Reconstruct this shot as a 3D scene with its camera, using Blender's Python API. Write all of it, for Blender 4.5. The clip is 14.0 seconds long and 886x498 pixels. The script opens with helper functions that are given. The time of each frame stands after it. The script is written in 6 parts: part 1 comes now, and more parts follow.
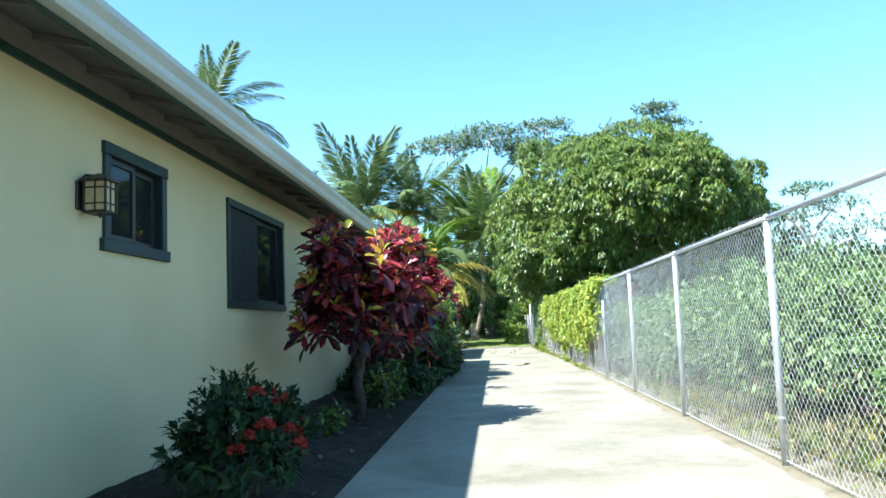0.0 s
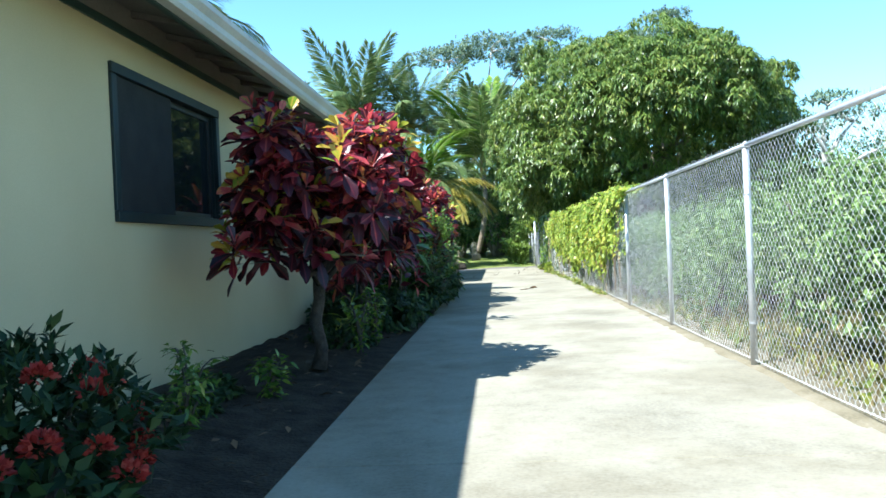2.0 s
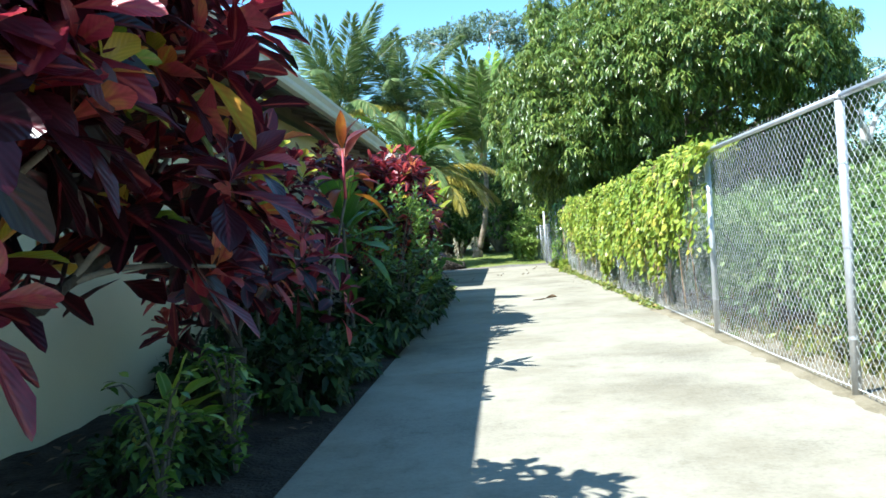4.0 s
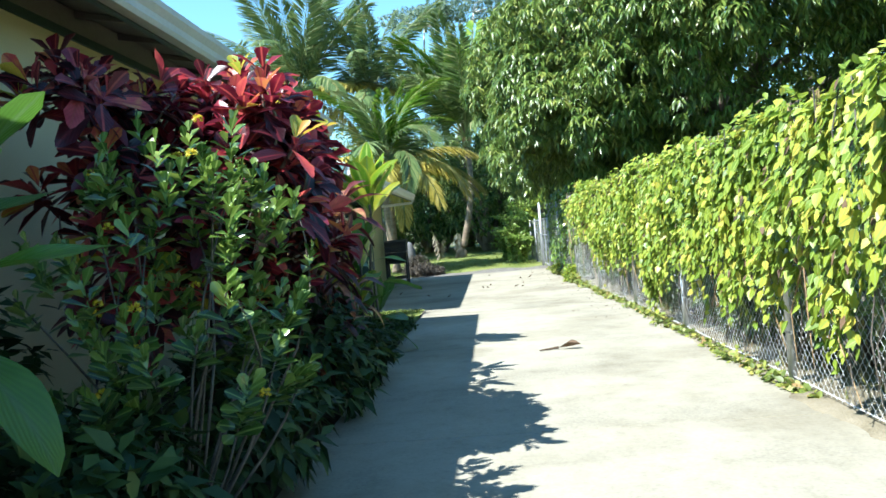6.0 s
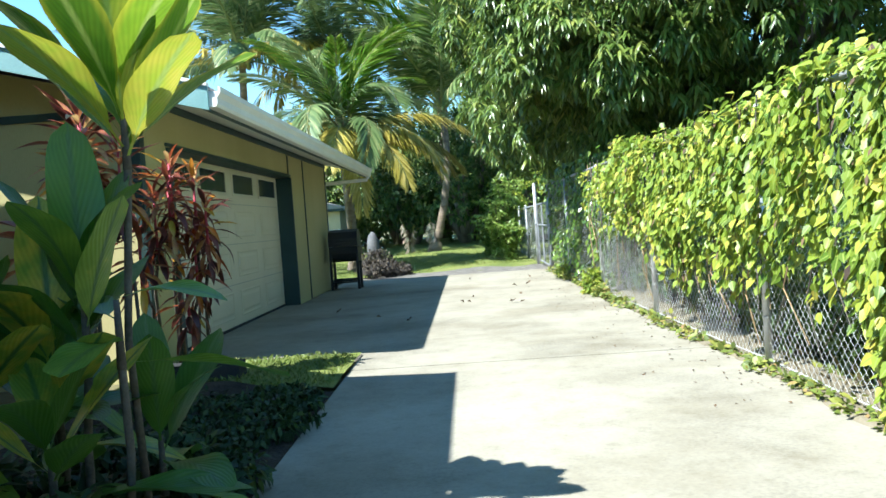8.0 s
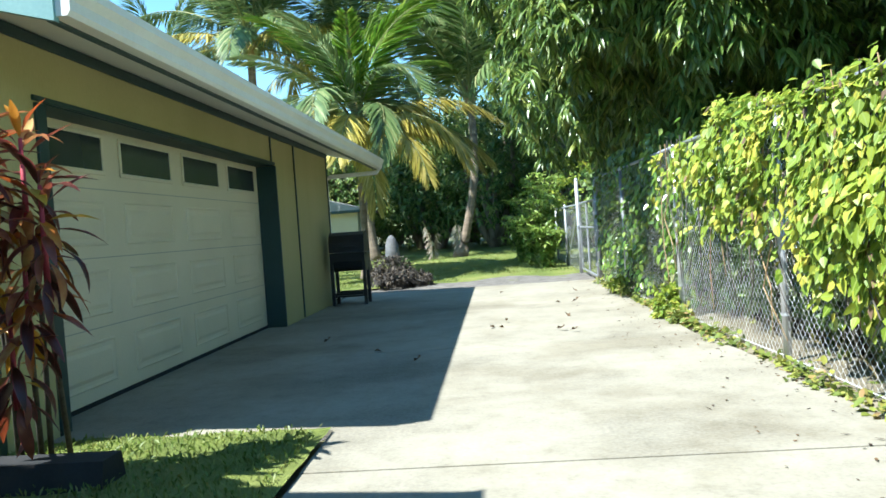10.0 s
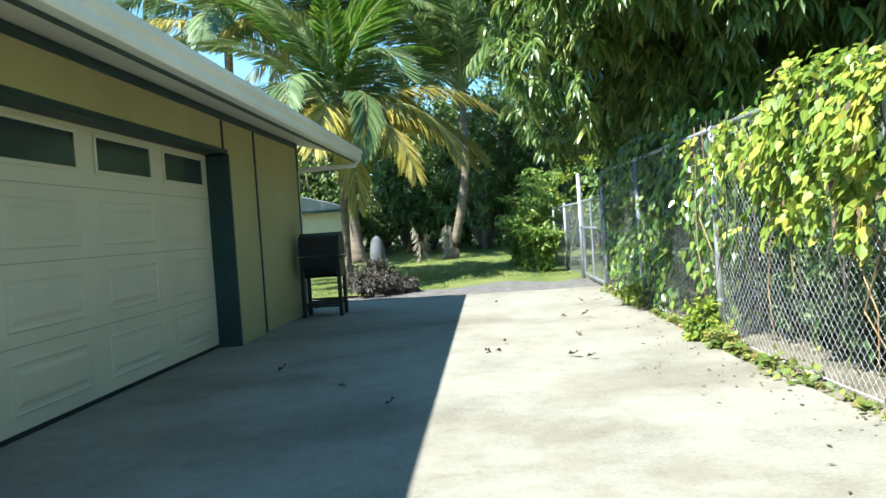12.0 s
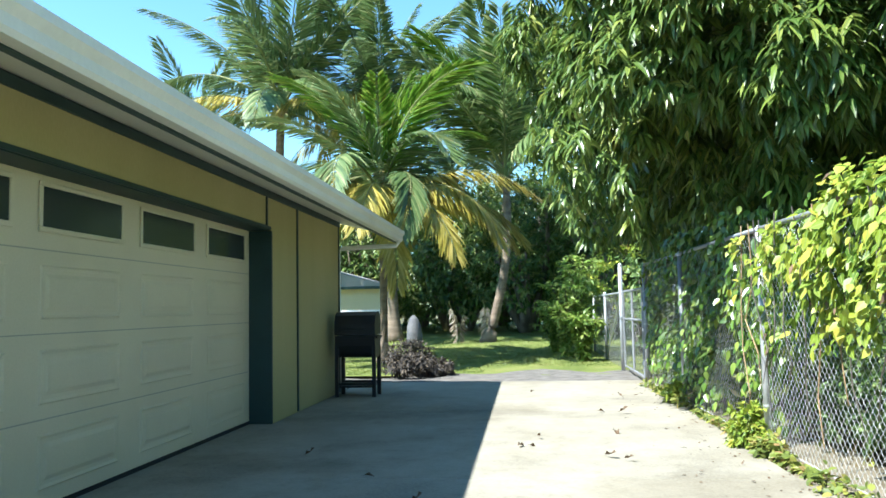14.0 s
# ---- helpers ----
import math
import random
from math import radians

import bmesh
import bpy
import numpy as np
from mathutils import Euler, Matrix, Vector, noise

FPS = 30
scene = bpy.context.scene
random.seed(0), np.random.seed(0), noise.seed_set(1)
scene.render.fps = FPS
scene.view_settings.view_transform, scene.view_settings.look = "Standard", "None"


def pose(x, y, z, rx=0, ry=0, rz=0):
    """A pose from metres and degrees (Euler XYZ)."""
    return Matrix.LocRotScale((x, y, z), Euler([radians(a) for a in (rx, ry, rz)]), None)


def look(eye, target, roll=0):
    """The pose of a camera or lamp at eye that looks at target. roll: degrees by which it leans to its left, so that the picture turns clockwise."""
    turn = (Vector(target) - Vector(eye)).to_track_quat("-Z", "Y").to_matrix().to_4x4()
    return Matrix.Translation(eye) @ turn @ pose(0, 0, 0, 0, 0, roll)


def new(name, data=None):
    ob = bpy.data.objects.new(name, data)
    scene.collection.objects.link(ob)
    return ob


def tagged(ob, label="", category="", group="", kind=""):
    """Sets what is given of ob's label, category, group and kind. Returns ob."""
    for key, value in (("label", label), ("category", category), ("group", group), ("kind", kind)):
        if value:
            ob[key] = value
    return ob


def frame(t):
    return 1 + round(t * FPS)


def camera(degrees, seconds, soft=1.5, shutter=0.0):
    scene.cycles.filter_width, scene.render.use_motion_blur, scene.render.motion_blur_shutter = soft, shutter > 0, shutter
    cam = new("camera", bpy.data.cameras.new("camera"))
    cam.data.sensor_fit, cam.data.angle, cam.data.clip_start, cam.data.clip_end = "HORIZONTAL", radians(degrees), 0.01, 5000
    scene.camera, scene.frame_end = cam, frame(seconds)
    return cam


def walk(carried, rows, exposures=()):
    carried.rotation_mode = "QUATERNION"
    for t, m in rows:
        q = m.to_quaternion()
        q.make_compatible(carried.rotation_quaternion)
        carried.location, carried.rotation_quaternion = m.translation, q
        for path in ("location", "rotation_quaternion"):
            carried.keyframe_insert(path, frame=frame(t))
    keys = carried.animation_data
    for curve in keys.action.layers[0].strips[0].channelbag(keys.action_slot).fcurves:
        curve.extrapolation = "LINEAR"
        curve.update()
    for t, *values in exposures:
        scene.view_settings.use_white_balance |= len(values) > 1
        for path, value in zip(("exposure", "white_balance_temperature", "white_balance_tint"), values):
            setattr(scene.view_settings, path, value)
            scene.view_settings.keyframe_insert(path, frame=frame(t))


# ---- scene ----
cam = camera(58.7, 14.0, soft=1.6)
PATH = [
    (0, (0.393, -5.558, 1.108), (0.266, -3.572, 1.301), -2.3),
    (0.5, (0.392, -5.286, 1.103), (0.21, -3.294, 1.12), -2.9),
    (1, (0.378, -4.886, 1.102), (0.251, -2.89, 1.106), -2.2),
    (1.5, (0.378, -4.187, 1.101), (0.252, -2.191, 1.094), -2.5),
    (2, (0.37, -3.19, 1.099), (0.229, -1.195, 1.089), -2.6),
    (2.5, (0.357, -2.061, 1.101), (0.211, -0.067, 1.086), -2.7),
    (3, (0.322, -0.836, 1.099), (0.178, 1.159, 1.081), -2.8),
    (3.2, (0.317, -0.337, 1.089), (0.168, 1.657, 1.072), -3.0),
    (5.3, (0.45, 4.873, 1.21), (0.315, 6.869, 1.177), -4.6),
    (5.5, (0.441, 5.454, 1.234), (0.309, 7.45, 1.2), -4.4),
    (6, (0.416, 7.018, 1.218), (0.293, 9.014, 1.181), -4.7),
    (6.5, (0.328, 8.559, 1.173), (0.23, 10.556, 1.134), -3.9),
    (7, (0.348, 9.979, 1.227), (0.269, 11.977, 1.176), -4.6),
    (7.5, (0.333, 11.397, 1.209), (0.264, 13.395, 1.147), -4.6),
    (8, (0.316, 12.546, 1.168), (0.25, 14.544, 1.101), -4.1),
    (8.2, (0.328, 12.968, 1.177), (0.257, 14.966, 1.104), -4.3),
    (10.3, (0.269, 15.614, 1.12), (0.113, 17.607, 1.069), -3.9),
    (10.5, (0.265, 15.813, 1.127), (0.095, 17.805, 1.075), -3.9),
    (11, (0.252, 16.217, 1.125), (0.066, 18.207, 1.075), -3.8),
    (11.5, (0.261, 16.575, 1.129), (0.067, 18.565, 1.08), -3.6),
    (12, (0.234, 16.931, 1.125), (0.119, 18.927, 1.071), -3.9),
    (12.5, (0.225, 17.116, 1.137), (0.101, 19.111, 1.075), -3.7),
    (13, (0.217, 17.144, 1.139), (0.066, 19.137, 1.084), -5.5),
    (13.5, (0.228, 17.073, 1.182), (0.049, 19.062, 1.289), -0.6),
    (14, (0.241, 16.998, 1.191), (0.036, 18.982, 1.342), -1.1),
]
walk(cam, [(t, look(e, g, r)) for t, e, g, r in PATH], [(0, 1.86, 5620, 7), (2, 1.78, 5600, 7), (6, 1.82, 5650, 7), (6.6, 1.88, 5650, 7), (8, 1.78, 5650, 7), (12.5, 1.78, 5650, 7), (13.5, 1.88, 5650, 9), (14, 1.88, 5650, 9)])

# ---- light ----
world = bpy.data.worlds.new("sky")
scene.world = world
world.use_nodes = True
wn = world.node_tree
sky = wn.nodes.new("ShaderNodeTexSky")
sky.sky_type = "NISHITA"
sky.sun_disc = False
sky.sun_elevation = radians(53)
sky.sun_rotation = radians(235.3)
sky.air_density = 1.0
sky.dust_density = 0.0
sky.ozone_density = 0.8
tint = wn.nodes.new("ShaderNodeMix")
tint.data_type = "RGBA"
tint.blend_type = "MULTIPLY"
tint.inputs["Factor"].default_value = 1.0
tint.inputs["B"].default_value = (0.78, 1.03, 1.03, 1)
wn.links.new(sky.outputs["Color"], tint.inputs["A"])
wn.links.new(tint.outputs["Result"], wn.nodes["Background"].inputs["Color"])
wn.nodes["Background"].inputs["Strength"].default_value = 0.09
sun_data = bpy.data.lights.new("sun", "SUN")
sun_data.energy = 4.5
sun_data.angle = radians(0.55)
sun_data.color = (1.0, 0.94, 0.84)
sun = new("sun", sun_data)
sun.matrix_basis = look((-11.9, -8.5, 20), (0, 0, 0))

# ---- materials ----
def ramp(nt, stops, interp="LINEAR"):
    n = nt.nodes.new("ShaderNodeValToRGB")
    n.color_ramp.interpolation = interp
    e = n.color_ramp.elements
    while len(e) < len(stops):
        e.new(0.5)
    for k, (p, c) in enumerate(stops):
        e[k].position = p
        e[k].color = (*c, 1)
    return n


def basic(name, rough=0.6, metal=0.0, spec=0.5):
    m = bpy.data.materials.new(name)
    m.use_nodes = True
    b = m.node_tree.nodes["Principled BSDF"]
    b.inputs["Roughness"].default_value = rough
    b.inputs["Metallic"].default_value = metal
    b.inputs["Specular IOR Level"].default_value = spec
    return m, m.node_tree, b


def mottled(name, c1, c2, scale=3.0, fine=60.0, rough=0.7, bump=0.15, metal=0.0, c3=None, spec=0.4, random_shift=0.0, dist=0.01, stretch=(1, 1, 1)):
    """A surface of two or three tones: large stains, fine grain and fine relief."""
    m, nt, b = basic(name, rough, metal, spec)
    co = nt.nodes.new("ShaderNodeTexCoord")
    geo = nt.nodes.new("ShaderNodeNewGeometry")
    mp = nt.nodes.new("ShaderNodeMapping")
    mp.inputs["Scale"].default_value = stretch
    nt.links.new(geo.outputs["Position"], mp.inputs["Vector"])
    big = nt.nodes.new("ShaderNodeTexNoise")
    big.inputs["Scale"].default_value = scale
    big.inputs["Detail"].default_value = 5
    small = nt.nodes.new("ShaderNodeTexNoise")
    small.inputs["Scale"].default_value = fine
    small.inputs["Detail"].default_value = 3
    nt.links.new(mp.outputs["Vector"], big.inputs["Vector"])
    nt.links.new(mp.outputs["Vector"], small.inputs["Vector"])
    add = nt.nodes.new("ShaderNodeMath")
    add.operation = "MULTIPLY_ADD"
    add.inputs[1].default_value = 0.45
    nt.links.new(small.outputs["Fac"], add.inputs[0])
    nt.links.new(big.outputs["Fac"], add.inputs[2])
    src = add
    if random_shift:
        oi = nt.nodes.new("ShaderNodeObjectInfo")
        sh = nt.nodes.new("ShaderNodeMath")
        sh.operation = "MULTIPLY_ADD"
        sh.inputs[1].default_value = random_shift
        nt.links.new(oi.outputs["Random"], sh.inputs[0])
        nt.links.new(add.outputs[0], sh.inputs[2])
        src = sh
    stops = [(0.5, c1), (0.95, c2)] if c3 is None else [(0.45, c1), (0.7, c2), (1.0, c3)]
    r = ramp(nt, stops)
    nt.links.new(src.outputs[0], r.inputs["Fac"])
    nt.links.new(r.outputs["Color"], b.inputs["Base Color"])
    if bump:
        bn = nt.nodes.new("ShaderNodeBump")
        bn.inputs["Strength"].default_value = bump
        bn.inputs["Distance"].default_value = dist
        nt.links.new(small.outputs["Fac"], bn.inputs["Height"])
        nt.links.new(bn.outputs["Normal"], b.inputs["Normal"])
    return m


def leafy(name, stops, rough=0.38, through_light=0.3, rib=None, per_object=False, spec=0.5, edge=None, veins=0.0, patch=14.0, patchy=0.5):
    """Leaves: each takes its own tone; a midrib or margin of another colour where the kind has one; light shines through."""
    m, nt, b = basic(name, rough, 0.0, spec)
    if per_object:
        rnd = nt.nodes.new("ShaderNodeObjectInfo").outputs["Random"]
    else:
        rnd = nt.nodes.new("ShaderNodeNewGeometry").outputs["Random Per Island"]
    r = ramp(nt, stops)
    pos = nt.nodes.new("ShaderNodeNewGeometry")
    noi = nt.nodes.new("ShaderNodeTexNoise")
    noi.inputs["Scale"].default_value = patch
    nt.links.new(pos.outputs["Position"], noi.inputs["Vector"])
    ad = nt.nodes.new("ShaderNodeMath")
    ad.operation = "MULTIPLY_ADD"
    ad.inputs[1].default_value = patchy
    ad.inputs[2].default_value = -0.5 * patchy
    nt.links.new(noi.outputs["Fac"], ad.inputs[0])
    sm = nt.nodes.new("ShaderNodeMath")
    nt.links.new(ad.outputs[0], sm.inputs[0])
    nt.links.new(rnd, sm.inputs[1])
    nt.links.new(sm.outputs[0], r.inputs["Fac"])
    col = r.outputs["Color"]
    uv = nt.nodes.new("ShaderNodeUVMap")
    sep = nt.nodes.new("ShaderNodeSeparateXYZ")
    nt.links.new(uv.outputs["UV"], sep.inputs["Vector"])
    off = nt.nodes.new("ShaderNodeMath")
    off.operation = "SUBTRACT"
    off.inputs[1].default_value = 0.5
    nt.links.new(sep.outputs["Y"], off.inputs[0])
    ab = nt.nodes.new("ShaderNodeMath")
    ab.operation = "ABSOLUTE"
    nt.links.new(off.outputs[0], ab.inputs[0])
    for what, colour, lo, hi in (("rib", rib, 0.09, 0.03), ("edge", edge, 0.36, 0.5)):
        if colour is None:
            continue
        mr = nt.nodes.new("ShaderNodeMapRange")
        mr.inputs["From Min"].default_value = lo
        mr.inputs["From Max"].default_value = hi
        nt.links.new(ab.outputs[0], mr.inputs["Value"])
        mix = nt.nodes.new("ShaderNodeMix")
        mix.data_type = "RGBA"
        nt.links.new(mr.outputs["Result"], mix.inputs["Factor"])
        nt.links.new(col, mix.inputs["A"])
        mix.inputs["B"].default_value = (*colour, 1)
        col = mix.outputs["Result"]
    if veins:
        slant = nt.nodes.new("ShaderNodeMath")
        slant.operation = "MULTIPLY_ADD"
        slant.inputs[1].default_value = -0.9
        nt.links.new(ab.outputs[0], slant.inputs[0])
        nt.links.new(sep.outputs["X"], slant.inputs[2])
        fast = nt.nodes.new("ShaderNodeMath")
        fast.operation = "MULTIPLY"
        fast.inputs[1].default_value = veins
        nt.links.new(slant.outputs[0], fast.inputs[0])
        wv = nt.nodes.new("ShaderNodeMath")
        wv.operation = "SINE"
        nt.links.new(fast.outputs[0], wv.inputs[0])
        vr = ramp(nt, [(0.0, (0.86, 0.87, 0.85)), (1.0, (1.0, 1.0, 1.0))])
        vm = nt.nodes.new("ShaderNodeMapRange")
        vm.inputs["From Min"].default_value = -1.0
        nt.links.new(wv.outputs[0], vm.inputs["Value"])
        nt.links.new(vm.outputs["Result"], vr.inputs["Fac"])
        vx = nt.nodes.new("ShaderNodeMix")
        vx.data_type = "RGBA"
        vx.blend_type = "MULTIPLY"
        vx.inputs["Factor"].default_value = 1.0
        nt.links.new(col, vx.inputs["A"])
        nt.links.new(vr.outputs["Color"], vx.inputs["B"])
        col = vx.outputs["Result"]
        bn = nt.nodes.new("ShaderNodeBump")
        bn.inputs["Strength"].default_value = 0.2
        bn.inputs["Distance"].default_value = 0.004
        nt.links.new(vm.outputs["Result"], bn.inputs["Height"])
        nt.links.new(bn.outputs["Normal"], b.inputs["Normal"])
    nt.links.new(col, b.inputs["Base Color"])
    tr = nt.nodes.new("ShaderNodeBsdfTranslucent")
    nt.links.new(col, tr.inputs["Color"])
    ms = nt.nodes.new("ShaderNodeMixShader")
    ms.inputs["Fac"].default_value = through_light
    out = nt.nodes["Material Output"]
    nt.links.new(b.outputs["BSDF"], ms.inputs[1])
    nt.links.new(tr.outputs["BSDF"], ms.inputs[2])
    nt.links.new(ms.outputs["Shader"], out.inputs["Surface"])
    return m


M = {}
M["stucco"] = mottled("cream_stucco", (0.49, 0.425, 0.265), (0.58, 0.505, 0.325), 0.8, 180, 0.85, 0.3, spec=0.2, dist=0.005)
M["board"] = mottled("tan_plywood_siding", (0.37, 0.335, 0.145), (0.46, 0.415, 0.20), 0.9, 90, 0.75, 0.15, spec=0.25, dist=0.003, stretch=(1, 1, 0.25))
M["trim"] = mottled("dark_green_trim_paint", (0.014, 0.034, 0.032), (0.028, 0.058, 0.052), 2.0, 120, 0.5, 0.1, dist=0.002)
M["window_trim"] = mottled("blackish_green_window_paint", (0.009, 0.018, 0.021), (0.017, 0.031, 0.035), 2.0, 120, 0.5, 0.1, dist=0.002)
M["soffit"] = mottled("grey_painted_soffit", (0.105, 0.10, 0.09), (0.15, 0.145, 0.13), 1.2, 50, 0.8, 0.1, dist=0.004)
M["garage_soffit"] = mottled("pale_painted_soffit", (0.70, 0.68, 0.60), (0.80, 0.78, 0.70), 1.2, 50, 0.7, 0.1, dist=0.003)
M["house_gutter"] = mottled("weathered_grey_gutter", (0.38, 0.385, 0.36), (0.50, 0.50, 0.46), 1.5, 30, 0.45, 0.04, dist=0.002)
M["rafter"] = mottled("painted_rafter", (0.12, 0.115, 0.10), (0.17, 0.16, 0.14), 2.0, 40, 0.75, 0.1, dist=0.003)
M["gutter"] = mottled("off_white_gutter", (0.70, 0.69, 0.62), (0.80, 0.79, 0.72), 1.5, 30, 0.4, 0.04, dist=0.002)
M["teal"] = mottled("pale_teal_fascia", (0.16, 0.30, 0.29), (0.22, 0.38, 0.36), 1.5, 60, 0.55, 0.08, dist=0.002)
M["roof"] = mottled("grey_roofing", (0.20, 0.20, 0.19), (0.32, 0.31, 0.29), 1.2, 80, 0.85, 0.5)
M["door"] = mottled("cream_garage_door_paint", (0.61, 0.545, 0.375), (0.70, 0.63, 0.445), 1.0, 70, 0.5, 0.05, dist=0.002)
M["joint"] = mottled("shaded_joint_paint", (0.36, 0.34, 0.27), (0.44, 0.42, 0.33), 1.0, 70, 0.7, 0.05, dist=0.002)
M["concrete"] = mottled("worn_concrete", (0.17, 0.157, 0.120), (0.255, 0.238, 0.185), 0.9, 45, 0.85, 0.25, c3=(0.305, 0.287, 0.225), spec=0.25, random_shift=0.08, dist=0.004)
cnt = M["concrete"].node_tree
cb = cnt.nodes["Principled BSDF"]
cpos = cnt.nodes.new("ShaderNodeNewGeometry")
stain = cnt.nodes.new("ShaderNodeTexNoise")
stain.inputs["Scale"].default_value = 0.55
stain.inputs["Detail"].default_value = 8
stain.inputs["Roughness"].default_value = 0.65
cnt.links.new(cpos.outputs["Position"], stain.inputs["Vector"])
sr = ramp(cnt, [(0.40, (0.62, 0.58, 0.50)), (0.52, (1, 1, 1))])
cnt.links.new(stain.outputs["Fac"], sr.inputs["Fac"])
streak = cnt.nodes.new("ShaderNodeTexNoise")
streak.inputs["Scale"].default_value = 5.0
streak.inputs["Detail"].default_value = 10
streak.inputs["Roughness"].default_value = 0.75
cnt.links.new(cpos.outputs["Position"], streak.inputs["Vector"])
sr2 = ramp(cnt, [(0.35, (0.66, 0.63, 0.56)), (0.44, (0.90, 0.89, 0.86)), (0.56, (1.06, 1.05, 1.03))])
cnt.links.new(streak.outputs["Fac"], sr2.inputs["Fac"])
base_link = cb.inputs["Base Color"].links[0].from_socket
speck = cnt.nodes.new("ShaderNodeTexNoise")
speck.inputs["Scale"].default_value = 26.0
speck.inputs["Detail"].default_value = 6
speck.inputs["Roughness"].default_value = 0.8
cnt.links.new(cpos.outputs["Position"], speck.inputs["Vector"])
sr3 = ramp(cnt, [(0.34, (0.72, 0.70, 0.65)), (0.46, (1, 1, 1)), (0.66, (1.08, 1.07, 1.04))])
cnt.links.new(speck.outputs["Fac"], sr3.inputs["Fac"])
for source in (sr, sr2, sr3):
    mul = cnt.nodes.new("ShaderNodeMix")
    mul.data_type = "RGBA"
    mul.blend_type = "MULTIPLY"
    mul.inputs["Factor"].default_value = 0.5
    cnt.links.new(base_link, mul.inputs["A"])
    cnt.links.new(source.outputs["Color"], mul.inputs["B"])
    base_link = mul.outputs["Result"]
cnt.links.new(base_link, cb.inputs["Base Color"])
M["soil"] = mottled("dark_planting_soil", (0.018, 0.015, 0.012), (0.06, 0.05, 0.038), 6.0, 45, 0.95, 1.0, spec=0.15, dist=0.03)
M["gravel"] = mottled("grey_gravel", (0.09, 0.082, 0.07), (0.21, 0.195, 0.165), 5.0, 70, 0.9, 0.9, dist=0.02)
M["earth"] = mottled("dry_brown_earth", (0.05, 0.045, 0.025), (0.11, 0.10, 0.045), 0.35, 22, 0.95, 0.9, c3=(0.15, 0.15, 0.06), dist=0.03)
M["dirt"] = mottled("pale_gritty_dirt", (0.10, 0.085, 0.055), (0.19, 0.165, 0.11), 2.5, 60, 0.95, 0.8, c3=(0.25, 0.22, 0.16), spec=0.15, dist=0.012)
M["lawn"] = mottled("mown_lawn", (0.085, 0.12, 0.018), (0.16, 0.20, 0.035), 1.3, 90, 0.9, 1.0, c3=(0.24, 0.24, 0.07), dist=0.03)
M["galv"] = mottled("galvanised_steel", (0.42, 0.43, 0.44), (0.57, 0.58, 0.59), 6.0, 90, 0.45, 0.05, metal=0.55, dist=0.001)
M["wire"] = mottled("galvanised_wire", (0.48, 0.50, 0.50), (0.62, 0.63, 0.63), 3.0, 90, 0.55, 0.0, metal=0.2)
# far-end wire and steel: mango tree's shade put into a darker galvanised tone
M["shadewire"] = mottled("shade_toned_wire", (0.22, 0.23, 0.23), (0.34, 0.35, 0.35), 3.0, 90, 0.6, 0.0, metal=0.2)
M["shadesteel"] = mottled("shade_toned_steel", (0.22, 0.23, 0.235), (0.34, 0.35, 0.36), 6.0, 90, 0.55, 0.05, metal=0.4, dist=0.001)
M["black"] = mottled("black_enamel", (0.010, 0.010, 0.011), (0.022, 0.022, 0.024), 4.0, 80, 0.42, 0.1, dist=0.001)
M["rubber"] = mottled("black_rubber", (0.010, 0.012, 0.013), (0.03, 0.03, 0.03), 4.0, 60, 0.8, 0.3, dist=0.003)
M["bronze"] = mottled("dark_bronze", (0.03, 0.024, 0.02), (0.06, 0.045, 0.035), 8.0, 90, 0.5, 0.1, metal=0.5, dist=0.001)
M["amber"] = mottled("amber_lantern_glass", (0.42, 0.32, 0.17), (0.55, 0.43, 0.25), 9.0, 40, 0.3, 0.05, dist=0.002)
M["bark"] = mottled("grey_brown_bark", (0.10, 0.08, 0.06), (0.24, 0.20, 0.15), 5.0, 50, 0.9, 0.8, dist=0.02, stretch=(1, 1, 0.3))
M["palebark"] = mottled("pale_bark", (0.36, 0.34, 0.30), (0.55, 0.52, 0.46), 3.0, 40, 0.85, 0.5, dist=0.02)
M["palmbark"] = mottled("ringed_palm_bark", (0.12, 0.09, 0.062), (0.27, 0.21, 0.15), 2.0, 20, 0.9, 0.9, dist=0.03, stretch=(0.5, 0.5, 3.5))
M["stem"] = mottled("grey_green_stem", (0.045, 0.038, 0.03), (0.13, 0.115, 0.09), 12.0, 70, 0.8, 0.5, dist=0.006)
M["redstem"] = mottled("crimson_young_stem", (0.30, 0.03, 0.05), (0.45, 0.07, 0.09), 12.0, 70, 0.6, 0.3, dist=0.004)
M["rachis"] = mottled("yellow_green_midrib", (0.14, 0.17, 0.05), (0.27, 0.27, 0.10), 2.0, 30, 0.5, 0.1)
M["husk"] = mottled("brown_fibre", (0.20, 0.13, 0.06), (0.40, 0.28, 0.15), 6.0, 60, 0.9, 0.6, dist=0.01)
M["stone"] = mottled("grey_stone", (0.07, 0.072, 0.075), (0.15, 0.15, 0.15), 5.0, 40, 0.85, 0.6)
M["tarp"] = mottled("pale_blue_plastic_sheet", (0.42, 0.50, 0.55), (0.62, 0.68, 0.72), 4.0, 40, 0.45, 0.2, dist=0.01)
M["white"] = mottled("weathered_white_paint", (0.60, 0.60, 0.57), (0.78, 0.78, 0.75), 2.0, 40, 0.6, 0.1)

glass, gnt, gb = basic("dark_window_glass", 0.03, 0.0, 0.08)
gb.inputs["Base Color"].default_value = (0.012, 0.016, 0.018, 1)
M["glass"] = glass
fglass, fnt, fb = basic("grey_obscure_glass", 0.14, 0.0, 0.6)
fb.inputs["Base Color"].default_value = (0.035, 0.045, 0.045, 1)
M["obscure_glass"] = fglass

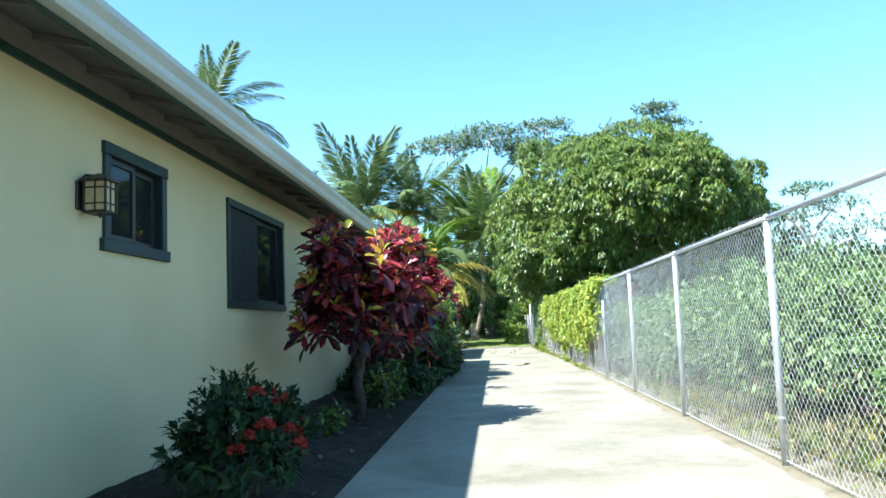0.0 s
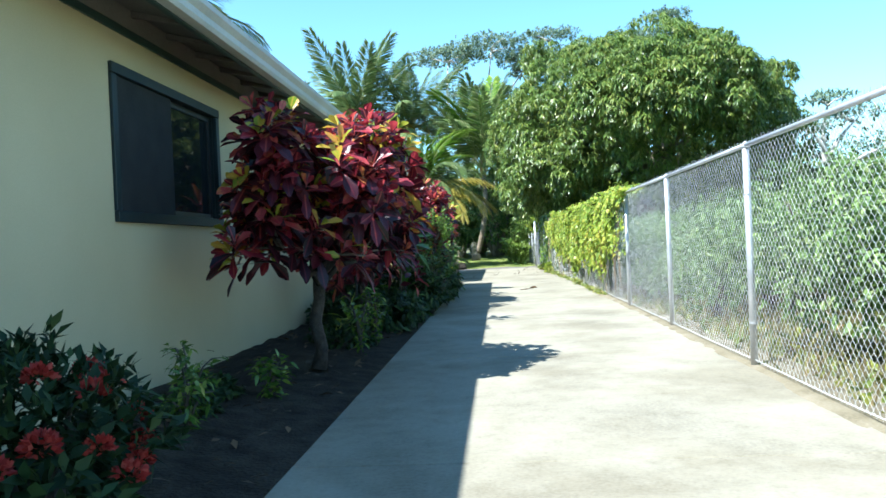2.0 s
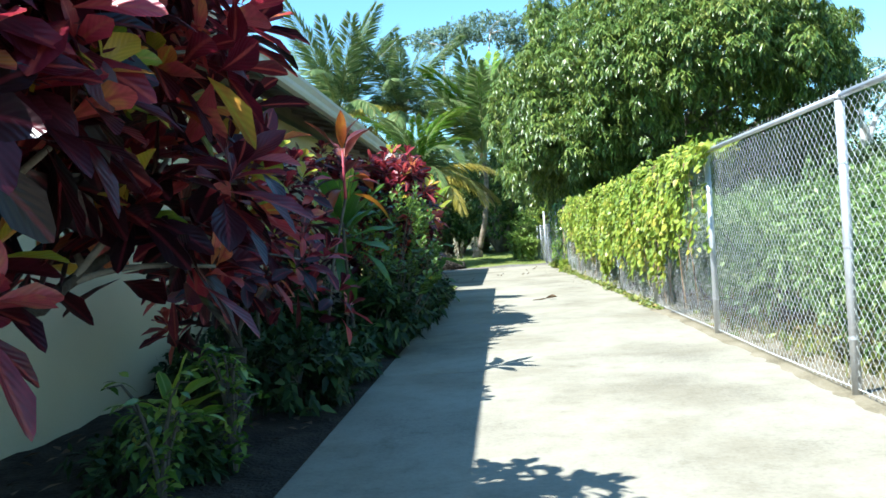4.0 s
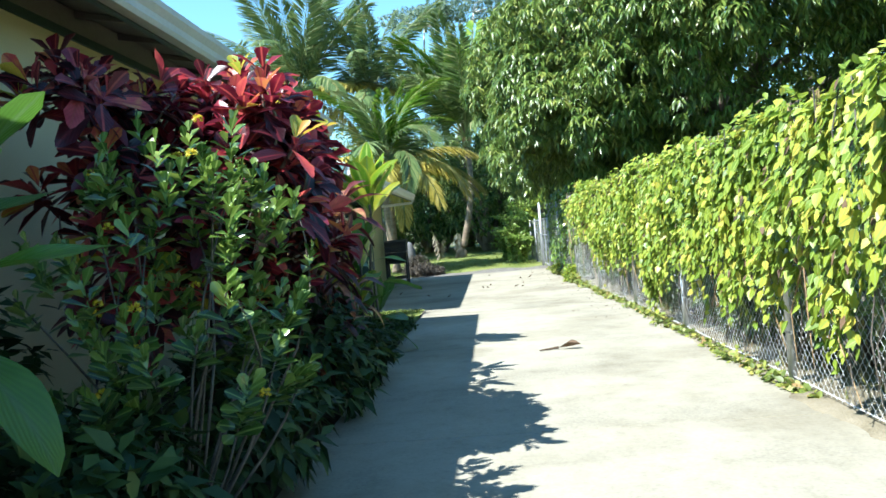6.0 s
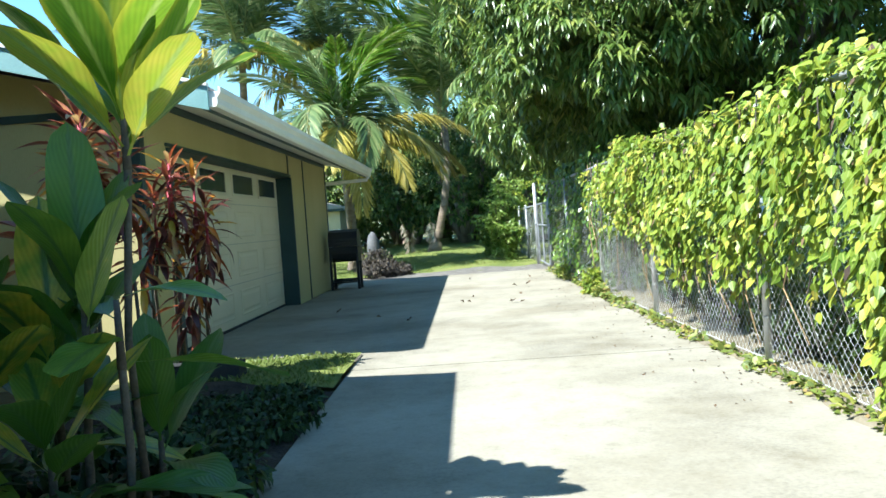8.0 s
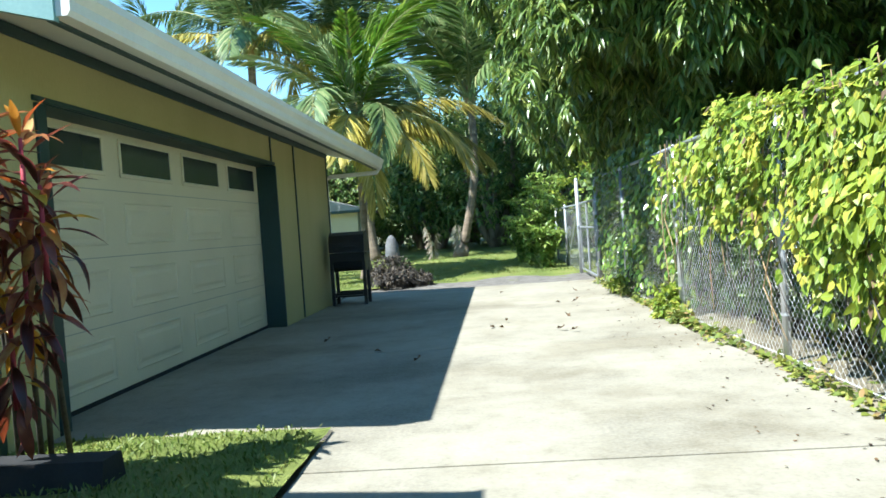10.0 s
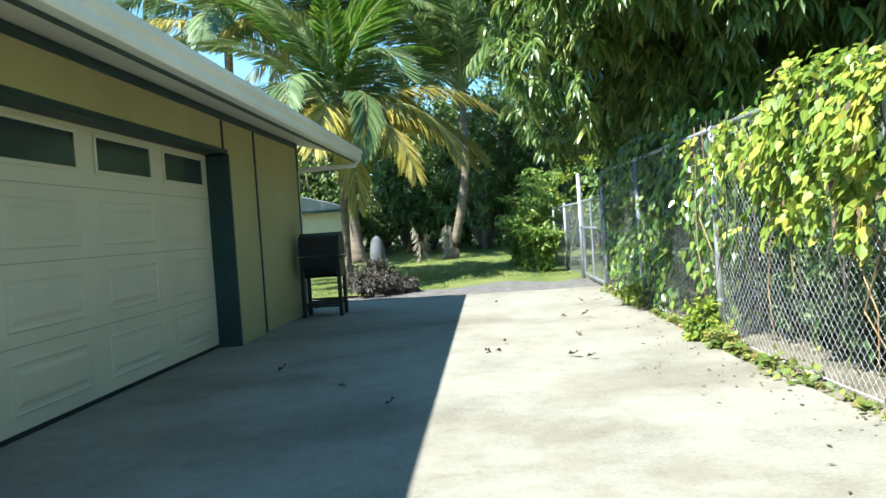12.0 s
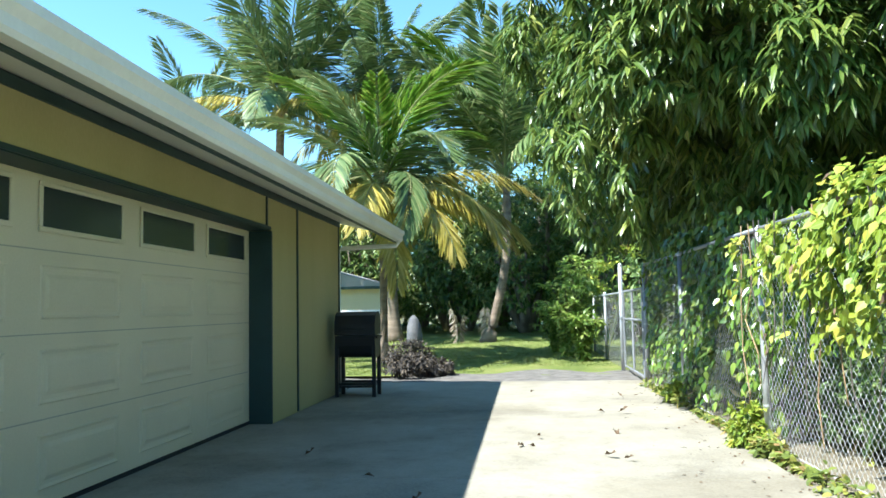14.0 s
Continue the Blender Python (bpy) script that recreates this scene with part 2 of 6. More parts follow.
M["mango"] = leafy("mango_leaf", [(0.0, (0.04, 0.085, 0.015)), (0.45, (0.105, 0.18, 0.028)), (0.8, (0.20, 0.27, 0.045)), (1.0, (0.34, 0.36, 0.08))], 0.33, 0.35, rib=(0.15, 0.20, 0.06), spec=0.55, patch=0.8, patchy=0.7)
M["vine"] = leafy("vine_leaf", [(0.0, (0.09, 0.165, 0.014)), (0.45, (0.225, 0.305, 0.028)), (0.8, (0.35, 0.40, 0.045)), (1.0, (0.50, 0.44, 0.07))], 0.45, 0.38, rib=(0.28, 0.36, 0.07), spec=0.4, patch=2.2, patchy=0.9)
for kind_, stops_, rib_ in (("croton", [(0.0, (0.04, 0.005, 0.011)), (0.4, (0.14, 0.011, 0.024)), (0.7, (0.36, 0.03, 0.052)), (0.9, (0.56, 0.09, 0.085)), (1.0, (0.60, 0.22, 0.07))], (0.42, 0.07, 0.06)),
                            ("croton_old", [(0.0, (0.012, 0.006, 0.009)), (0.6, (0.045, 0.009, 0.016)), (1.0, (0.11, 0.014, 0.026))], (0.13, 0.02, 0.03)),
                            ("croton_young", [(0.0, (0.20, 0.30, 0.03)), (0.4, (0.40, 0.43, 0.045)), (0.7, (0.58, 0.40, 0.05)), (1.0, (0.55, 0.16, 0.05))], (0.55, 0.40, 0.06))):
    M[kind_] = leafy(kind_ + "_leaf", stops_, 0.30, 0.42, rib=rib_, spec=0.55, veins=45.0)
    M[kind_ + "_single"] = leafy(kind_ + "_leaf_single", stops_, 0.30, 0.42, rib=rib_, per_object=True, spec=0.55, veins=45.0)
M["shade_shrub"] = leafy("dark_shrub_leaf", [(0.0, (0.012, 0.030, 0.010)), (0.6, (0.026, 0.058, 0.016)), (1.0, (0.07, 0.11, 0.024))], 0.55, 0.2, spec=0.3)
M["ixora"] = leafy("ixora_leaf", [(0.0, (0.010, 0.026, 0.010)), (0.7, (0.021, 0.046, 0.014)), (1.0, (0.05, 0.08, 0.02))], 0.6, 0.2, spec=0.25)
M["redflower"] = leafy("scarlet_petal", [(0.0, (0.26, 0.018, 0.016)), (0.6, (0.42, 0.04, 0.03)), (1.0, (0.52, 0.10, 0.07))], 0.6, 0.3)
M["yellowflower"] = leafy("yellow_petal", [(0.0, (0.55, 0.42, 0.02)), (1.0, (0.75, 0.62, 0.06))], 0.6, 0.3)
M["gloss_shrub"] = leafy("glossy_light_green_leaf", [(0.0, (0.05, 0.11, 0.018)), (0.55, (0.12, 0.21, 0.03)), (1.0, (0.28, 0.36, 0.07))], 0.26, 0.3, spec=0.7)
M["gardenia"] = leafy("glossy_gardenia_leaf", [(0.0, (0.025, 0.068, 0.012)), (0.5, (0.06, 0.125, 0.018)), (0.85, (0.13, 0.21, 0.03)), (1.0, (0.26, 0.33, 0.06))], 0.28, 0.28, rib=(0.2, 0.28, 0.07), spec=0.7)
M["wild"] = leafy("pale_green_scrub_leaf", [(0.0, (0.07, 0.13, 0.03)), (0.5, (0.14, 0.23, 0.06)), (0.85, (0.23, 0.32, 0.10)), (1.0, (0.32, 0.36, 0.16))], 0.55, 0.35)
M["drygrass"] = leafy("dry_grass_blade", [(0.0, (0.14, 0.11, 0.045)), (0.6, (0.26, 0.20, 0.09)), (1.0, (0.18, 0.21, 0.05))], 0.7, 0.3)
M["weed"] = leafy("olive_weed_leaf", [(0.0, (0.07, 0.10, 0.02)), (0.5, (0.16, 0.21, 0.035)), (0.85, (0.30, 0.31, 0.06)), (1.0, (0.30, 0.20, 0.08))], 0.5, 0.3)
M["backtree"] = leafy("sunlit_tree_leaf", [(0.0, (0.035, 0.08, 0.014)), (0.5, (0.10, 0.17, 0.032)), (0.85, (0.20, 0.27, 0.06)), (1.0, (0.36, 0.35, 0.12))], 0.42, 0.32)
M["airy"] = leafy("pale_green_shoot_leaf", [(0.0, (0.12, 0.21, 0.03)), (0.5, (0.22, 0.33, 0.055)), (1.0, (0.40, 0.46, 0.12))], 0.45, 0.4)
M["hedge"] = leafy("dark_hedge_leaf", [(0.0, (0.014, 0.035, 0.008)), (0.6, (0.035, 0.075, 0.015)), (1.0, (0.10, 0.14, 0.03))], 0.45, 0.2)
M["albizia"] = leafy("feathery_canopy_leaf", [(0.0, (0.09, 0.15, 0.09)), (0.6, (0.15, 0.22, 0.14)), (1.0, (0.22, 0.29, 0.18))], 0.6, 0.35)
M["tigreen"] = leafy("ti_leaf_green", [(0.0, (0.09, 0.20, 0.018)), (0.5, (0.22, 0.36, 0.025)), (0.8, (0.36, 0.46, 0.04)), (1.0, (0.52, 0.48, 0.06))], 0.32, 0.35, rib=(0.34, 0.44, 0.10), edge=(0.42, 0.42, 0.04), per_object=True, spec=0.4, veins=70.0)
M["tidark"] = leafy("ti_leaf_dark_green", [(0.0, (0.055, 0.13, 0.018)), (0.6, (0.11, 0.22, 0.028)), (0.88, (0.22, 0.33, 0.04)), (1.0, (0.50, 0.44, 0.05))], 0.36, 0.38, rib=(0.09, 0.17, 0.045), per_object=True, spec=0.5, veins=70.0)
M["tired"] = leafy("ti_leaf_red", [(0.0, (0.045, 0.016, 0.014)), (0.4, (0.11, 0.03, 0.02)), (0.65, (0.24, 0.07, 0.035)), (0.85, (0.45, 0.20, 0.07)), (1.0, (0.55, 0.38, 0.14))], 0.36, 0.32, edge=(0.26, 0.05, 0.045), per_object=True, spec=0.5, veins=50.0)
M["tiorange"] = leafy("ti_leaf_orange", [(0.0, (0.12, 0.02, 0.015)), (0.4, (0.38, 0.09, 0.02)), (0.75, (0.60, 0.30, 0.03)), (1.0, (0.60, 0.42, 0.05))], 0.32, 0.35, per_object=True, spec=0.6, veins=50.0)
M["frond"] = leafy("palm_leaflet", [(0.0, (0.07, 0.12, 0.04)), (0.5, (0.13, 0.20, 0.065)), (0.85, (0.22, 0.27, 0.10)), (1.0, (0.36, 0.36, 0.17))], 0.36, 0.3, spec=0.6)
M["youngfrond"] = leafy("bright_palm_leaflet", [(0.0, (0.06, 0.14, 0.012)), (0.5, (0.13, 0.25, 0.02)), (1.0, (0.30, 0.36, 0.06))], 0.45, 0.35, spec=0.35)
M["yellowfrond"] = leafy("yellowing_palm_leaflet", [(0.0, (0.24, 0.22, 0.03)), (0.5, (0.45, 0.37, 0.06)), (1.0, (0.58, 0.48, 0.14))], 0.45, 0.35)
M["deadfrond"] = leafy("bleached_dead_frond", [(0.0, (0.22, 0.17, 0.11)), (0.6, (0.42, 0.35, 0.25)), (1.0, (0.58, 0.52, 0.40))], 0.7, 0.2)
M["drift"] = leafy("dry_leaf", [(0.0, (0.04, 0.025, 0.015)), (1.0, (0.16, 0.10, 0.05))], 0.8, 0.1)
M["dryshrub"] = leafy("grey_purple_dry_leaf", [(0.0, (0.024, 0.021, 0.017)), (0.6, (0.06, 0.05, 0.038)), (1.0, (0.14, 0.11, 0.07))], 0.7, 0.2)

# ---- building tools ----
def wmat(o):
    m = o.matrix_basis.copy()
    return (wmat(o.parent) @ o.matrix_parent_inverse @ m) if o.parent else m


def thing(name, loc, label, category, group="", kind=""):
    ob = new(name)
    ob.empty_display_size = 0.2
    ob.matrix_basis = Matrix.Translation(loc)
    return tagged(ob, label, category, group, kind)


def child(ob, parent, m=None):
    """Parents ob; its vertices, or m, stay in world metres."""
    ob.parent = parent
    ob.matrix_parent_inverse = wmat(parent).inverted()
    if m is not None:
        ob.matrix_basis = m
    return ob


def to_mesh(name, bm, mat, smooth=False):
    me = bpy.data.meshes.new(name)
    bm.to_mesh(me)
    bm.free()
    if mat:
        me.materials.append(mat)
    if smooth:
        me.polygons.foreach_set("use_smooth", [True] * len(me.polygons))
    return me


def part(name, bm, material, parent, label="", smooth=False):
    me = bm if isinstance(bm, bpy.types.Mesh) else to_mesh(name, bm, material, smooth)
    ob = child(new(name, me), parent)
    return tagged(ob, label) if label else ob


def box(lo, hi, bevel=0.0, bm=None):
    bm = bm or bmesh.new()
    x0, y0, z0 = (min(a, b) for a, b in zip(lo, hi))
    x1, y1, z1 = (max(a, b) for a, b in zip(lo, hi))
    v = [bm.verts.new(p) for p in ((x0, y0, z0), (x1, y0, z0), (x1, y1, z0), (x0, y1, z0), (x0, y0, z1), (x1, y0, z1), (x1, y1, z1), (x0, y1, z1))]
    f = [bm.faces.new([v[i] for i in q]) for q in ((3, 2, 1, 0), (4, 5, 6, 7), (0, 1, 5, 4), (1, 2, 6, 5), (2, 3, 7, 6), (3, 0, 4, 7))]
    if bevel:
        edges = list({e for g in f for e in g.edges})
        bmesh.ops.bevel(bm, geom=edges, offset=bevel, segments=1, affect="EDGES")
    return bm


def prism(points, axis, a, b, bm=None):
    """Extrudes a polygon: points are the other two coordinates in order, axis is x, y or z."""
    bm = bm or bmesh.new()

    def put(p, d):
        return {"x": (d, p[0], p[1]), "y": (p[0], d, p[1]), "z": (p[0], p[1], d)}[axis]
    lo = [bm.verts.new(put(p, a)) for p in points]
    hi = [bm.verts.new(put(p, b)) for p in points]
    n = len(points)
    bm.faces.new(lo)
    bm.faces.new(hi[::-1])
    for i in range(n):
        bm.faces.new((lo[i], hi[i], hi[(i + 1) % n], lo[(i + 1) % n]))
    bmesh.ops.recalc_face_normals(bm, faces=bm.faces)
    return bm


def tube(points, radii, sides=8, bm=None, cap=True):
    """A round bar along points, its radius given at each."""
    bm = bm or bmesh.new()
    pts = [Vector(p) for p in points]
    if not hasattr(radii, "__len__"):
        radii = [radii] * len(pts)
    rings = []
    ref = Vector((0, 0, 1))
    for i, p in enumerate(pts):
        d = (pts[min(i + 1, len(pts) - 1)] - pts[max(i - 1, 0)]).normalized()
        if abs(d.dot(ref)) > 0.95:
            ref = Vector((1, 0, 0))
        s = d.cross(ref).normalized()
        u = s.cross(d)
        rings.append([bm.verts.new(p + radii[i] * (math.cos(a) * s + math.sin(a) * u)) for a in (2 * math.pi * k / sides for k in range(sides))])
    for r0, r1 in zip(rings, rings[1:]):
        for k in range(sides):
            bm.faces.new((r0[k], r0[(k + 1) % sides], r1[(k + 1) % sides], r1[k]))
    if cap and sides > 2:
        bm.faces.new(rings[0][::-1])
        bm.faces.new(rings[-1])
    return bm


def tri_mesh(name, verts, tris, uv=None, mat=None, smooth=False):
    me = bpy.data.meshes.new(name)
    verts = np.asarray(verts, dtype=np.float32)
    tris = np.asarray(tris, dtype=np.int32)
    me.vertices.add(len(verts))
    me.vertices.foreach_set("co", verts.ravel())
    me.loops.add(tris.size)
    me.loops.foreach_set("vertex_index", tris.ravel())
    me.polygons.add(len(tris))
    me.polygons.foreach_set("loop_start", np.arange(0, tris.size, 3, dtype=np.int32))
    me.polygons.foreach_set("loop_total", np.full(len(tris), 3, dtype=np.int32))
    if smooth:
        me.polygons.foreach_set("use_smooth", np.ones(len(tris), dtype=bool))
    if uv is not None:
        layer = me.uv_layers.new(name="UVMap")
        layer.data.foreach_set("uv", np.asarray(uv, dtype=np.float32)[tris.ravel()].ravel())
    me.update(calc_edges=True)
    if mat:
        me.materials.append(mat)
    return me


# leaf outlines: along, across, lift; and triangles
LEAF_FULL = (np.array([(0, 0, 0), (0.28, -0.42, 0.05), (0.28, 0, 0), (0.28, 0.42, 0.05), (0.66, -0.40, 0.05), (0.66, 0, 0), (0.66, 0.40, 0.05), (1, 0, 0)], float),
             np.array([(0, 2, 1), (0, 3, 2), (1, 2, 5), (1, 5, 4), (2, 3, 6), (2, 6, 5), (4, 5, 7), (5, 6, 7)]))
LEAF_MID = (np.array([(0, 0, 0), (0.45, -0.5, 0.05), (0.45, 0, 0), (0.45, 0.5, 0.05), (1, 0, 0)], float),
            np.array([(0, 2, 1), (0, 3, 2), (1, 2, 4), (2, 3, 4)]))
LEAF_OBO = (np.array([(0, 0, 0), (0.38, -0.30, 0.04), (0.38, 0, 0), (0.38, 0.30, 0.04), (0.74, -0.5, 0.07), (0.74, 0, 0), (0.74, 0.5, 0.07), (0.95, -0.2, 0.02), (0.95, 0.2, 0.02), (1, 0, 0)], float),
            np.array([(0, 2, 1), (0, 3, 2), (1, 2, 5), (1, 5, 4), (2, 3, 6), (2, 6, 5), (4, 5, 7), (5, 6, 8), (5, 9, 7), (5, 8, 9)]))
LEAF_OVATE = (np.array([(0, 0, 0), (0.08, -0.30, 0.02), (0.34, -0.5, 0.05), (0.36, 0, -0.02), (0.08, 0.30, 0.02), (0.34, 0.5, 0.05), (0.7, -0.30, 0.02), (0.7, 0.30, 0.02), (0.7, 0, -0.02), (1, 0, -0.03)], float),
              np.array([(0, 3, 1), (1, 3, 2), (0, 4, 3), (4, 5, 3), (2, 3, 8), (2, 8, 6), (3, 5, 7), (3, 7, 8), (6, 8, 9), (8, 7, 9)]))
LEAF_LONG = (np.array([(0, 0, 0), (0.3, -0.45, 0.03), (0.3, 0, 0), (0.3, 0.45, 0.03), (0.65, -0.42, -0.02), (0.65, 0, -0.05), (0.65, 0.42, -0.02), (1, 0, -0.16)], float),
             np.array([(0, 2, 1), (0, 3, 2), (1, 2, 5), (1, 5, 4), (2, 3, 6), (2, 6, 5), (4, 5, 7), (5, 6, 7)]))
LEAF_FAR = (np.array([(0, 0, 0), (0.5, -0.5, 0.03), (0.5, 0.5, 0.03), (1, 0, 0)], float), np.array([(0, 2, 1), (1, 2, 3)]))


def unit(a):
    return a / np.maximum(np.linalg.norm(a, axis=-1, keepdims=True), 1e-9)


def leaves(name, base, way, up, length, width, mat, shape=LEAF_MID, droop=0.15):
    """One mesh of many leaves: where each starts, its way, its upper side, its length and width."""
    base, way, up = (np.asarray(a, float) for a in (base, way, up))
    n = len(base)
    way = unit(way)
    side = unit(np.cross(up, way))
    nrm = np.cross(way, side)
    L = np.broadcast_to(np.asarray(length, float), (n,))[:, None, None]
    Wd = np.broadcast_to(np.asarray(width, float), (n,))[:, None, None]
    tv, tf = shape
    u, v, w = tv[None, :, 0:1], tv[None, :, 1:2], tv[None, :, 2:3]
    P = base[:, None, :] + L * u * way[:, None, :] + Wd * v * side[:, None, :] + L * w * nrm[:, None, :]
    dr = np.broadcast_to(np.asarray(droop, float), (n,))[:, None]
    P[:, :, 2] -= dr * L[:, :, 0] * tv[None, :, 0] ** 2
    k = len(tv)
    F = (tf[None] + (np.arange(n) * k)[:, None, None]).reshape(-1, 3)
    uv = np.tile(np.stack([tv[:, 0], tv[:, 1] + 0.5], 1), (n, 1))
    return tri_mesh(name, P.reshape(-1, 3), F, uv, mat, smooth=True)


def one_leaf(name, length, width, mat, droop=0.4, rows=6, fold=0.12, widest=0.45, stalk=0.12, wave=0.0, full=0.8):
    """One large leaf along +x from the origin, with a stalk, cupped along its midrib and arching down."""
    v, t, uv = [], [], []
    x = z = 0.0
    for i in range(rows + 1):
        s = i / rows
        k = max(0.0, (s - stalk) / (1 - stalk))
        w = 0.06 if s <= stalk else max(0.03, math.sin(math.pi * min(1, k ** (math.log(0.5) / math.log(widest)))) ** full)
        if i:
            x += length / rows * math.cos(droop * s)
            z -= length / rows * math.sin(droop * s)
        for c in (-1, -0.5, 0, 0.5, 1):
            wob = wave * math.sin(9 * s + 2 * c) * c * c * w
            v.append((x, c * w * width / 2, z + c * c * fold * w * width + wob))
            uv.append((s, 0.5 + 0.5 * c))
    for i in range(rows):
        for c in range(4):
            a = i * 5 + c
            t += [(a, a + 5, a + 6), (a, a + 6, a + 1)]
    return tri_mesh(name, v, t, uv, mat, smooth=True)


rng = np.random.default_rng(7)


def sphere_ways(n, zmin=-1.0):
    z = rng.uniform(zmin, 1, n)
    a = rng.uniform(0, 2 * np.pi, n)
    r = np.sqrt(1 - z * z)
    return np.stack([r * np.cos(a), r * np.sin(a), z], 1)


def lumps(ways, seed, amp=0.16, freq=2.2):
    return np.array([1 + amp * noise.noise(Vector(w) * freq + Vector((seed, seed * 1.7, 0))) * 1.6 + amp * 0.45 * noise.noise(Vector(w) * freq * 2.7 + Vector((0, seed, 5))) for w in ways])


def crown_leaves(name, centre, radii, n_tufts, per_tuft, length, width, mat, seed, zmin=-0.8, floor=None, shape=LEAF_MID, amp=0.16, freq=2.2, depth=0.3, hang=0.5, spread=0.9, droop=0.2, size_var=0.35, jitter=0.2, front=0.0, face=0.7, clump=0.0, undercut=0.0):
    """A crown: tufts over a lumpy shell, each a rosette of leaves that hang as far as hang says."""
    w = sphere_ways(n_tufts, zmin)
    if front:
        turn = (w[:, 1] > 0.25) & (rng.random(n_tufts) < front)
        w[turn, 1] *= -1
    r = lumps(w, seed, amp, freq) * (1 - depth * rng.random(n_tufts) ** 2)
    if clump:
        v = np.array([noise.noise(Vector(p) * 7.0 + Vector((seed, 3, 1))) for p in w])
        r = r * (1 + clump * v)
        stay = v > -0.06 - 0.3 * rng.random(n_tufts)
        w, r = w[stay], r[stay]
        n_tufts = len(w)
    c = np.asarray(centre) + w * r[:, None] * np.asarray(radii)
    if floor is not None:
        low = c[:, 2] < floor
        c[low, 2] = floor + rng.random(low.sum()) * min(0.7, 0.8 * radii[2])
    if undercut:
        c[:, 1] += undercut * np.clip((centre[2] - 0.2 - c[:, 2]) / 2.4, 0, 1) * (w[:, 1] < 0) * np.clip((c[:, 0] - 2.5) / 2, 0, 1)
    out = unit(w / np.asarray(radii) * np.asarray(radii).max())
    base = np.repeat(c, per_tuft, 0) + rng.normal(0, length * jitter, (n_tufts * per_tuft, 3))
    o = np.repeat(out, per_tuft, 0)
    way = unit(o * 0.6 + spread * rng.normal(0, 1, o.shape) * 0.75 + np.array([0, 0, -hang]))
    up = unit(o * face + np.array([0, 0, 1.4 - face]) + rng.normal(0, 0.25, o.shape))
    L = length * (1 + size_var * rng.uniform(-1, 1, len(base)))
    return leaves(name, base, way, up, L, L * width / length, mat, shape, droop)


def clumped_crown(name, centre, radii, n_clumps, clump, tufts, per, length, width, mat, seed, zmin=-0.6, floor=None, amp=0.08, undercut=0.0, droop=0.35, shape=LEAF_LONG):
    """A crown of many rounded clumps, each covered with rosettes of drooping leaves."""
    i = np.arange(n_clumps) + 0.5
    z = 1 - (1 - zmin) * i / n_clumps
    a = i * 2.39996 + seed
    w = unit(np.stack([np.sqrt(1 - z * z) * np.cos(a), np.sqrt(1 - z * z) * np.sin(a), z], 1) + rng.normal(0, 0.07, (n_clumps, 3)))
    c = np.asarray(centre) + w * (lumps(w, seed, amp, 2.6) * rng.uniform(0.93, 1.04, n_clumps))[:, None] * np.asarray(radii)
    if undercut:
        c[:, 1] += undercut * np.clip((centre[2] - 0.2 - c[:, 2]) / 2.4, 0, 1) * (w[:, 1] < 0) * np.clip((c[:, 0] - 2.5) / 2, 0, 1)
    size = clump * rng.uniform(0.7, 1.25, n_clumps)
    o = np.repeat(unit(w * 1.1 + np.array([0, 0, 0.45])), tufts, 0)
    d = unit(o * 0.75 + unit(rng.normal(0, 1, o.shape)) * 0.95)
    p = np.repeat(c, tufts, 0) + d * (np.repeat(size, tufts) * rng.uniform(0.75, 1.05, len(d)))[:, None] * np.array([1, 1, 0.8])
    if floor is not None:
        low = p[:, 2] < floor
        p[low, 2] = floor + rng.random(low.sum()) * 0.5
    n = len(p) * per
    D = np.repeat(d, per, 0)
    az = np.tile(np.arange(per) * 2.39996, len(p)) + np.repeat(rng.random(len(p)) * 6.28, per)
    side = np.stack([np.cos(az), np.sin(az), 0 * az], 1)
    way = unit(side * 0.85 + D * 0.35 + np.array([0, 0, -0.5]) + rng.normal(0, 0.22, (n, 3)))
    up = unit(D * 0.45 + np.array([0, 0, 0.9]) + rng.normal(0, 0.2, (n, 3)))
    base = np.repeat(p, per, 0) + rng.normal(0, 0.03, (n, 3))
    L = length * rng.uniform(0.65, 1.2, n)
    return leaves(name, base, way, up, L, L * width / length, mat, shape, droop)


def limb_set(base, tips, r0, r1, bm=None, sides=6, sag=0.15, seed=3, parent=None, name="", mat=None):
    """Bent limbs from one point to each tip; with a parent, each is a part of its own."""
    bm = bm or bmesh.new()
    rr = random.Random(seed)
    for t in tips:
        if parent:
            bm = bmesh.new()
        b, t = Vector(base), Vector(t)
        d = t - b
        k = d.length
        pts, rad = [], []
        o = Vector((rr.uniform(-1, 1), rr.uniform(-1, 1), rr.uniform(0, 1))) * sag * k
        for i in range(6):
            s = i / 5
            pts.append(b + d * s + o * math.sin(math.pi * s) * (1 - 0.4 * s))
            rad.append(r0 + (r1 - r0) * s)
        tube(pts, rad, sides, bm)
        if parent:
            part(name, bm, mat, parent, smooth=True)
    return bm

# ---- ground ----
def structure(name, bm, mat, label, category="ground", smooth=False):
    me = bm if isinstance(bm, bpy.types.Mesh) else to_mesh(name, bm, mat, smooth)
    return tagged(new(name, me), label, category, kind="structure")


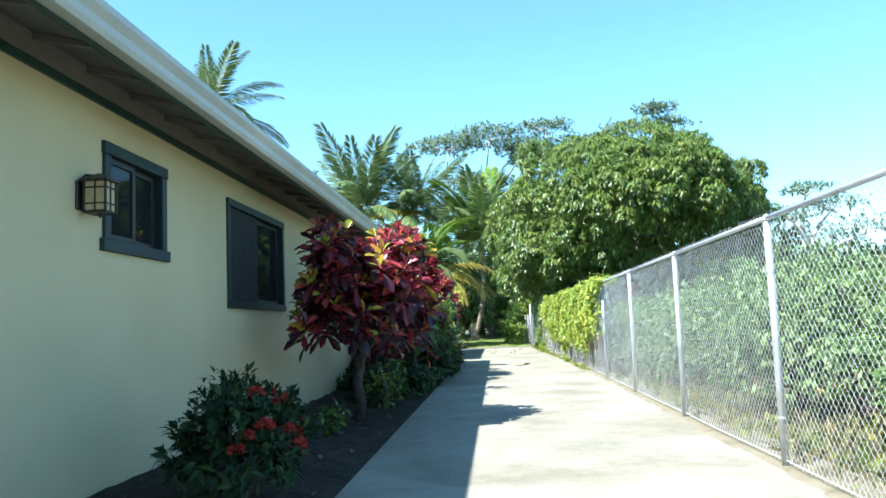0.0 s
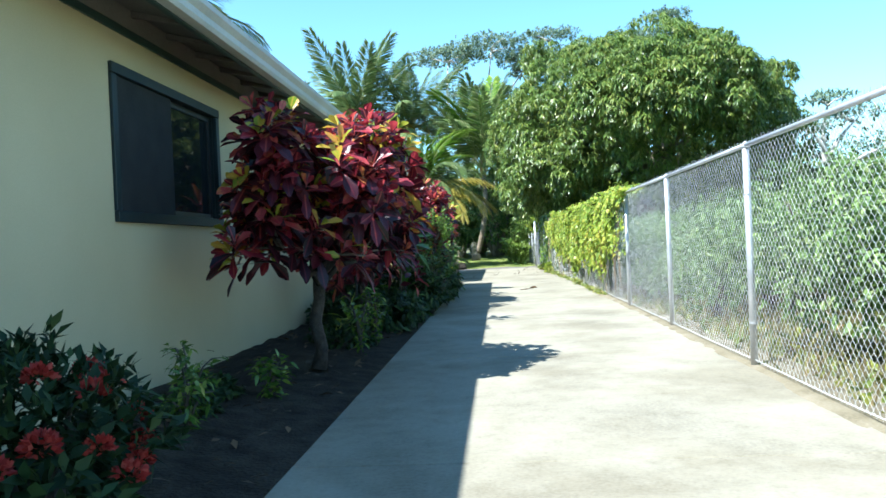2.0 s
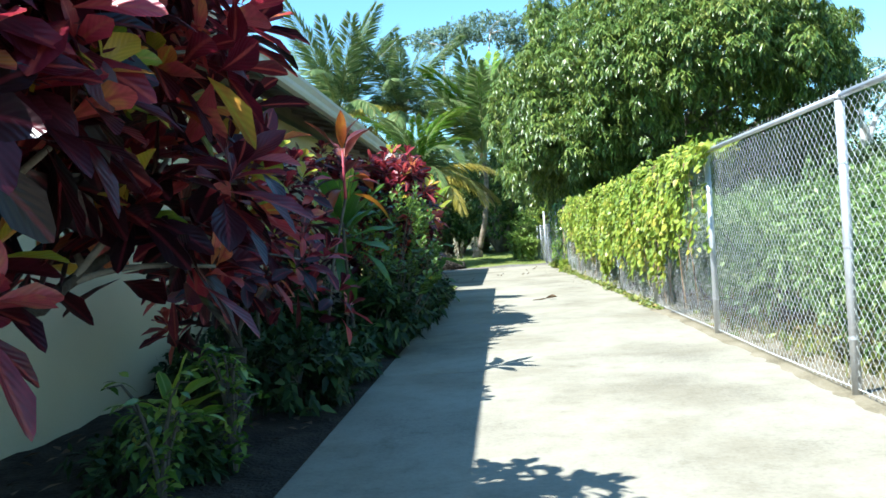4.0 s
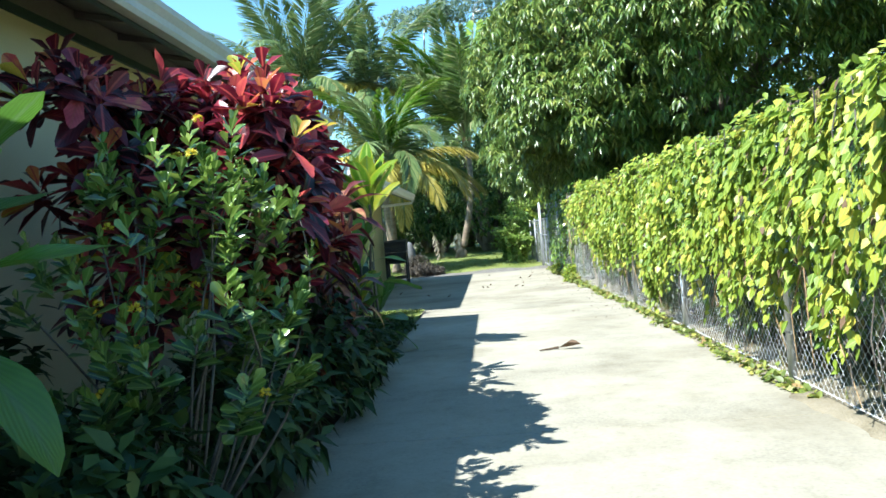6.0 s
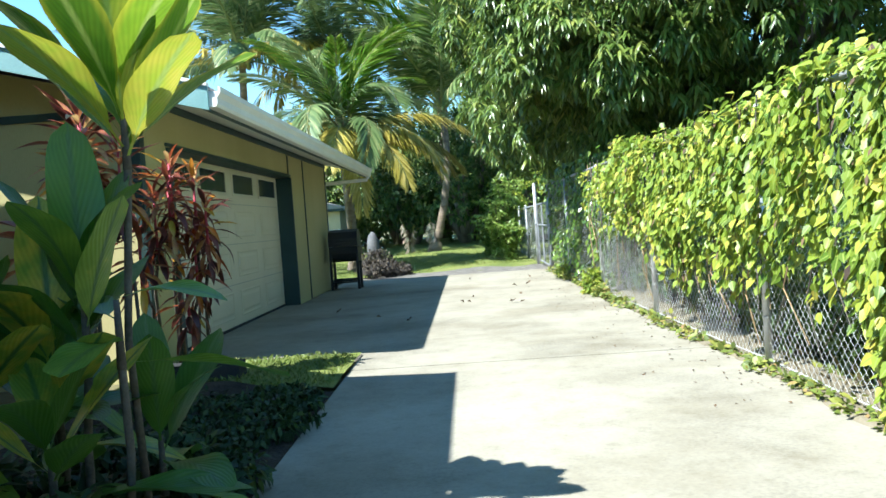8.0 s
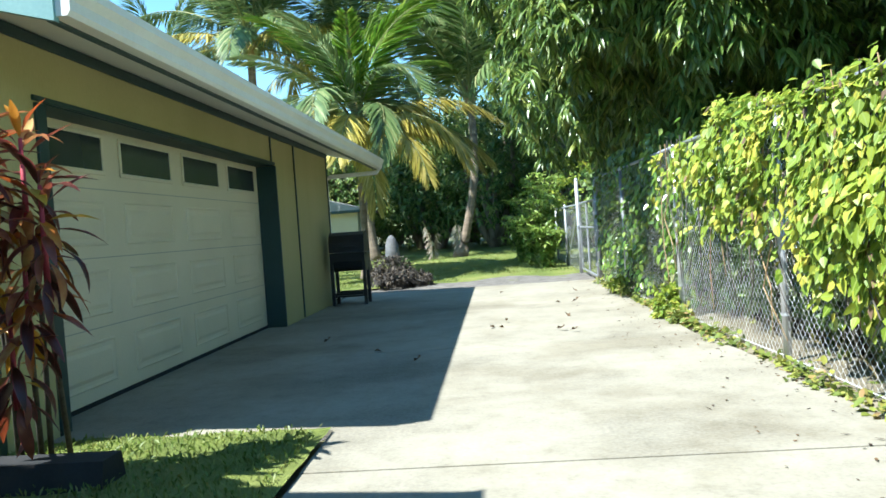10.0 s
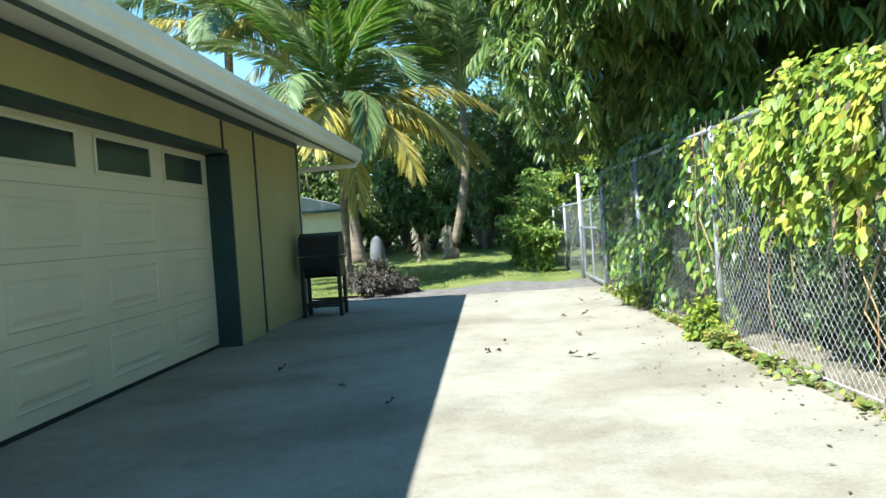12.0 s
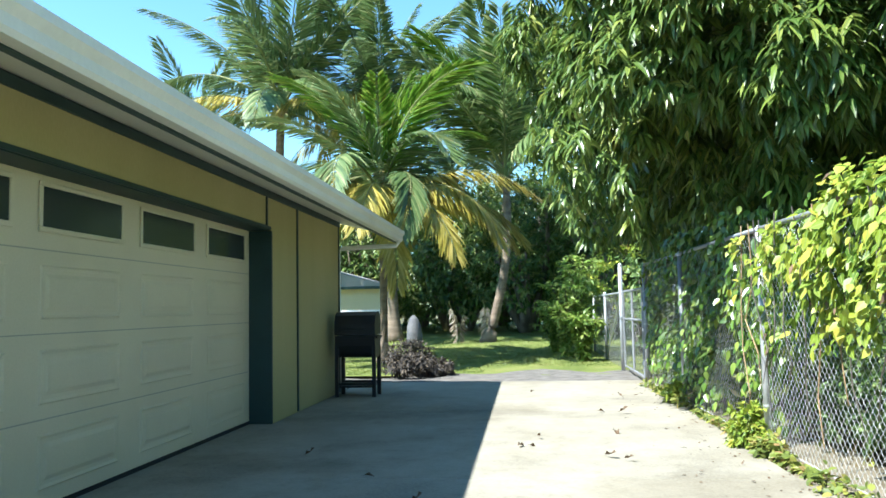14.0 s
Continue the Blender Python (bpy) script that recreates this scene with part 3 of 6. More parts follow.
def sheet(x0, x1, y0, y1, step, height):
    """An uneven sheet whose height is a function of x and y."""
    nx, ny = max(1, round((x1 - x0) / step)), max(1, round((y1 - y0) / step))
    v = [(x0 + (x1 - x0) * i / nx, y0 + (y1 - y0) * j / ny, 0) for j in range(ny + 1) for i in range(nx + 1)]
    v = np.array([(x, y, height(x, y)) for x, y, _ in v])
    t = []
    for j in range(ny):
        for i in range(nx):
            a = j * (nx + 1) + i
            t += [(a, a + 1, a + nx + 2), (a, a + nx + 2, a + nx + 1)]
    return v, np.array(t)


def bumpy(x, y, f, a):
    return a * noise.noise(Vector((x * f, y * f, 3.1)))


bm = bmesh.new()
bmesh.ops.create_grid(bm, x_segments=24, y_segments=24, size=1500)
for v in bm.verts:
    v.co.z = -0.06
structure("ground", bm, M["earth"], "dry brown earth with sparse weeds beside the drive")

EDGE = -0.74
v, t = sheet(2.04, 2.75, -13, 29.8, 0.07, lambda x, y: 0.012 - 0.05 * max(0, 1 - max(0, x - (2.27 - 0.008 * max(0, y - 8) - 0.010 * max(0, y - 18) + 0.10 * noise.noise(Vector((y * 0.8, 1, 0))) + 0.05 * noise.noise(Vector((y * 4, 2, 0))))) / 0.07) + bumpy(x, y, 9, 0.012))
structure("verge", tri_mesh("verge", v, t, None, M["dirt"], True), None, "strip of pale dirt and grit between the concrete and the fence", "dirt")
v, t = sheet(-2.23, EDGE + 0.005, -12, 18.2, 0.12, lambda x, y: 0.13 * min(1, max(0, (EDGE - x) / 0.9)) + bumpy(x, y, 3, 0.03) * min(1, (EDGE - x) * 4) + 0.0)
structure("planting_bed", tri_mesh("planting_bed", v, t, None, M["soil"], True), None, "dark bare soil of the planting bed along the house wall", "soil")
v, t = sheet(-2.6, EDGE, 18.2, 19.75, 0.1, lambda x, y: 0.03 + bumpy(x, y, 4, 0.025))
structure("grass_strip", tri_mesh("grass_strip", v, t, None, M["lawn"], True), None, "short green grass strip between the house and the garage", "grass")
v, t = sheet(-16, 12, 31.2, 60, 0.5, lambda x, y: -0.02 + bumpy(x, y, 0.5, 0.05) + 0.015 * max(0, y - 32))
structure("lawn", tri_mesh("lawn", v, t, None, M["lawn"], True), None, "sunlit mown green lawn behind the garage", "grass")
v, t = sheet(-3.6, 2.2, 29.85, 33.4, 0.12, lambda x, y: -0.012 + bumpy(x, y, 2.5, 0.02) - 0.06 * max(0, (y - 32.0 - 0.8 * noise.noise(Vector((x, 0, 0))) + 0.5 * max(0, -x - 0.2))))
structure("gravel_patch", tri_mesh("gravel_patch", v, t, None, M["gravel"], True), None, "grey gravel patch where the concrete ends", "gravel")

# ---- house ----
def wall_x(x0, x1, y0, y1, z0, z1, openings):
    """A wall across y with holes: openings are (y0, y1, z0, z1)."""
    bm = bmesh.new()
    at = y0
    for a, b, c, d in sorted(openings):
        box((x0, at, z0), (x1, a, z1), 0, bm)
        box((x0, a, z0), (x1, b, c), 0, bm)
        box((x0, a, d), (x1, b, z1), 0, bm)
        at = b
    box((x0, at, z0), (x1, y1, z1), 0, bm)
    bmesh.ops.remove_doubles(bm, verts=bm.verts, dist=1e-5)
    return bm


def window_x(parent, xf, y0, y1, z0, z1, frame_w, mat, apron, label, pale=False, screen=False):
    """A sliding window in a wall that faces +x at xf: trim, sash bars, two panes."""
    fw = frame_w
    head = 0.012 if apron else 0
    win = part("window", box((xf - 0.02, y0 - head, z1 - fw), (xf + 0.03, y1 + head, z1), 0.004), mat, parent, label)
    part("side_trim", box((xf - 0.02, y0, z0 + fw + 0.002), (xf + 0.024, y0 + fw, z1 - fw - 0.002), 0.004), mat, win)
    part("side_trim", box((xf - 0.02, y1 - fw, z0 + fw + 0.002), (xf + 0.024, y1, z1 - fw - 0.002), 0.004), mat, win)
    for lo_, hi_ in (((y0 + 0.061, z0 + 0.061), (y0 + fw, z1 - 0.061)), ((y1 - fw, z0 + 0.061), (y1 - 0.061, z1 - 0.061)), ((y0 + fw + 0.001, z0 + 0.061), (y1 - fw - 0.001, z0 + fw)), ((y0 + fw + 0.001, z1 - fw), (y1 - fw - 0.001, z1 - 0.061))):
        if fw > 0.062:
            part("jamb", box((xf - 0.15, *lo_), (xf - 0.021, *hi_)), mat, win)
    s = 0.035 if apron else 0.0
    part("sill", box((xf - 0.02, y0 - s, z0), (xf + 0.036, y1 + s, z0 + fw), 0.004), mat, win)
    a, b, c, d = y0 + fw, y1 - fw, z0 + fw, z1 - fw
    m = (a + b) / 2
    for p, q, back in ((a, m + 0.02, 0.012), (m - 0.02, b, 0.045)):
        bm = bmesh.new()
        x = xf - back
        box((x - 0.03, p + 0.001, c + 0.001), (x, p + 0.045, d - 0.001), 0.003, bm)
        box((x - 0.03, q - 0.045, c + 0.001), (x, q - 0.001, d - 0.001), 0.003, bm)
        box((x - 0.03, p + 0.046, c + 0.001), (x, q - 0.046, c + 0.045), 0.003, bm)
        box((x - 0.03, p + 0.046, d - 0.045), (x, q - 0.046, d - 0.001), 0.003, bm)
        part("sash", bm, M["rafter"] if pale else M["black"], win)
        part("pane", box((x - 0.02, p + 0.046, c + 0.046), (x - 0.014, q - 0.046, d - 0.046)), M["glass"], win)
    if screen:
        part("insect_screen", box((xf - 0.008, a + 0.002, c + 0.002), (xf - 0.004, m, d - 0.002)), M["rubber"], win, "dark insect screen over one half")
    # an added black panel stands in for the unlit room behind
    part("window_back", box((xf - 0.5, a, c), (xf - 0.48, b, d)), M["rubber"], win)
    return win


HX = -2.23
house = thing("house", (-6.6, 4, 0), "single-storey cream stucco house with dark green trim and wide eaves", "house")
W1 = (-0.45, 0.56, 1.70, 2.455)
W2 = (2.015, 4.08, 1.36, 2.46)
W3 = (9.75, 10.75, 1.36, 2.2)
cut = [(a + 0.06, b - 0.06, c + 0.06, d - 0.06) for a, b, c, d in (W1, W2, W3)]
part("wall", wall_x(HX - 0.16, HX, -9.4, 15.2, -0.1, 2.93, cut), M["stucco"], house)
part("wall", box((-11.0, -9.56, -0.1), (HX, -9.4, 2.93)), M["stucco"], house)
part("wall", prism([(-11.0, -0.1), (HX, -0.1), (HX, 2.85), (-6.6, 3.9), (-11.0, 2.85)], "y", 15.2, 15.36), M["stucco"], house)
part("wall", box((-11.16, -9.56, -0.1), (-11.0, 15.36, 2.85)), M["stucco"], house)
# unseen wall added to shade the left part of the garage front
part("passage_wall", box((-11.0, 18.58, -0.1), (-4.36, 18.70, 3.25)), M["stucco"], house)
SL = 0.25
GX, GZ = -1.53, 2.83


def slope(edge_x, edge_z, ridge_x, y0, y1, thick, far_x):
    dz = abs(ridge_x - edge_x) * SL
    dz2 = dz - abs(far_x - ridge_x) * SL
    return prism([(edge_x, edge_z), (ridge_x, edge_z + dz), (far_x, edge_z + dz2), (far_x, edge_z + dz2 + thick), (ridge_x, edge_z + dz + thick), (edge_x, edge_z + thick)], "y", y0, y1)


part("roof", slope(GX - 0.09, 2.80, -6.6, -9.9, 17.4, 0.05, -11.7), M["roof"], house)
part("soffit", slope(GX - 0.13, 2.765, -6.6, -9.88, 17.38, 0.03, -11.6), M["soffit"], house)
part("fascia", box((GX - 0.16, -9.88, 2.655), (GX - 0.122, 17.38, 2.76), 0.004), M["trim"], house)
part("frieze", box((HX, -9.4, 2.69), (HX + 0.022, 15.2, 2.75), 0.003), M["trim"], house)
# board added in the rafter grey, covers the bright wall strip under the soffit
part("blocking", box((HX, -9.4, 2.752), (HX + 0.014, 15.2, 2.9)), M["rafter"], house, "grey board added above the frieze")
bm = prism([(GX - 0.12, 2.67), (GX - 0.045, 2.67), (GX - 0.03, 2.70), (GX - 0.03, 2.745), (GX, 2.79), (GX, GZ), (GX - 0.018, GZ), (GX - 0.018, 2.80), (GX - 0.12, 2.80)], "y", -9.9, 17.45)
part("gutter", bm, M["house_gutter"], house, "off-white metal rain gutter")
for s in (-1, 1):
    ex = GX - 0.1 if s > 0 else -11.6
    bm = prism([(ex, 2.64 if s > 0 else 2.66), (-6.6, 3.905), (-6.6, 4.13), (ex, 2.86 if s > 0 else 2.88)], "y", 17.385, 17.42)
    part("rake_board", bm, M["house_gutter"], house)
raf = prism([(GX - 0.165, 2.752), (HX, 2.855), (HX, 2.905), (GX - 0.165, 2.765)], "y", -0.022, 0.022)
raf_me = to_mesh("rafter", raf, M["rafter"])
for k in range(44):
    child(new("rafter", raf_me), house, pose(0, -9.2 + 0.61 * k, 0))
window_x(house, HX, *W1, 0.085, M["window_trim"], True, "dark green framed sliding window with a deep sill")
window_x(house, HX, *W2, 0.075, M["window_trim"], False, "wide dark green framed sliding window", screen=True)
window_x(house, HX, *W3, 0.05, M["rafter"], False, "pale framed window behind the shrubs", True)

# lantern on the wall
ly, lz = -0.70, 2.03
lantern = thing("wall_lantern", (HX, ly, lz), "dark bronze wall lantern with amber glass panes", "lantern")
part("back_plate", box((HX, ly - 0.115, lz - 0.115), (HX + 0.02, ly - 0.035, lz + 0.10), 0.006), M["bronze"], lantern)
part("arm", tube([(HX + 0.01, ly - 0.075, lz + 0.09), (HX + 0.05, ly - 0.05, lz + 0.15), (HX + 0.12, ly, lz + 0.145), (HX + 0.135, ly, lz + 0.11)], 0.011, 6), M["bronze"], lantern)
cx = HX + 0.135
bm = bmesh.new()
q = []
for z, r in ((0.098, 0.11), (0.112, 0.11), (0.15, 0.035), (0.162, 0.02)):
    q.append([bm.verts.new((cx + r * a, ly + r * b, lz + z)) for a, b in ((-1, -1), (1, -1), (1, 1), (-1, 1))])
for r0, r1 in zip(q, q[1:]):
    for k in range(4):
        bm.faces.new((r0[k], r0[(k + 1) % 4], r1[(k + 1) % 4], r1[k]))
bm.faces.new(q[0][::-1])
bm.faces.new(q[-1])
part("cap", bm, M["bronze"], lantern)
part("glass", box((cx - 0.075, ly - 0.075, lz - 0.12), (cx + 0.075, ly + 0.075, lz + 0.097)), M["amber"], lantern, "amber glass body")
for a in (-1, 1):
    for b in (-1, 1):
        part("corner_bar", box((cx + a * 0.083 - 0.008, ly + b * 0.083 - 0.008, lz - 0.13), (cx + a * 0.083 + 0.008, ly + b * 0.083 + 0.008, lz + 0.097), 0.002), M["bronze"], lantern)
for a in (-1, 1):
    part("bar", box((cx - 0.004, ly + a * 0.081 - 0.004, lz - 0.119), (cx + 0.004, ly + a * 0.081 + 0.004, lz + 0.096)), M["bronze"], lantern)
    part("bar", box((cx + a * 0.081 - 0.004, ly - 0.004, lz - 0.119), (cx + a * 0.081 + 0.004, ly + 0.004, lz + 0.096)), M["bronze"], lantern)
for z in (0.05, -0.07):
    bm = bmesh.new()
    for a in (-1, 1):
        box((cx - 0.074, ly + a * 0.084 - 0.005, lz + z - 0.005), (cx + 0.074, ly + a * 0.084 + 0.005, lz + z + 0.005), 0, bm)
        box((cx + a * 0.084 - 0.005, ly - 0.074, lz + z - 0.005), (cx + a * 0.084 + 0.005, ly + 0.074, lz + z + 0.005), 0, bm)
    part("cross_band", bm, M["bronze"], lantern)
part("base", box((cx - 0.09, ly - 0.09, lz - 0.142), (cx + 0.09, ly + 0.09, lz - 0.121), 0.004), M["bronze"], lantern)
part("finial", tube([(cx, ly, lz - 0.14), (cx, ly, lz - 0.155), (cx, ly, lz - 0.17)], [0.02, 0.014, 0.005], 8), M["bronze"], lantern)

lantern.matrix_basis = lantern.matrix_basis @ Matrix.Scale(0.86, 4)

# floodlight under the roof's end
fl = thing("floodlight", (-1.86, 16.3, 2.80), "round white floodlight under the roof overhang", "lamp")
part("mount", tube([(-1.86, 16.32, 2.83), (-1.86, 16.30, 2.77)], [0.06, 0.05], 12), M["black"], fl)
part("hood", tube([(-1.86, 16.36, 2.73), (-1.86, 16.28, 2.725), (-1.86, 16.18, 2.715)], [0.04, 0.085, 0.1], 16), M["black"], fl)
part("lens", tube([(-1.86, 16.181, 2.715), (-1.86, 16.165, 2.713)], [0.082, 0.07], 16), M["white"], fl, "white round lens")

# ---- garage ----
AX = -2.51
garage = thing("garage", (-6, 24, 0), "tan plywood garage with dark green battens and a low-pitched roof", "garage")
part("wall", box((AX - 0.12, 19.4, -0.08), (AX, 20.12, 2.50)), M["board"], garage)
part("wall", box((AX - 0.12, 20.12, 2.113), (AX, 25.335, 2.50)), M["board"], garage)
part("wall", box((AX - 0.12, 25.335, -0.08), (AX, 28.5, 2.50)), M["board"], garage)
part("wall", prism([(-9.5, -0.08), (AX - 0.12, -0.08), (AX - 0.12, 2.47), (-6.0, 3.36), (-9.5, 2.45)], "y", 19.4, 19.54), M["board"], garage)
part("wall", prism([(-9.5, -0.08), (AX - 0.12, -0.08), (AX - 0.12, 2.47), (-6.0, 3.36), (-9.5, 2.45)], "y", 28.36, 28.5), M["board"], garage)
part("wall", box((-9.64, 19.4, -0.08), (-9.5, 28.5, 2.44)), M["board"], garage)
KX = -1.6
SL = 0.26
part("roof", slope(KX - 0.1, 2.36, -6.0, 18.9, 29.0, 0.045, -10.3), M["roof"], garage)
part("soffit", slope(KX - 0.14, 2.315, -6.0, 18.93, 28.98, 0.035, -10.2), M["garage_soffit"], garage)
part("fascia", box((KX - 0.165, 18.93, 2.222), (KX - 0.125, 28.98, 2.315), 0.003), M["trim"], garage)
bm = prism([(KX - 0.124, 2.235), (KX - 0.045, 2.235), (KX - 0.03, 2.26), (KX - 0.03, 2.31), (KX, 2.35), (KX, 2.395), (KX - 0.018, 2.395), (KX - 0.018, 2.36), (KX - 0.124, 2.36)], "y", 18.9, 29.05)
part("gutter", bm, M["gutter"], garage, "off-white metal rain gutter")
part("rake_board", prism([(KX - 0.1, 2.21), (-6.0, 3.355), (-6.0, 3.54), (KX - 0.1, 2.40)], "y", 18.88, 18.925), M["teal"], garage, "pale teal painted rake board")
part("rake_board", prism([(-10.2, 2.21 + 0.05), (-6.0, 3.355), (-6.0, 3.54), (-10.2, 2.45)], "y", 18.88, 18.925), M["teal"], garage)
part("drip_edge", prism([(KX - 0.1, 2.402), (-6.0, 3.545), (-6.0, 3.575), (KX - 0.1, 2.432)], "y", 18.86, 18.93), M["gutter"], garage)
part("frieze", box((AX, 19.4, 2.43), (AX + 0.022, 28.5, 2.505), 0.003), M["trim"], garage)
part("frieze", box((-9.5, 19.378, 2.30), (AX + 0.02, 19.4, 2.37), 0.003), M["trim"], garage)
part("door_head", box((AX, 20.0, 2.085), (AX + 0.02, 25.30, 2.118), 0.003), M["trim"], garage)
for y0, y1 in ((20.02, 20.13), (25.30, 25.335)):
    part("jamb", box((AX - 0.24, y0, -0.02), (AX + 0.02, y1, 2.073), 0.004), M["trim"], garage)
part("jamb", box((AX - 0.24, 20.13, 2.076), (AX - 0.001, 25.30, 2.112)), M["trim"], garage)
for y in (25.18, 26.32, 28.46):
    part("batten", box((AX, y - 0.02, 2.12 if y < 25.3 else 0.0), (AX + 0.016, y + 0.02, 2.428), 0.002), M["trim"], garage)
part("corner_board", box((AX - 0.06, 19.36, -0.03), (AX + 0.022, 19.398, 2.30), 0.003), M["trim"], garage)
part("corner_board", box((AX + 0.001, 19.399, -0.03), (AX + 0.022, 19.47, 2.40), 0.003), M["trim"], garage)
dp = tube([(KX - 0.06, 28.85, 2.235), (KX - 0.10, 28.83, 2.16), (AX + 0.02, 28.60, 2.12), (AX - 0.03, 28.57, 2.06), (AX - 0.03, 28.57, 0.12), (AX + 0.06, 28.62, 0.03)], 0.035, 8)
part("downspout", dp, M["gutter"], garage, "white rain pipe at the corner")

DX = AX - 0.235
door = part("garage_door", box((DX - 0.045, 20.131, 0.03), (DX, 25.299, 2.075)), M["door"], garage, "cream sectional garage door with four narrow windows")
part("threshold", box((DX - 0.05, 20.135, -0.1), (AX + 0.018, 25.295, -0.004)), M["concrete"], garage, "concrete strip under the garage door")
part("seal", box((DX - 0.04, 20.131, -0.01), (DX + 0.006, 25.299, 0.029)), M["rubber"], door, "black rubber bottom seal")
G0, GP, GW = 20.30, 1.29, 0.97
for z in (0.555, 1.08, 1.605):
    part("section_joint", box((DX, 20.131, z - 0.004), (DX + 0.003, 25.299, z + 0.004)), M["joint"], door)


def raised_panel():
    bm = bmesh.new()
    q = []
    for inset, d in ((0, 0.0), (0.012, 0.009), (0.030, 0.002), (0.055, 0.002), (0.085, 0.012)):
        q.append([bm.verts.new((d, a, b)) for a, b in ((inset, inset), (GW - inset, inset), (GW - inset, 0.34 - inset), (inset, 0.34 - inset))])
    for r0, r1 in zip(q, q[1:]):
        for k in range(4):
            bm.faces.new((r0[k], r0[(k + 1) % 4], r1[(k + 1) % 4], r1[k]))
    bm.faces.new(q[-1])
    return to_mesh("panel", bm, M["door"])


pm = raised_panel()
for c in range(4):
    for z in (0.125, 0.645, 1.17):
        child(new("panel", pm), door, pose(DX, G0 + GP * c, z))
    y = G0 + GP * c
    bm = bmesh.new()
    for a, b, c2, d in ((y - 0.035, y + GW + 0.035, 1.715, 1.75), (y - 0.035, y + GW + 0.035, 2.005, 2.035), (y - 0.035, y, 1.751, 2.004), (y + GW, y + GW + 0.035, 1.751, 2.004)):
        box((DX, a, c2), (DX + 0.016, b, d), 0.004, bm)
    wf = part("window_frame", bm, M["door"], door)
    child(new("pane", to_mesh("pane", box((DX + 0.002, y, 1.751), (DX + 0.006, y + GW, 2.004)), M["obscure_glass"])), wf)

# ---- fence ----
def fence_x(y):
    return float(np.interp(y, (-14, 12.5, 18.1, 23.75, 31.9, 37), (2.42, 2.41, 2.36, 2.18, 2.0, 1.95)))


POSTS = [0.36 - 3.05 * k for k in range(5, 0, -1)] + [0.36, 3.405, 6.45, 9.5, 12.55, 15.4, 18.1, 21.0, 23.75, 26.8, 29.3]
fence = thing("chain_link_fence", (2.4, 8, 0), "tall galvanised chain link fence along the drive", "fence")


def chain_mesh(y0, y1, z0=0.03, z1=1.80, x_of=fence_x, s=0.037, r=0.0014, mat="wire"):
    n = int((y1 - y0) / s)
    k = int((z1 - z0) / s)
    i, j = np.meshgrid(np.arange(n), np.arange(k), indexing="ij")
    up = np.where(((i + j) % 2) == 0, 1.0, -1.0)
    ya = y0 + (i + 0.5) * s - up * s / 2
    yb = y0 + (i + 0.5) * s + up * s / 2
    za = z0 + j * s
    zb = za + s
    xs = np.interp(np.array([y0, y1]), (y0, y1), (x_of(y0), x_of(y1)))
    fx = lambda y: xs[0] + (y - y0) / (y1 - y0) * (xs[1] - xs[0])
    A = np.stack([fx(ya) + 0.002 * up, ya, za], -1).reshape(-1, 3)
    B = np.stack([fx(yb) - 0.002 * up, yb, zb], -1).reshape(-1, 3)
    offs = np.array([(r, 0, 0), (-0.5 * r, 0.87 * r, 0), (-0.5 * r, -0.87 * r, 0)]) * 1.15
    V = np.concatenate([A[:, None] + offs, B[:, None] + offs], 1)
    f = np.array([(0, 1, 4), (0, 4, 3), (1, 2, 5), (1, 5, 4), (2, 0, 3), (2, 3, 5)])
    F = (f[None] + (np.arange(len(A)) * 6)[:, None, None]).reshape(-1, 3)
    return tri_mesh("mesh_panel", V.reshape(-1, 3), F, None, M[mat])


def wire_ends(a, b, step=0.074):
    """The twisted, cut ends of the mesh that stand up above the top rail."""
    bm = bmesh.new()
    rr = random.Random(int(a * 10))
    y = a + step / 2
    while y < b - 0.03:
        x = fence_x(y) + 0.019
        for s in (-1, 1):
            tube([(x, y + 0.004 * s, 1.79), (x - 0.004 * s, y - 0.002 * s, 1.828), (x + rr.uniform(-0.004, 0.004), y + s * rr.uniform(0.006, 0.014), 1.838 + rr.uniform(0, 0.018))], [0.0017, 0.0017, 0.0012], 3, bm)
        y += step
    return bm


def post(parent, x, y, h, r=0.03):
    p = part("post", tube([(x, y, -0.05), (x, y, h)], r, 10), M["galv" if y < 25 or r > 0.037 else "shadesteel"], parent, smooth=True)
    part("cap", tube([(x, y, h - 0.012), (x, y, h + 0.004), (x, y, h + 0.03), (x, y, h + 0.045)], [r + 0.004, r + 0.004, r * 0.7, r * 0.2], 10), M["galv"], p, smooth=True)
    for z in (0.35, 0.9, 1.4):
        part("tie_band", tube([(x, y, z - 0.007), (x, y, z + 0.007)], r + 0.003, 10), M["galv"], p)
    return p


for y in POSTS:
    post(fence, fence_x(y), y, 1.79, 0.036 if y > 29 else 0.028)
for a, b in zip(POSTS, POSTS[1:]):
    part("mesh_panel", chain_mesh(a, b, r=0.0014 if a < 22 else 0.0011, mat="wire" if a < 22 else "shadewire"), None, fence)
    part("top_rail", tube([(fence_x(a), a, 1.80), (fence_x(b), b, 1.80)], 0.021, 8), M["galv" if a < 18 else "shadesteel"], fence, smooth=True)
    if a < 12:
        tagged(part("wire_ends", wire_ends(a, b), M["galv"], fence), "twisted wire ends above the rail", kind="stuff")
    part("tension_wire", tube([(fence_x(a), a, 0.05), (fence_x((a + b) / 2), (a + b) / 2, 0.04), (fence_x(b), b, 0.05)], 0.004, 4), M["wire"], fence)

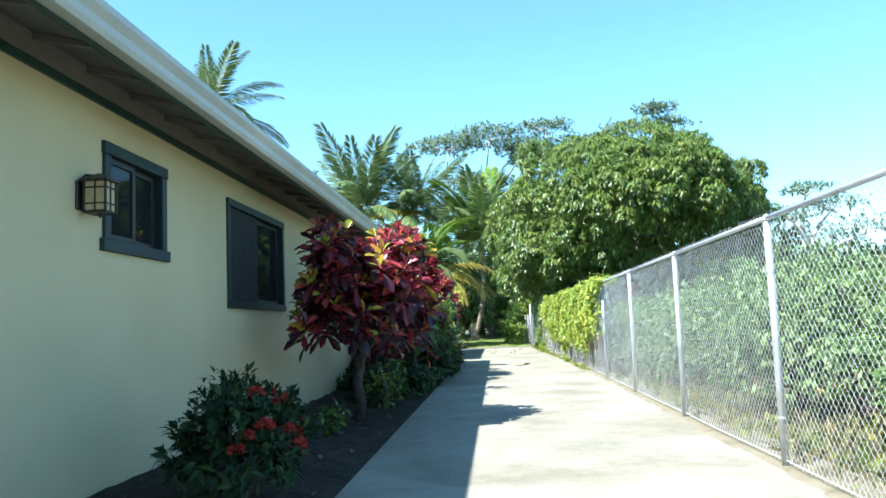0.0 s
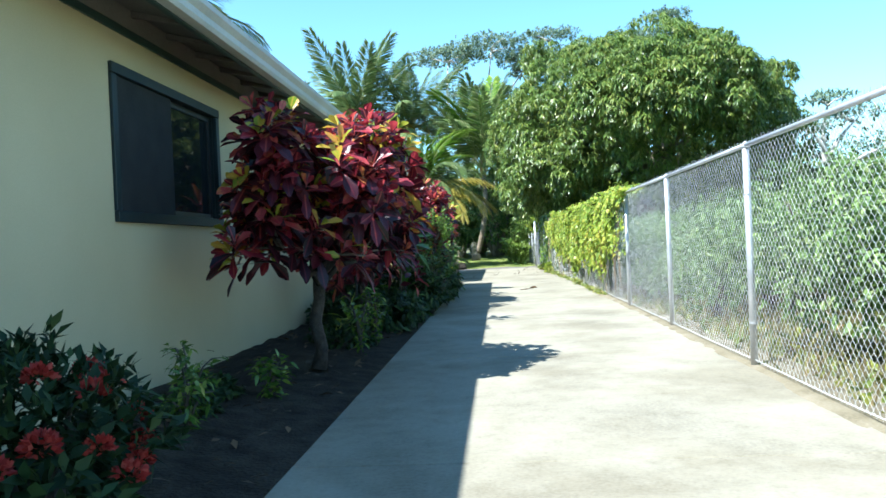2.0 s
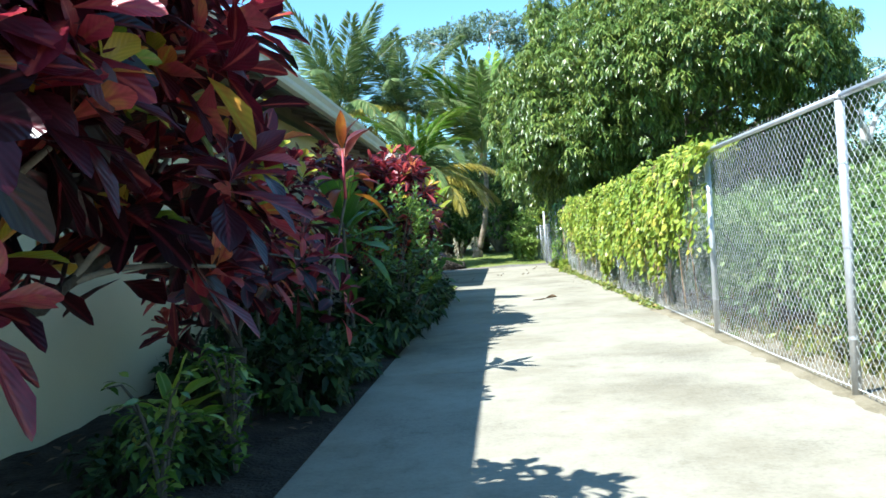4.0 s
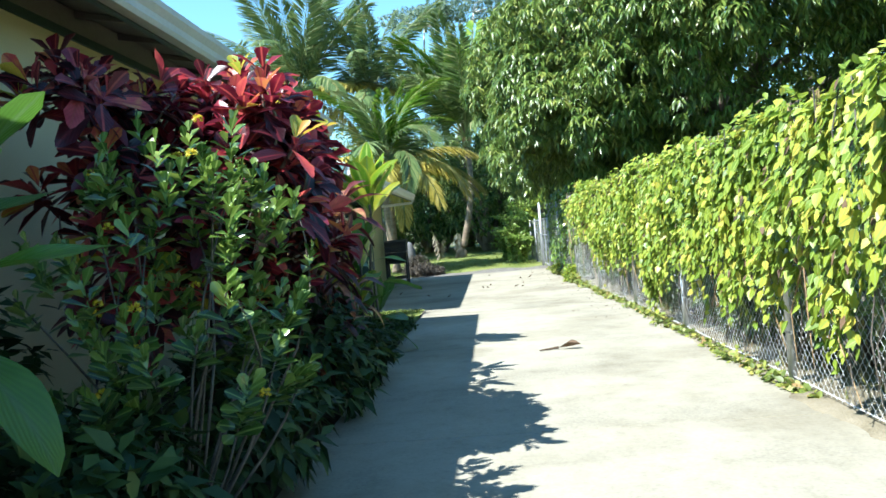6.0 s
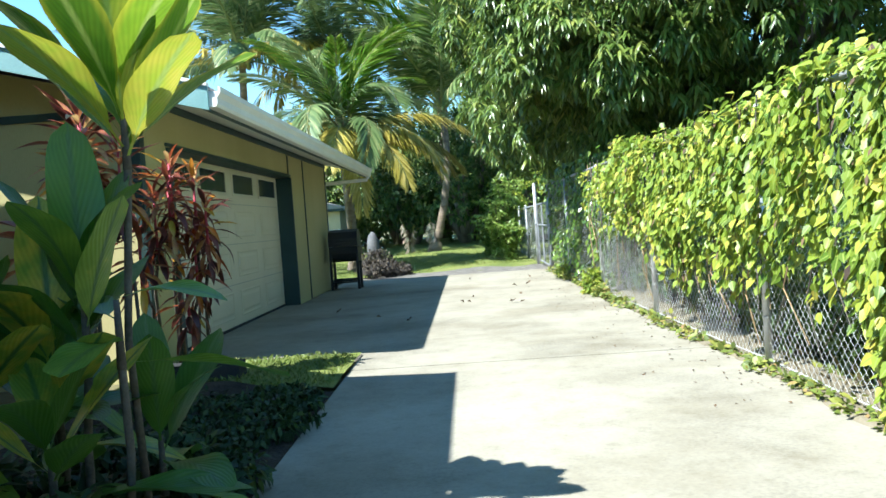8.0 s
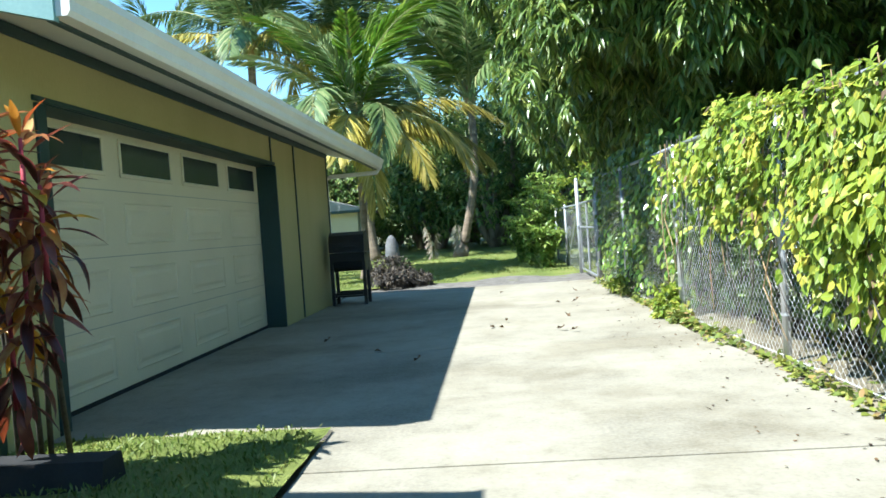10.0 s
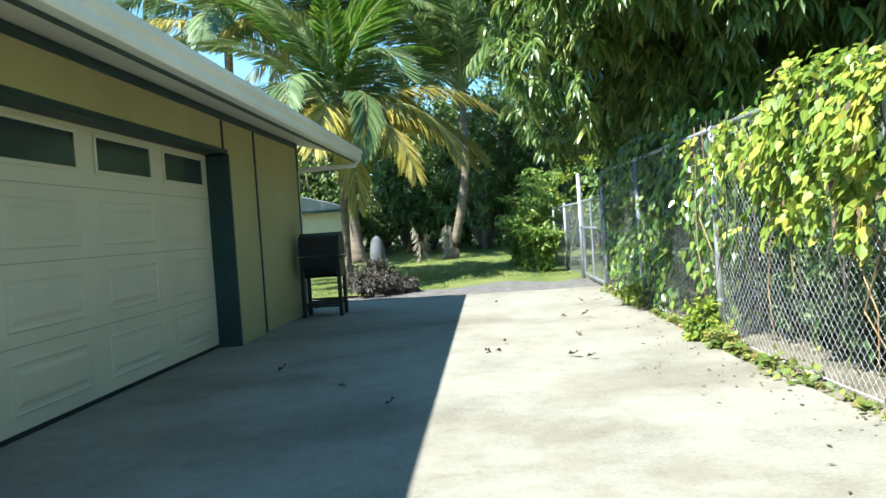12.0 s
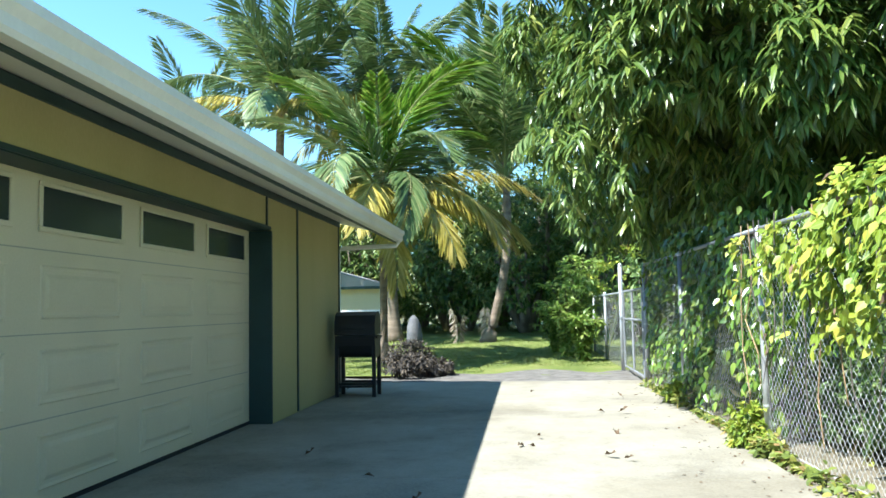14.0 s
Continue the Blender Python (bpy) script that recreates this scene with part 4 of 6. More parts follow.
gate = thing("fence_gate", (2.0, 30.6, 0), "galvanised pipe gate with a chain link infill, closed", "gate")
GY0, GY1 = 29.42, 31.78
gx = fence_x(30.6)
for y in (GY0, GY1, (GY0 + GY1) / 2):
    part("stile", tube([(gx, y, 0.08), (gx, y, 1.45)], 0.021, 8), M["shadesteel"], gate)
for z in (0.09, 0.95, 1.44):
    part("rail", tube([(gx, GY0, z), (gx, GY1, z)], 0.019, 8), M["shadesteel"], gate)
part("mesh_panel", chain_mesh(GY0, GY1, 0.1, 1.44, r=0.001, mat="shadewire"), None, gate)
part("latch", box((gx - 0.06, GY1 + 0.0, 0.93), (gx + 0.02, GY1 + 0.1, 0.98), 0.006), M["shadesteel"], gate)
for z in (0.3, 1.2):
    part("hinge", tube([(gx, GY0 - 0.01, z - 0.03), (gx, GY0 - 0.01, z + 0.03)], 0.035, 8), M["shadesteel"], gate)
back = thing("chain_link_fence", (2.0, 34, 0), "low galvanised chain link fence past the gate with a diagonal brace", "fence")
post(back, 2.0, 31.9, 1.93, 0.038)
for y in (34.6, 37.2):
    post(back, fence_x(y), y, 1.45)
for a, b in ((31.9, 34.6), (34.6, 37.2)):
    part("mesh_panel", chain_mesh(a, b, 0.03, 1.42, r=0.001, mat="shadewire"), None, back)
    part("top_rail", tube([(fence_x(a), a, 1.42), (fence_x(b), b, 1.42)], 0.02, 8), M["galv"], back)
part("brace", tube([(2.0, 31.95, 1.35), (1.97, 34.5, 0.1)], 0.018, 8), M["galv"], back)

# ---- grill ----
gr = thing("barbecue_grill", (-2.10, 28.0, 0), "black barrel barbecue grill on a four-legged cart", "grill")
bx0, bx1 = -2.40, -1.84
bowl = [(27.74, 0.84), (27.755, 0.70), (27.80, 0.60), (27.88, 0.54), (28.06, 0.54), (28.14, 0.60), (28.185, 0.70), (28.20, 0.84)]
lid = [(28.20, 0.85), (28.20, 1.00), (28.15, 1.12), (28.06, 1.17), (27.90, 1.17), (27.80, 1.12), (27.74, 1.00), (27.74, 0.85)]
part("bowl", prism(bowl, "x", bx0, bx1), M["black"], gr)
part("lid", prism(lid, "x", bx0 - 0.005, bx1 + 0.005), M["black"], gr, "black domed lid, closed")
part("handle", tube([(bx0 + 0.12, 27.70, 0.93), (bx1 - 0.12, 27.70, 0.93)], 0.013, 8), M["black"], gr)
for x in (bx0 + 0.02, bx1 - 0.02):
    for y in (27.78, 28.16):
        part("leg", box((x - 0.026, y - 0.026, 0.0), (x + 0.026, y + 0.026, 0.70), 0.004), M["black"], gr)
part("shelf", box((bx0 + 0.048, 27.76, 0.13), (bx1 - 0.048, 28.18, 0.155), 0.004), M["black"], gr)
for y in (27.78, 28.16):
    part("crossbar", box((bx0 + 0.048, y - 0.015, 0.16), (bx1 - 0.048, y + 0.015, 0.20)), M["black"], gr)
part("side_table", box((bx1 + 0.006, 27.78, 0.80), (bx1 + 0.03, 28.16, 0.83), 0.004), M["black"], gr)

# low black edging block and garden stone, shed behind
tagged(new("rubber_wheel_stop", to_mesh("rubber_wheel_stop", prism([(18.78, 0.02), (19.02, 0.02), (18.99, 0.16), (18.81, 0.16)], "x", -2.42, -1.6), M["rubber"])), "black rubber wheel stop lying at the edge of the grass", "wheel stop")
stone = thing("standing_stone", (-2.95, 39.5, 0.1), "weathered pale grey upright garden stone on the lawn", "stone")
part("body", tube([(-2.95, 39.5, 0.05), (-2.95, 39.5, 0.4), (-2.96, 39.5, 0.72), (-2.97, 39.5, 0.92), (-2.97, 39.5, 1.02)], [0.22, 0.23, 0.2, 0.13, 0.03], 10), M["stone"], stone, smooth=True)
shed = thing("garden_shed", (-7.2, 46, 0.2), "small cream shed with a low grey roof", "shed")
part("wall", box((-9.4, 44.6, 0.0), (-4.85, 48, 1.95)), M["stucco"], shed)
part("roof", prism([(-9.7, 1.96), (-4.6, 1.96), (-4.6, 2.06), (-7.1, 2.75), (-9.7, 2.06)], "y", 44.3, 48.4), M["roof"], shed)
part("door", box((-7.4, 44.54, 0.1), (-4.86, 44.598, 1.2), 0.01), M["white"], shed, "wide white painted low door")
part("fascia", box((-9.68, 44.26, 1.93), (-4.62, 44.298, 2.03), 0.006), M["trim"], shed)

hut = thing("white_hut", (10.6, 25.6, 0), "small white painted hut half hidden in the scrub", "hut")
part("wall", box((9.9, 25.0, -0.05), (11.5, 26.4, 1.25), 0.01), M["white"], hut)
part("roof", prism([(9.75, 1.25), (11.65, 1.25), (11.65, 1.30), (10.7, 1.55), (9.75, 1.30)], "y", 24.85, 26.55), M["white"], hut)

# ---- plants ----
def leaf_matrix(base, way, up, scale=1.0):
    x = Vector(way).normalized()
    y = Vector(up).cross(x).normalized()
    z = x.cross(y)
    m = Matrix((x, y, z)).transposed().to_4x4()
    return Matrix.Translation(base) @ m @ Matrix.Scale(scale, 4)


def leaf_objects(parent, meshes, base, way, up, scale):
    for i in range(len(base)):
        child(new("leaf", meshes[i % len(meshes)]), parent, leaf_matrix(base[i], way[i], up[i], scale[i]))


def frond_mesh(length, bend, mat, seed, pairs=70, leaflet=0.75, width=0.05, ragged=0.12, hang=0.35):
    """A palm frond along +x: an arching midrib with hanging leaflets on both sides."""
    r = np.random.default_rng(seed)
    N = 14
    ang = -bend * (np.linspace(0, 1, N + 1) ** 1.25)
    seg = length / N
    px = np.concatenate([[0], np.cumsum(np.cos(ang[:-1]) * seg)])
    pz = np.concatenate([[0], np.cumsum(np.sin(ang[:-1]) * seg)])
    s = np.repeat(np.linspace(0.14, 0.99, pairs), 2) + r.normal(0, 0.006, pairs * 2)
    s = np.clip(s, 0.1, 1.0)
    sd = np.tile([1.0, -1.0], pairs)
    bx, bz = np.interp(s, np.linspace(0, 1, N + 1), px), np.interp(s, np.linspace(0, 1, N + 1), pz)
    a = np.interp(s, np.linspace(0, 1, N + 1), ang)
    base = np.stack([bx, sd * 0.004, bz], 1)
    tang = np.stack([np.cos(a), 0 * a, np.sin(a)], 1)
    nrm = np.stack([-np.sin(a), 0 * a, np.cos(a)], 1)
    side = np.stack([0 * a, sd, 0 * a], 1)
    fwd = 0.45 + 0.75 * s
    way = side + tang * fwd[:, None] + nrm * 0.25 + r.normal(0, ragged, base.shape)
    way[:, 2] -= hang
    L = leaflet * np.clip(np.sin(np.pi * (0.16 + 0.76 * s)), 0.15, 1) ** 0.7 * (1 + r.normal(0, 0.08, len(s)))
    # leaflets: two-piece blades that bend down
    tv = np.array([(0, 0, 0), (0.4, -0.5, 0), (0.4, 0.5, 0), (0.75, -0.35, -0.10), (0.75, 0.35, -0.10), (1, 0, -0.24)])
    tf = np.array([(0, 2, 1), (1, 2, 4), (1, 4, 3), (3, 4, 5)])
    w = unit(way)
    sv = unit(np.cross(nrm, w))
    P = base[:, None] + L[:, None, None] * tv[None, :, 0:1] * w[:, None] + width * tv[None, :, 1:2] * sv[:, None]
    P[:, :, 2] += L[:, None] * tv[None, :, 2]
    F = (tf[None] + (np.arange(len(s)) * 6)[:, None, None]).reshape(-1, 3)
    V = P.reshape(-1, 3)
    rad = np.interp(np.linspace(0, 1, N + 1), (0, 0.05, 0.15, 1), (0.022, 0.012, 0.0075, 0.0016))
    ring = np.stack([np.stack([px, 0 * px + rad * c, pz + rad * d], 1) for c, d in ((1, 0), (-0.6, 0.8), (-0.6, -0.8))], 1)
    o = len(V)
    rf = []
    for i in range(N):
        for k in range(3):
            p, q = o + i * 3 + k, o + i * 3 + (k + 1) % 3
            rf += [(p, q, q + 3), (p, q + 3, p + 3)]
    uv = np.zeros((len(V) + 3 * (N + 1), 2)) + 0.3
    me = tri_mesh("frond", np.concatenate([V, ring.reshape(-1, 3)]), np.concatenate([F, np.array(rf)]), uv, mat, True)
    me.materials.append(M["rachis"])
    idx = np.zeros(len(F) + len(rf), dtype=np.int32)
    idx[len(F):] = 1
    me.polygons.foreach_set("material_index", idx)
    return me


def palm(base, crown, n, length, sets, label, seed, r0=0.2, r1=0.13, low=-35, high=82, bulge=0.0, bow=(0, 0, 0), nuts=True, extra=()):
    """A coconut palm: ringed trunk, fibre at the neck, fronds from steep to hanging. sets: frond meshes from young to old."""
    rr = random.Random(seed)
    t = thing("coconut_palm", base, label, "palm tree", "coconut palms")
    b, c = Vector(base), Vector(crown)
    pts, rad = [], []
    K = 28
    for i in range(K + 1):
        s = i / K
        p = b.lerp(c, s) + Vector(bow) * math.sin(math.pi * s)
        pts.append(p)
        rad.append((r0 + (r1 - r0) * s ** 0.6) * (1.0 + (0.05 if i % 2 else 0)) + (0.12 * (1 - s * 8) if s < 0.125 else 0))
    part("trunk", tube(pts, rad, 12), M["palmbark"], t, smooth=True)
    part("crown_shaft", tube([c - Vector((0, 0, 0.35)), c - Vector((0, 0, 0.1)), c + Vector((0, 0, 0.35)), c + Vector((0, 0, 0.75))], [r1 * 1.1, r1 * 1.9, r1 * 1.3, 0.04], 10), M["husk"], t, "brown fibre round the leaf bases", smooth=True)
    for i in range(n):
        k = i / max(1, n - 1)
        el = high + (low - high) * k ** 1.25 + rr.uniform(-7, 7)
        az = i * 137.5 + rr.uniform(-14, 14)
        meshes = sets[min(len(sets) - 1, int(k * len(sets)))]
        m = Matrix.Translation(c + Vector((0, 0, 0.25 - 0.3 * k))) @ pose(0, 0, 0, 0, 0, az) @ pose(0, 0, 0, 0, -el, 0) @ pose(0, 0, 0, rr.uniform(-25, 25)) @ Matrix.Scale(length * rr.uniform(0.9, 1.08) * (0.8 if k < 0.1 else 1), 4)
        child(new("frond", rr.choice(meshes)), t, m)
    for az, el, sc, ms in extra:
        child(new("frond", ms), t, Matrix.Translation(c) @ pose(0, 0, 0, 0, 0, az) @ pose(0, 0, 0, 0, -el, 0) @ Matrix.Scale(sc, 4))
    if nuts:
        for i in range(5):
            a = rr.uniform(0, 6.28)
            bm = bmesh.new()
            bmesh.ops.create_icosphere(bm, subdivisions=2, radius=0.12)
            for v in bm.verts:
                v.co = Vector((v.co.x * 0.9, v.co.y * 0.9, v.co.z * 1.15)) + c + Vector((0.25 * math.cos(a), 0.25 * math.sin(a), -0.22 - 0.1 * (i % 2)))
            part("coconut", bm, M["rachis"], t, smooth=True)
    return t


def frond_pair(bends, mat, seed, leaflet, hang, width=0.0115, ragged=0.12):
    return [frond_mesh(1, b, M[mat], seed + k, pairs=112, leaflet=leaflet, width=width, ragged=ragged, hang=hang + 0.15 * k) for k, b in enumerate(bends)]


F_UP = frond_pair((0.45, 0.75), "frond", 1, 0.19, 0.45)
F_MID = frond_pair((1.0, 1.35), "frond", 3, 0.19, 0.8)
F_LOW = frond_pair((1.2,), "frond", 5, 0.17, 0.9) + frond_pair((1.4,), "yellowfrond", 6, 0.16, 0.9, ragged=0.2)
Y_UP = frond_pair((0.6, 1.0), "youngfrond", 7, 0.20, 0.2, 0.015)
YD_UP = frond_pair((1.1,), "frond", 21, 0.21, 0.3, 0.014) + frond_pair((1.5,), "youngfrond", 22, 0.21, 0.5, 0.014)
YD_MID = frond_pair((2.2, 2.6), "frond", 23, 0.23, 1.0, 0.014)
Y_LOW = frond_pair((1.4, 1.75), "yellowfrond", 11, 0.2, 0.95, 0.0135, 0.2)

palm((-7.9, 42.0, 0.1), (-7.65, 42, 7.8), 26, 5.8, [F_UP, F_UP, F_UP, F_MID, F_LOW], "tall coconut palm with a pale ringed trunk and windblown fronds", 11, low=2, high=80)
palm((-4.1, 43.0, 0.1), (-4.4, 42.6, 7.8), 26, 5.0, [F_UP, F_UP, F_MID, F_MID, F_LOW], "tall coconut palm with dark green fronds", 12, low=-5, high=80)
palm((-0.95, 41.3, 0.1), (-0.3, 41.8, 5.3), 24, 5.7, [Y_UP, F_UP, F_UP, F_UP, F_MID], "coconut palm with a curved leaning trunk", 13, r0=0.15, r1=0.11, bow=(0.3, -0.4, 0), low=32, high=88)
palm((-9.8, 22.8, 0.0), (-9.9, 22.6, 9.2), 26, 3.2, [F_UP, F_MID, F_MID, F_LOW], "tall coconut palm rising behind the garage roof", 14)
palm((-2.95, 34.6, 0.0), (-3.0, 34.9, 3.7), 24, 3.9, [Y_UP, YD_UP, YD_MID, YD_MID, Y_LOW], "young coconut palm with bright and yellowing drooping fronds", 15, r0=0.085, r1=0.085, low=15, nuts=False,
     extra=((-14, 30, 4.0, Y_LOW[0]), (-30, 20, 3.9, Y_LOW[1]), (-50, 6, 3.6, Y_LOW[0]), (-72, -4, 3.3, Y_LOW[1]), (8, 12, 3.6, Y_LOW[0]), (205, 5, 3.5, Y_LOW[1])))
palm((-14.5, 50, 0.2), (-14.2, 50, 8.5), 20, 4.6, [F_UP, F_MID, F_LOW], "distant coconut palm behind the lawn", 16)

# dead fronds hanging at the back of the lawn
dead = [frond_mesh(1, 0.9, M["deadfrond"], 31, 44, 0.22, 0.022, 0.25, 0.5), frond_mesh(1, 0.5, M["deadfrond"], 32, 40, 0.2, 0.024, 0.3, 0.6)]
for i, (x, z, tilt, turn) in enumerate(((-2.1, 1.5, 62, 20), (-1.6, 1.25, 70, 160), (-1.05, 1.5, 66, 60))):
    ob = new("dead_frond", dead[i % 2])
    ob.matrix_basis = Matrix.Translation((x, 40.9 + 0.15 * (i % 3), z - 0.1)) @ pose(0, 0, 0, 0, 0, turn) @ pose(0, 0, 0, 0, tilt, 0) @ Matrix.Scale(z * 0.95, 4)
    tagged(ob, "bleached dead palm frond hanging at the back of the lawn", "palm frond", "dead palm fronds")

# mango tree over the fence
mango = thing("mango_tree", (6.2, 27.5, 0), "broad round mango tree with dense drooping glossy leaves", "tree")
MC, MR = np.array((6.0, 27.0, 4.75)), np.array((5.15, 5.2, 3.6))
tips = [tuple(MC + w * MR * 0.85) for w in sphere_ways(26, -0.25)]
part("trunk", tube([(6.2, 27.6, -0.1), (6.15, 27.5, 0.6), (6.1, 27.4, 1.6), (6.0, 27.2, 2.4)], [0.5, 0.38, 0.34, 0.36], 12), M["bark"], mango, smooth=True)
limb_set((6.0, 27.2, 2.2), tips, 0.2, 0.03, seed=5, parent=mango, name="limb", mat=M["bark"])
LOBES = ((MC, MR, 150, 0.78, 2.1, 2.0), (np.array((3.35, 27.2, 4.2)), np.array((2.1, 2.4, 2.1)), 44, 0.6, 1.9, 0.0), (np.array((6.2, 22.9, 5.6)), np.array((2.6, 2.0, 1.5)), 40, 0.6, 3.9, 0.0), (np.array((2.75, 25.3, 3.7)), np.array((1.5, 1.9, 1.2)), 26, 0.5, 1.95, 0.0))
for k, (c, r, n, size, low_, cut_) in enumerate(LOBES):
    part("crown", clumped_crown("crown", c, r, n, size, 56, 11, 0.19, 0.046, M["mango"], 4.0 + k, zmin=-0.62, floor=low_, undercut=cut_), None, mango)
    part("inner_crown", crown_leaves("inner_crown", c, r * 0.94, n * 34, 6, 0.22, 0.055, M["mango"], 4.0 + k, zmin=-0.7, floor=low_ + 0.1, undercut=cut_, amp=0.1, freq=2.4, depth=0.3, hang=0.6), None, mango)

# tall spreading trees far behind
def flat_tree(base, height, pads, label, seed, leaf=0.32, dense=430):
    t = thing("albizia_tree", base, label, "tree", "far spreading trees")
    b = Vector(base)
    fork = b + Vector((0, 0, height * 0.45))
    part("trunk", tube([b, b.lerp(fork, 0.5) + Vector((0.3, 0, 0)), fork], [0.55, 0.42, 0.34], 9), M["palebark"], t, smooth=True)
    limb_set(fork, [Vector(p[0]) - Vector((0, 0, 0.3)) for p in pads], 0.26, 0.06, seed=seed, sag=0.12, parent=t, name="limb", mat=M["palebark"])
    for p, r in pads:
        tw = [Vector(p) + Vector((w[0] * r[0] * 0.8, w[1] * r[1] * 0.8, w[2] * r[2] * 0.6)) for w in sphere_ways(4, 0.0)]
        limb_set(Vector(p) - Vector((0, 0, 0.4)), tw, 0.07, 0.02, None, 4, seed=seed, parent=t, name="branch", mat=M["palebark"])
    for i, (p, r) in enumerate(pads):
        part("canopy", crown_leaves("canopy", p, r, dense, 8, leaf, leaf * 0.4, M["albizia"], seed + i, zmin=-0.15, amp=0.35, freq=2.6, depth=0.6, hang=0.0, shape=LEAF_FAR), None, t)


def pad(x, y, z, a, c):
    return ((x, y, z), (a, a, c * 0.65))


flat_tree((-2, 76, 0), 19, [pad(-3.8, 75, 19.6, 3.6, 1.3), pad(0.5, 76, 20.6, 4.2, 1.4), pad(4.2, 76, 19.2, 3.4, 1.2), pad(-1, 74, 15.5, 4.0, 1.5)], "tall spreading tree with a flat feathery canopy, far behind", 31)
flat_tree((8, 78, 0), 20, [pad(6.5, 77, 21.6, 2.4, 1.0), pad(10, 78, 19.8, 3.4, 1.3), pad(13.5, 78, 19.6, 3.2, 1.2), pad(4.6, 76, 18.0, 2.6, 1.0), pad(9, 76, 17.5, 3.6, 1.4)], "tall half-bare tree with white limbs and a flat canopy", 47, dense=220)
flat_tree((17, 76, 0), 22, [pad(17.9, 76, 22.6, 2.2, 0.8), pad(19, 77, 21.2, 2.6, 0.9), pad(14.5, 76, 20.6, 2.6, 1.0)], "tall thin-crowned tree rising behind the mango tree", 53, dense=200)
flat_tree((21, 47, 0), 9, [pad(21, 47, 9.0, 1.6, 0.7), pad(22.8, 47.5, 8.0, 1.9, 0.8), pad(19.6, 46, 7.2, 1.6, 0.8), pad(24, 46, 6.2, 2.4, 1.4)], "slender open-crowned tree beyond the scrub", 59, 0.3, dense=70)

# dense trees behind the lawn
def bushy(name, base, centre, radii, n, per, leaf, width, mat, label, category, group, seed, trunk_r=0.12, floor=None, amp=0.25, hang=0.3, depth=0.4, shape=LEAF_MID, stems=6, stem_mat="bark", zmin=-0.8):
    t = thing(name, base, label, category, group)
    c, r = np.array(centre, float), np.array(radii, float)
    tips = [tuple(c + w * r * 0.75) for w in sphere_ways(stems, -0.1)]
    limb_set(base, tips, trunk_r, trunk_r * 0.25, seed=seed, parent=t, name="stem", mat=M[stem_mat])
    part("foliage", crown_leaves("foliage", c, r, n, per, leaf, width, M[mat], seed, zmin=zmin, floor=floor, amp=amp, hang=hang, depth=depth, shape=shape), None, t)
    return t


rr = random.Random(21)
for i, x in enumerate((-24, -19, -14.5, -10.5, -6.6, -3.0, 0.6, 4.2, 8.5, 13, 18, 24)):
    h = 2.6 + 1.1 * rr.random() + (0.9 if abs(x) > 12 else 0)
    y = 50.5 + rr.uniform(-1.5, 1.5) + (2 if x < -5 else 0)
    bushy("hedge_tree", (x, y, 0.2), (x, y, h), (2.9, 2.2, h - 0.3), 1000, 8, 0.25, 0.085, "backtree", "dense green tree at the back of the lawn", "tree", "trees behind the lawn", 60 + i, 0.2, floor=0.35)
for i, x in enumerate((-27, -21, -15.5, -10, -5, -1, 3, 7.5, 12, 17, 23)):
    h = 3.0 + 0.8 * rr.random()
    y = 55.5 + rr.uniform(-1, 1)
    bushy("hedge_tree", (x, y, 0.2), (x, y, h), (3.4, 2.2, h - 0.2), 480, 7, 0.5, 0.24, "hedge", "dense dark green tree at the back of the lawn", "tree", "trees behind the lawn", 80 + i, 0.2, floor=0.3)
# the five tallest stand out of view, added to keep sky off the window panes
for i, (x, y, h) in enumerate(((15.5, 24, 2.2), (13, 16, 1.8), (19, 12, 2.4), (24, 30, 3.2), (29, 20, 3.2), (27, 40, 4.0), (16, 4, 2.4), (33, 8, 3.4), (15.5, 9.5, 6.0), (19.5, 16, 7.0), (13.5, 4.5, 5.0), (22, 25.5, 9.0), (26.5, 30.5, 9.5))):
    bushy("scrub_tree", (x, y, 0), (x, y, h * 0.62), (3.0, 3.0, h * 0.5), 900, 7, 0.2, 0.08, "wild", "rounded pale green scrub tree beyond the fence", "tree", "scrub trees", 90 + i, 0.15, floor=0.2)

for i, (x, y) in enumerate(((8.5, 37), (11.5, 38.5), (14.5, 37.5), (17.5, 37), (20.5, 36))):
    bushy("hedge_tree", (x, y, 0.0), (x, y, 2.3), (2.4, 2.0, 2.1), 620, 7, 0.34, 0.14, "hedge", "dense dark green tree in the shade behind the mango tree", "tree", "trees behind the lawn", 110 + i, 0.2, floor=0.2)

for i, (x, y, h) in enumerate(((0.2, 47.0, 3.3), (3.4, 45.5, 3.4), (6.4, 44.0, 3.0))):
    bushy("hedge_tree", (x, y, 0.2), (x, y, h), (2.0, 1.7, h - 0.2), 760, 8, 0.25, 0.085, "backtree", "tall dense green tree behind the leaning palm", "tree", "trees behind the lawn", 118 + i, 0.2, floor=0.3)

for i, (x, y, h) in enumerate(((-6.0, 51.0, 4.1), (-2.2, 49.5, 3.7), (1.6, 50.0, 3.9))):
    bushy("hedge_tree", (x, y, 0.2), (x, y, h), (2.4, 1.8, h - 0.2), 820, 8, 0.28, 0.09, "backtree", "tall dense green tree behind the palms", "tree", "trees behind the lawn", 124 + i, 0.2, floor=0.3)

